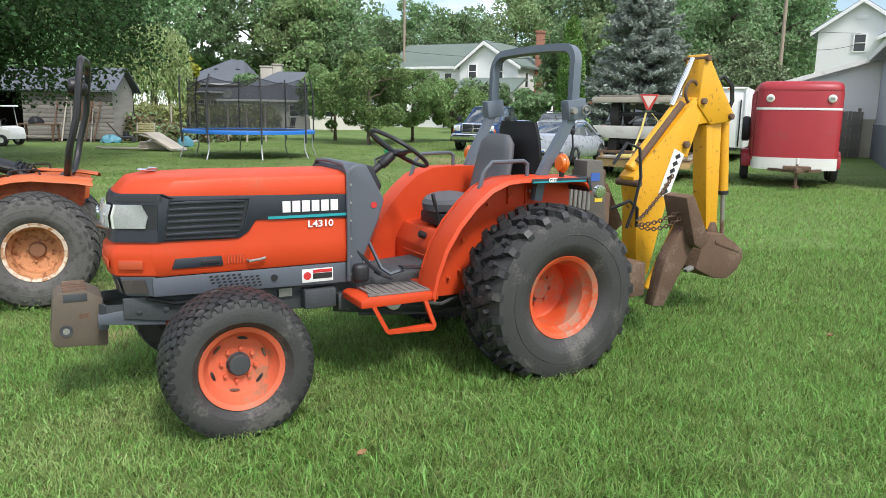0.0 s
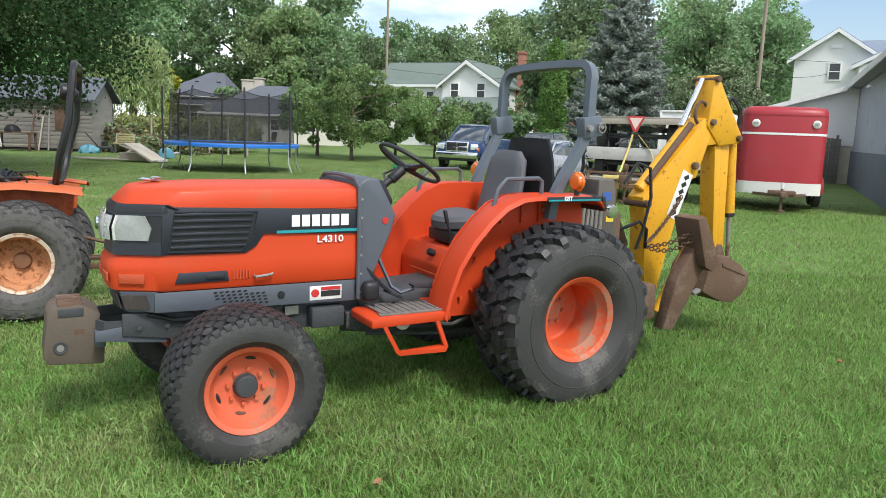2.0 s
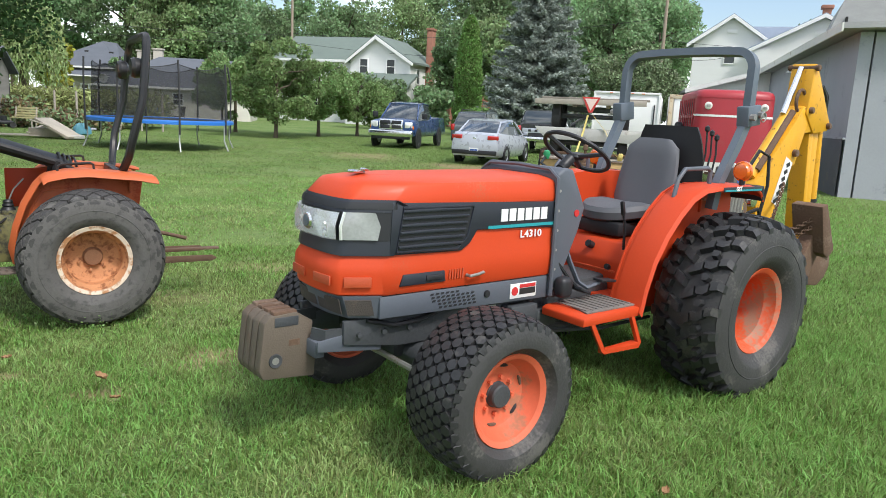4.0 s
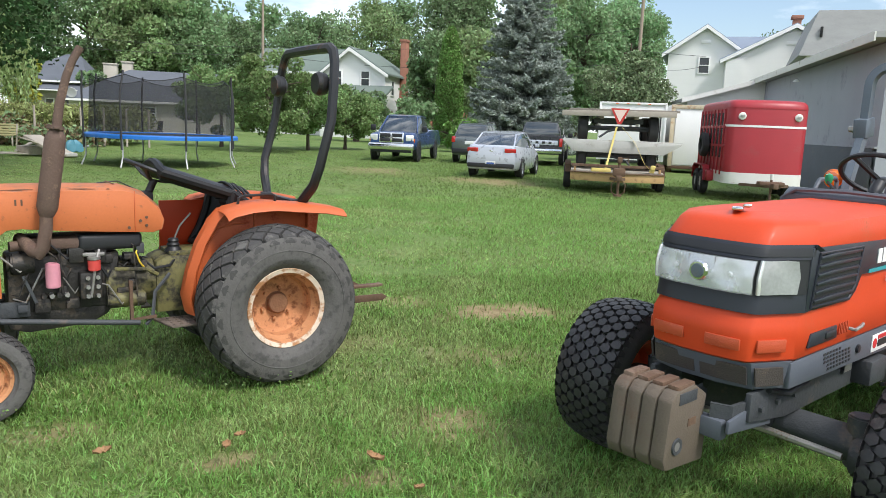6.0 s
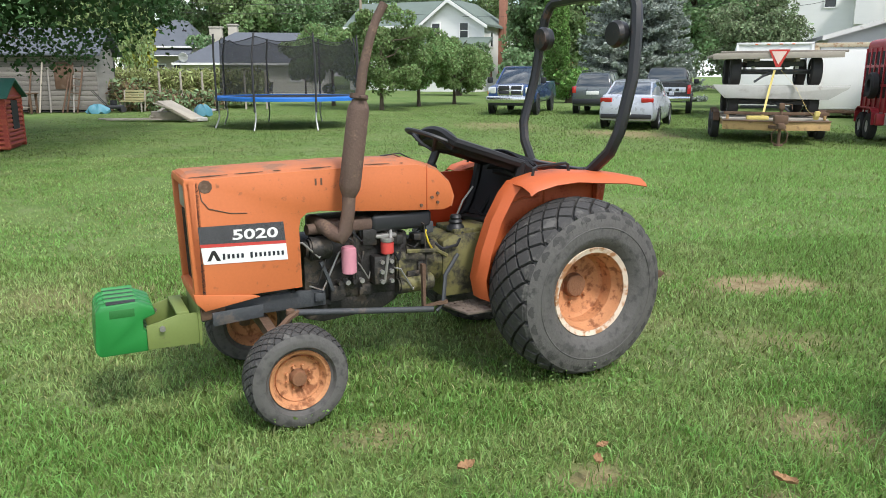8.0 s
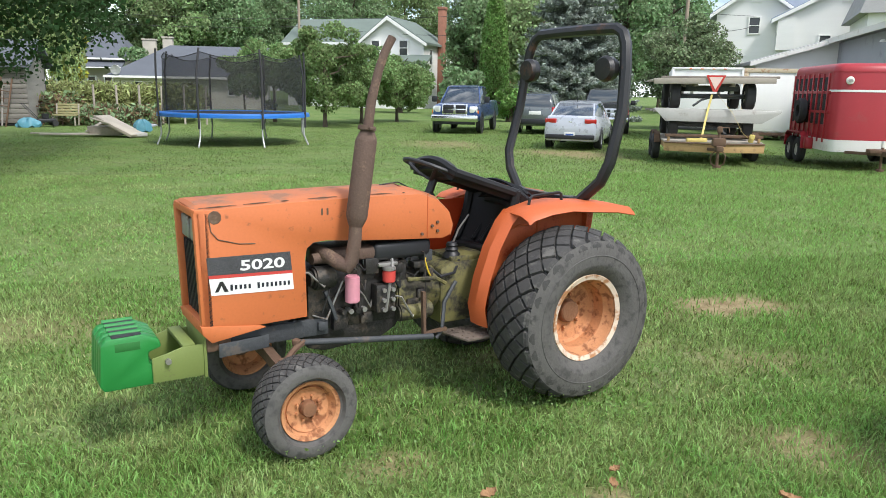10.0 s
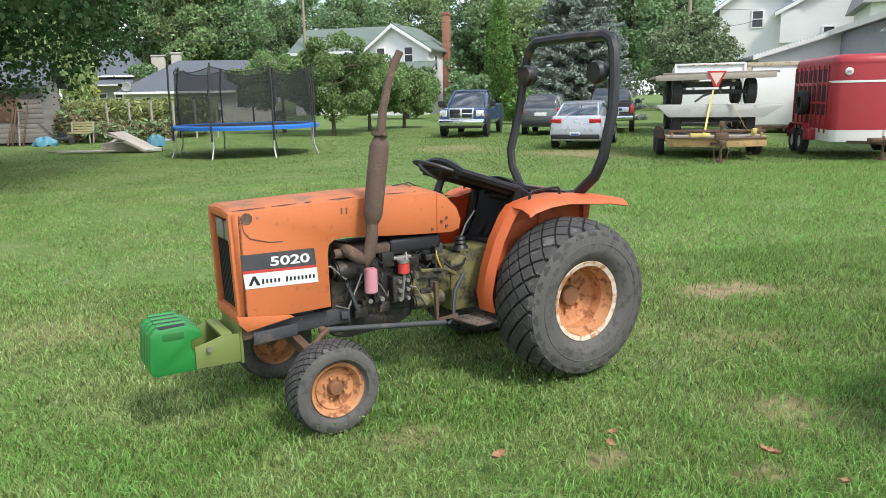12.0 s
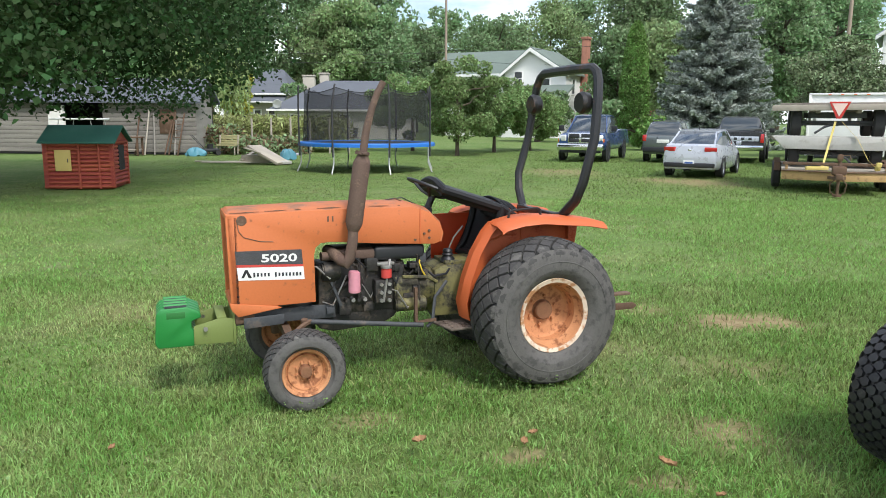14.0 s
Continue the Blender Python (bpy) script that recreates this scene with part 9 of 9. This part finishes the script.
for x, y, z, lx, ly, lz, ry, rz, mm, nm, lb in pile:
    t = thing(nm, pose(x, y, gz(x, y) + z, 0, ry, rz), lb, "scrap")
    part("slab", Kit().box((0, 0, 0), (lx, ly, lz), bevel=min(0.02, lz * 0.3)), mm, t)
tq2 = thing("tarp", pose(-10.1, 29.8, gz(0, 29.3) + 0.16), "small blue tarp on the scrap pile", "tarp")
part("sheet", Kit().loft([[(0.3 * f * math.cos(a) * (1 + 0.2 * math.sin(3 * a)), 0.24 * f * math.sin(a), z + 0.03 * math.sin(5 * a)) for a in np.linspace(0, 6.283, 19)[:-1]] for z, f in ((0.0, 1.0), (0.2, 0.9), (0.34, 0.5), (0.38, 0.2))]), M_TARP, tq2)

# golf cart by the shed
gc = thing("golf_cart", pose(-18.5, 31.3, gz(0, 31), 0, 0, -6), "white golf cart parked near the shed", "golf cart")
part("body", Kit().loft([[(x, w, 0.28), (x, w, zt - 0.08), (x, w * 0.85, zt), (x, -w * 0.85, zt), (x, -w, zt - 0.08), (x, -w, 0.28)] for x, zt, w in ((-1.2, 0.75, 0.5), (-0.9, 0.85, 0.58), (-0.2, 0.8, 0.58), (0.0, 0.42, 0.56), (0.55, 0.42, 0.56), (0.7, 0.8, 0.55), (1.05, 0.72, 0.5), (1.15, 0.5, 0.42))]), M_TRIM, gc)
part("seat", Kit().box((-0.35, 0, 0.88), (0.5, 1.0, 0.14), bevel=0.04).box((-0.62, 0, 1.12), (0.12, 1.0, 0.36), bevel=0.04), M_VINYL, gc)
part("canopy", Kit().box((-0.1, 0, 1.6), (1.85, 1.15, 0.07), bevel=0.03), M_TRIM, gc)
for x in (-0.8, 0.75):
    for s in (1, -1):
        part("strut", Kit().cyl((x, s * 0.5, 0.75), (x * 0.85, s * 0.5, 1.58), 0.018, n=8), M_GALV, gc)
        small_wheel(gc, x, s * 0.5, 0.23, 0.23, 0.18, M_TRIM)
part("steering_wheel", Kit().tube([(0.32 + 0.1 * math.sin(a) * 0.5, 0.25 + 0.15 * math.cos(a), 0.95 + 0.13 * math.sin(a)) for a in np.linspace(0, 6.283, 17)[:-1]], 0.012, 6, closed=True), M_BLACK, gc)

# garden: tall corn, weeds and posts
cpts, wpts = [], []
for i in range(620):
    x, y = crng.uniform(-17.5, -9.6), crng.uniform(39.5, 45)
    h = crng.uniform(1.3, 1.95)
    nn = 30
    zz = np.linspace(0.2, 1, nn) * h
    a = rng.uniform(0, 6.28, nn)
    rr = rng.uniform(0.02, 0.34, nn)
    cpts.append(np.stack([x + rr * np.cos(a), y + rr * np.sin(a), gz(0, y) + zz - rr * 0.4], -1))
corn = leaf_mesh("corn_patch", np.concatenate(cpts), 0.085, M_CORN, None, droop=0.5, long=4.2)
tagged(corn, "tall yellowing corn plants in the garden", "corn", kind="stuff")
for i in range(420):
    x, y = crng.uniform(-17.5, -11.0), crng.uniform(37.0, 39.5)
    h = crng.uniform(0.3, 0.9) if x > -14.5 else crng.uniform(0.5, 1.4)
    nn = 24
    a, rr = rng.uniform(0, 6.28, nn), rng.uniform(0.02, 0.35, nn)
    wpts.append(np.stack([x + rr * np.cos(a), y + rr * np.sin(a), gz(0, y) + np.linspace(0.05, 1, nn) * h], -1))
wp = np.concatenate(wpts)
pick = rng.uniform(0, 1, len(wp)) < 0.45
tagged(leaf_mesh("weed_patch", wp[pick], 0.11, M_WEED, None, droop=-0.4, long=2.6), "dry brown weeds along the garden edge", "weeds", kind="stuff")
tagged(leaf_mesh("shrubbery", wp[~pick], 0.13, M_LEAF_SILVER, None, droop=-0.2, long=1.8), "green garden plants along the garden edge", "plants", kind="stuff")
for i in range(6):
    lean_pole("garden_post", (-13.6 + i * 0.95, 38.3, gz(0, 38)), (-13.6 + i * 0.95, 38.3, gz(0, 38) + 1.7), 0.05, M_OLDWOOD_X, "old wooden garden fence post", "post")
# patio furniture by the cream wing
for i in range(5):
    t = thing("patio_chair", pose(-14.2 + i * 0.95, 52.5 + 0.4 * (i % 2), gz(0, 52), 0, 0, crng.uniform(0, 360)), "dark metal patio chair by the house", "chair", "patio chairs")
    part("seat", Kit().box((0, 0, 0.45), (0.5, 0.5, 0.05), bevel=0.01), M_RUST, t)
    part("backrest", Kit().box((-0.24, 0, 0.8), (0.05, 0.5, 0.6), (0, -10, 0), 0.01), M_BLACK, t)
    for x in (-0.22, 0.22):
        for y in (-0.22, 0.22):
            part("leg", Kit().cyl((x, y, 0), (x, y, 0.45), 0.02, n=6), M_BLACK, t)

# poles and wires
for x, y, h, lb in ((-4.0, 85, 16.5, "tall wooden utility pole behind the house"), (27.7, 62, 17, "tall wooden utility pole behind the olive tree")):
    t = thing("utility_pole", pose(x, y, gz(0, y)), lb, "pole", "utility poles")
    part("pole", Kit().cyl((0, 0, 0), (0, 0, h), 0.17, 0.12, 12), M_POLE, t)
    part("crossarm", Kit().box((0, 0, h - 0.8), (2.2, 0.12, 0.12), bevel=0.01), M_POLE, t)
for i, (p, q, sag) in enumerate((((27.7, 62, 10.5), (-4.0, 85, 9.2), 1.0), ((27.7, 62, 8.6), (60, 58, 9.5), 0.6), ((27.7, 62, 7.6), (-4.0, 85, 8.3), 1.0), ((27.7, 62, 7.4), (33.6, 61.3, 7.6), 0.4), ((-4.0, 85, 9.0), (-40, 72, 9.5), 0.9), ((-4.0, 85, 8.2), (-40, 72, 8.4), 0.9))):
    w = thing("power_line", pose(0, 0, 0), "thin black overhead power line", "cable", "power lines")
    pts = [Vector(p).lerp(Vector(q), t) - Vector((0, 0, 4 * sag * t * (1 - t))) for t in np.linspace(0, 1, 17)]
    part("wire", Kit().tube(pts, 0.018, 5), M_WIRE, w)

# ---- fallen leaves and weeds on the lawn ----
M_DRYLEAF = mat("dry_brown_leaf", (0.3, 0.17, 0.08), 0.8, var=0.25, scale=20, fine=90, bump=0.4)
for i, (x, y, sz, rz) in enumerate(((-4.33, 5.31, 0.085, 20), (-3.78, 5.3, 0.07, 80), (-3.1, 5.06, 0.1, 140), (-0.42, 3.55, 0.06, 50), (-3.72, 5.42, 0.06, 10), (-2.95, 4.75, 0.06, 200), (2.9, 5.6, 0.06, 30), (-5.9, 5.2, 0.05, 75))):
    t = thing("fallen_leaf", pose(x, y, 0.04, 8, -6, rz), "curled dry brown leaf lying on the grass", "leaf", "fallen leaves")
    sz *= 0.48
    rows = []
    for u in np.linspace(-1, 1, 9):
        w = (1 - u * u) ** 0.7 * (0.75 + 0.25 * abs(math.sin(6 * u)))
        rows.append([(u * sz, v * sz * 0.7 * w, 0.35 * sz * (v * v + 0.5 * u * u) + 0.004 * math.sin(9 * u + 5 * v)) for v in np.linspace(-1, 1, 7)])
    part("blade", Kit().sheet(rows, 0.0015), M_DRYLEAF, t)

# ---- grass ----
M_BLADE = mat("grass_blade", (0.24, 0.34, 0.09), 0.55, var=0.2, scale=0.7, fine=5, bump=0, island=0.62, translucent=0.45, spec=0.35)
bn, bl = M_BLADE.node_tree.nodes, M_BLADE.node_tree.links
hue_out = [x for x in bn if x.type == "HUE_SAT"][0]
geo_in, pale_noise, pale_ramp, pale_mix = bn.new("ShaderNodeNewGeometry"), bn.new("ShaderNodeTexNoise"), bn.new("ShaderNodeMapRange"), bn.new("ShaderNodeMix")
pale_noise.inputs["Scale"].default_value, pale_noise.inputs["Detail"].default_value = 0.9, 6
pale_ramp.inputs["From Min"].default_value, pale_ramp.inputs["From Max"].default_value = 0.45, 0.75
pale_mix.data_type = "RGBA"
pale_mix.inputs["A"].default_value, pale_mix.inputs["B"].default_value = (0.217, 0.34, 0.088, 1), (0.4, 0.43, 0.19, 1)
bl.new(geo_in.outputs["Position"], pale_noise.inputs["Vector"])
bl.new(pale_noise.outputs["Fac"], pale_ramp.inputs["Value"])
split, lush_ramp, lush_mul = bn.new("ShaderNodeSeparateXYZ"), bn.new("ShaderNodeMapRange"), bn.new("ShaderNodeMath")
lush_ramp.inputs["From Min"].default_value, lush_ramp.inputs["From Max"].default_value = -3.0, 1.0
lush_ramp.inputs["To Min"].default_value, lush_ramp.inputs["To Max"].default_value = 1.0, 0.25
lush_mul.operation = "MULTIPLY"
bl.new(geo_in.outputs["Position"], split.inputs[0])
bl.new(split.outputs["X"], lush_ramp.inputs["Value"])
bl.new(pale_ramp.outputs[0], lush_mul.inputs[0])
bl.new(lush_ramp.outputs[0], lush_mul.inputs[1])
bl.new(lush_mul.outputs[0], pale_mix.inputs["Factor"])
bl.new(pale_mix.outputs["Result"], hue_out.inputs["Color"])
M_STRAW = mat("straw_blade", (0.42, 0.42, 0.19), 0.6, var=0.2, scale=0.8, fine=6, bump=0, island=0.35, translucent=0.25, spec=0.3)


def blades(name, x0, x1, y0, y1, density, h0, h1, w, segs, material, straw=False):
    n = int((x1 - x0) * (y1 - y0) * density)
    x, y = rng.uniform(x0, x1, n), rng.uniform(y0, y1, n)
    s = soil_mask(x, y)
    dry = 0.5 + 0.5 * np.sin(x * 1.3 + 1.1 * np.sin(y * 0.9)) * np.cos(y * 1.1 + 0.7 * np.sin(x * 0.8))
    lush = np.clip((x + 2.2) / 2.5, 0, 1)
    keep = (rng.uniform(0, 1, n) > s * (0.55 if straw else 0.93)) & (rng.uniform(0, 1, n) < np.clip((44.0 - y) / 14.0, 0, 1) * np.clip((y + 6.0) / 4.0, 0, 1) * np.clip((x + 16.0) / 4.0, 0, 1) * np.clip((12.0 - x) / 4.0, 0, 1))
    if straw:
        keep &= rng.uniform(0, 1, n) < (0.15 + 0.85 * dry * (1 - 0.6 * lush))
    x, y, dry, lush = x[keep], y[keep], dry[keep], lush[keep]
    n = len(x)
    z = ground_z(x, y) - 0.032
    clump = 0.75 + 0.5 * (0.5 + 0.5 * np.sin(x * 9.1 + 3 * np.sin(y * 6.3)) * np.sin(y * 8.3 + 2 * np.sin(x * 5.7)))
    h = rng.uniform(h0, h1, n) * (0.8 + 0.45 * lush) * clump
    a = rng.uniform(0, 2 * np.pi, n)
    lean = rng.uniform(0.25, 1.25, n) * (1.35 if straw else 1.0)
    d = np.stack([np.cos(a), np.sin(a), np.zeros(n)], -1)
    b = rng.uniform(0, 2 * np.pi, n)
    side = np.stack([np.cos(b), np.sin(b), np.zeros(n)], -1) * (w * rng.uniform(0.6, 1.3, n))[:, None]
    base = np.stack([x, y, z], -1)
    up = np.array([0, 0, 1.0])
    tip = base + d * (h * lean)[:, None] + up * (h * np.sqrt(np.clip(1 - 0.5 * lean ** 2, 0.2, 1)))[:, None]
    if segs == 2:
        mid = base + d * (h * lean * 0.28)[:, None] + up * (h * 0.55)[:, None]
        v = np.stack([base - side, base + side, mid + side * 0.8, mid - side * 0.8, tip], 1).reshape(-1, 3)
        i = np.arange(n)[:, None, None] * 5
        f = (i + np.array([[0, 1, 2], [0, 2, 3], [3, 2, 4]])[None]).reshape(-1, 3)
    else:
        v = np.stack([base - side, base + side, tip], 1).reshape(-1, 3)
        f = np.arange(3 * n).reshape(-1, 3)
    return tagged(raw(name, v, f, material), "green lawn grass blades" if not straw else "dry straw coloured grass blades", "grass", kind="stuff")


blades("grass", -9.5, 4.8, 2.9, 6.2, 6200, 0.03, 0.09, 0.0036, 2, M_BLADE)
blades("grass", -10.5, 6.0, 6.2, 9.5, 3000, 0.03, 0.08, 0.0044, 2, M_BLADE)
blades("grass", -16, 12, 9.5, 18, 900, 0.03, 0.065, 0.007, 1, M_BLADE)
blades("grass", -16, 13, 18, 44, 330, 0.025, 0.05, 0.009, 1, M_BLADE)
blades("grass", -9.5, 4.8, 0.6, 2.9, 2600, 0.03, 0.085, 0.0055, 1, M_BLADE)
blades("grass", -9.5, 4.8, -1.6, 0.6, 1300, 0.03, 0.085, 0.007, 1, M_BLADE)
for x0, x1, y0, y1 in ((-16, 12, -6, -1.6), (-16, -9.5, -1.6, 2.9), (4.8, 12, -1.6, 2.9), (-16, -9.5, 2.9, 6.2), (4.8, 12, 2.9, 6.2), (-16, -10.5, 6.2, 9.5), (6.0, 12, 6.2, 9.5)):
    blades("grass", x0, x1, y0, y1, 460, 0.035, 0.075, 0.009, 1, M_BLADE)
blades("straw", -9.5, 4.8, 2.9, 6.2, 650, 0.03, 0.07, 0.0026, 2, M_STRAW, True)
blades("straw", -10.5, 6.0, 6.2, 9.5, 420, 0.03, 0.07, 0.003, 2, M_STRAW, True)
blades("straw", -16, 12, 9.5, 18, 190, 0.03, 0.06, 0.007, 1, M_STRAW, True)
# broad weeds and clover among the grass
wc = []
for cx, cy, cr, nn in ((-5.6, 4.4, 0.5, 260), (-6.6, 4.9, 0.6, 300), (-4.9, 5.6, 0.45, 260), (-3.6, 6.1, 0.5, 240), (-1.9, 4.2, 0.4, 200), (-4.4, 4.6, 0.5, 240), (-7.4, 5.8, 0.7, 300), (0.2, 4.2, 0.25, 110), (-1.0, 3.6, 0.2, 90), (-2.6, 3.9, 0.4, 160), (1.9, 3.8, 0.5, 150)):
    q = rng.normal(size=(nn, 2)) * cr * 0.5
    wc.append(np.stack([cx + q[:, 0], cy + q[:, 1], rng.uniform(0.0, 0.04, nn)], -1))
tagged(leaf_mesh("clover", np.concatenate(wc), 0.015, mat("clover_leaf", (0.17, 0.3, 0.08), 0.5, var=0.15, bump=0, island=0.35, translucent=0.3), None, long=1.2, flat=0.75), "clover and broad weeds among the grass", "clover", kind="stuff")
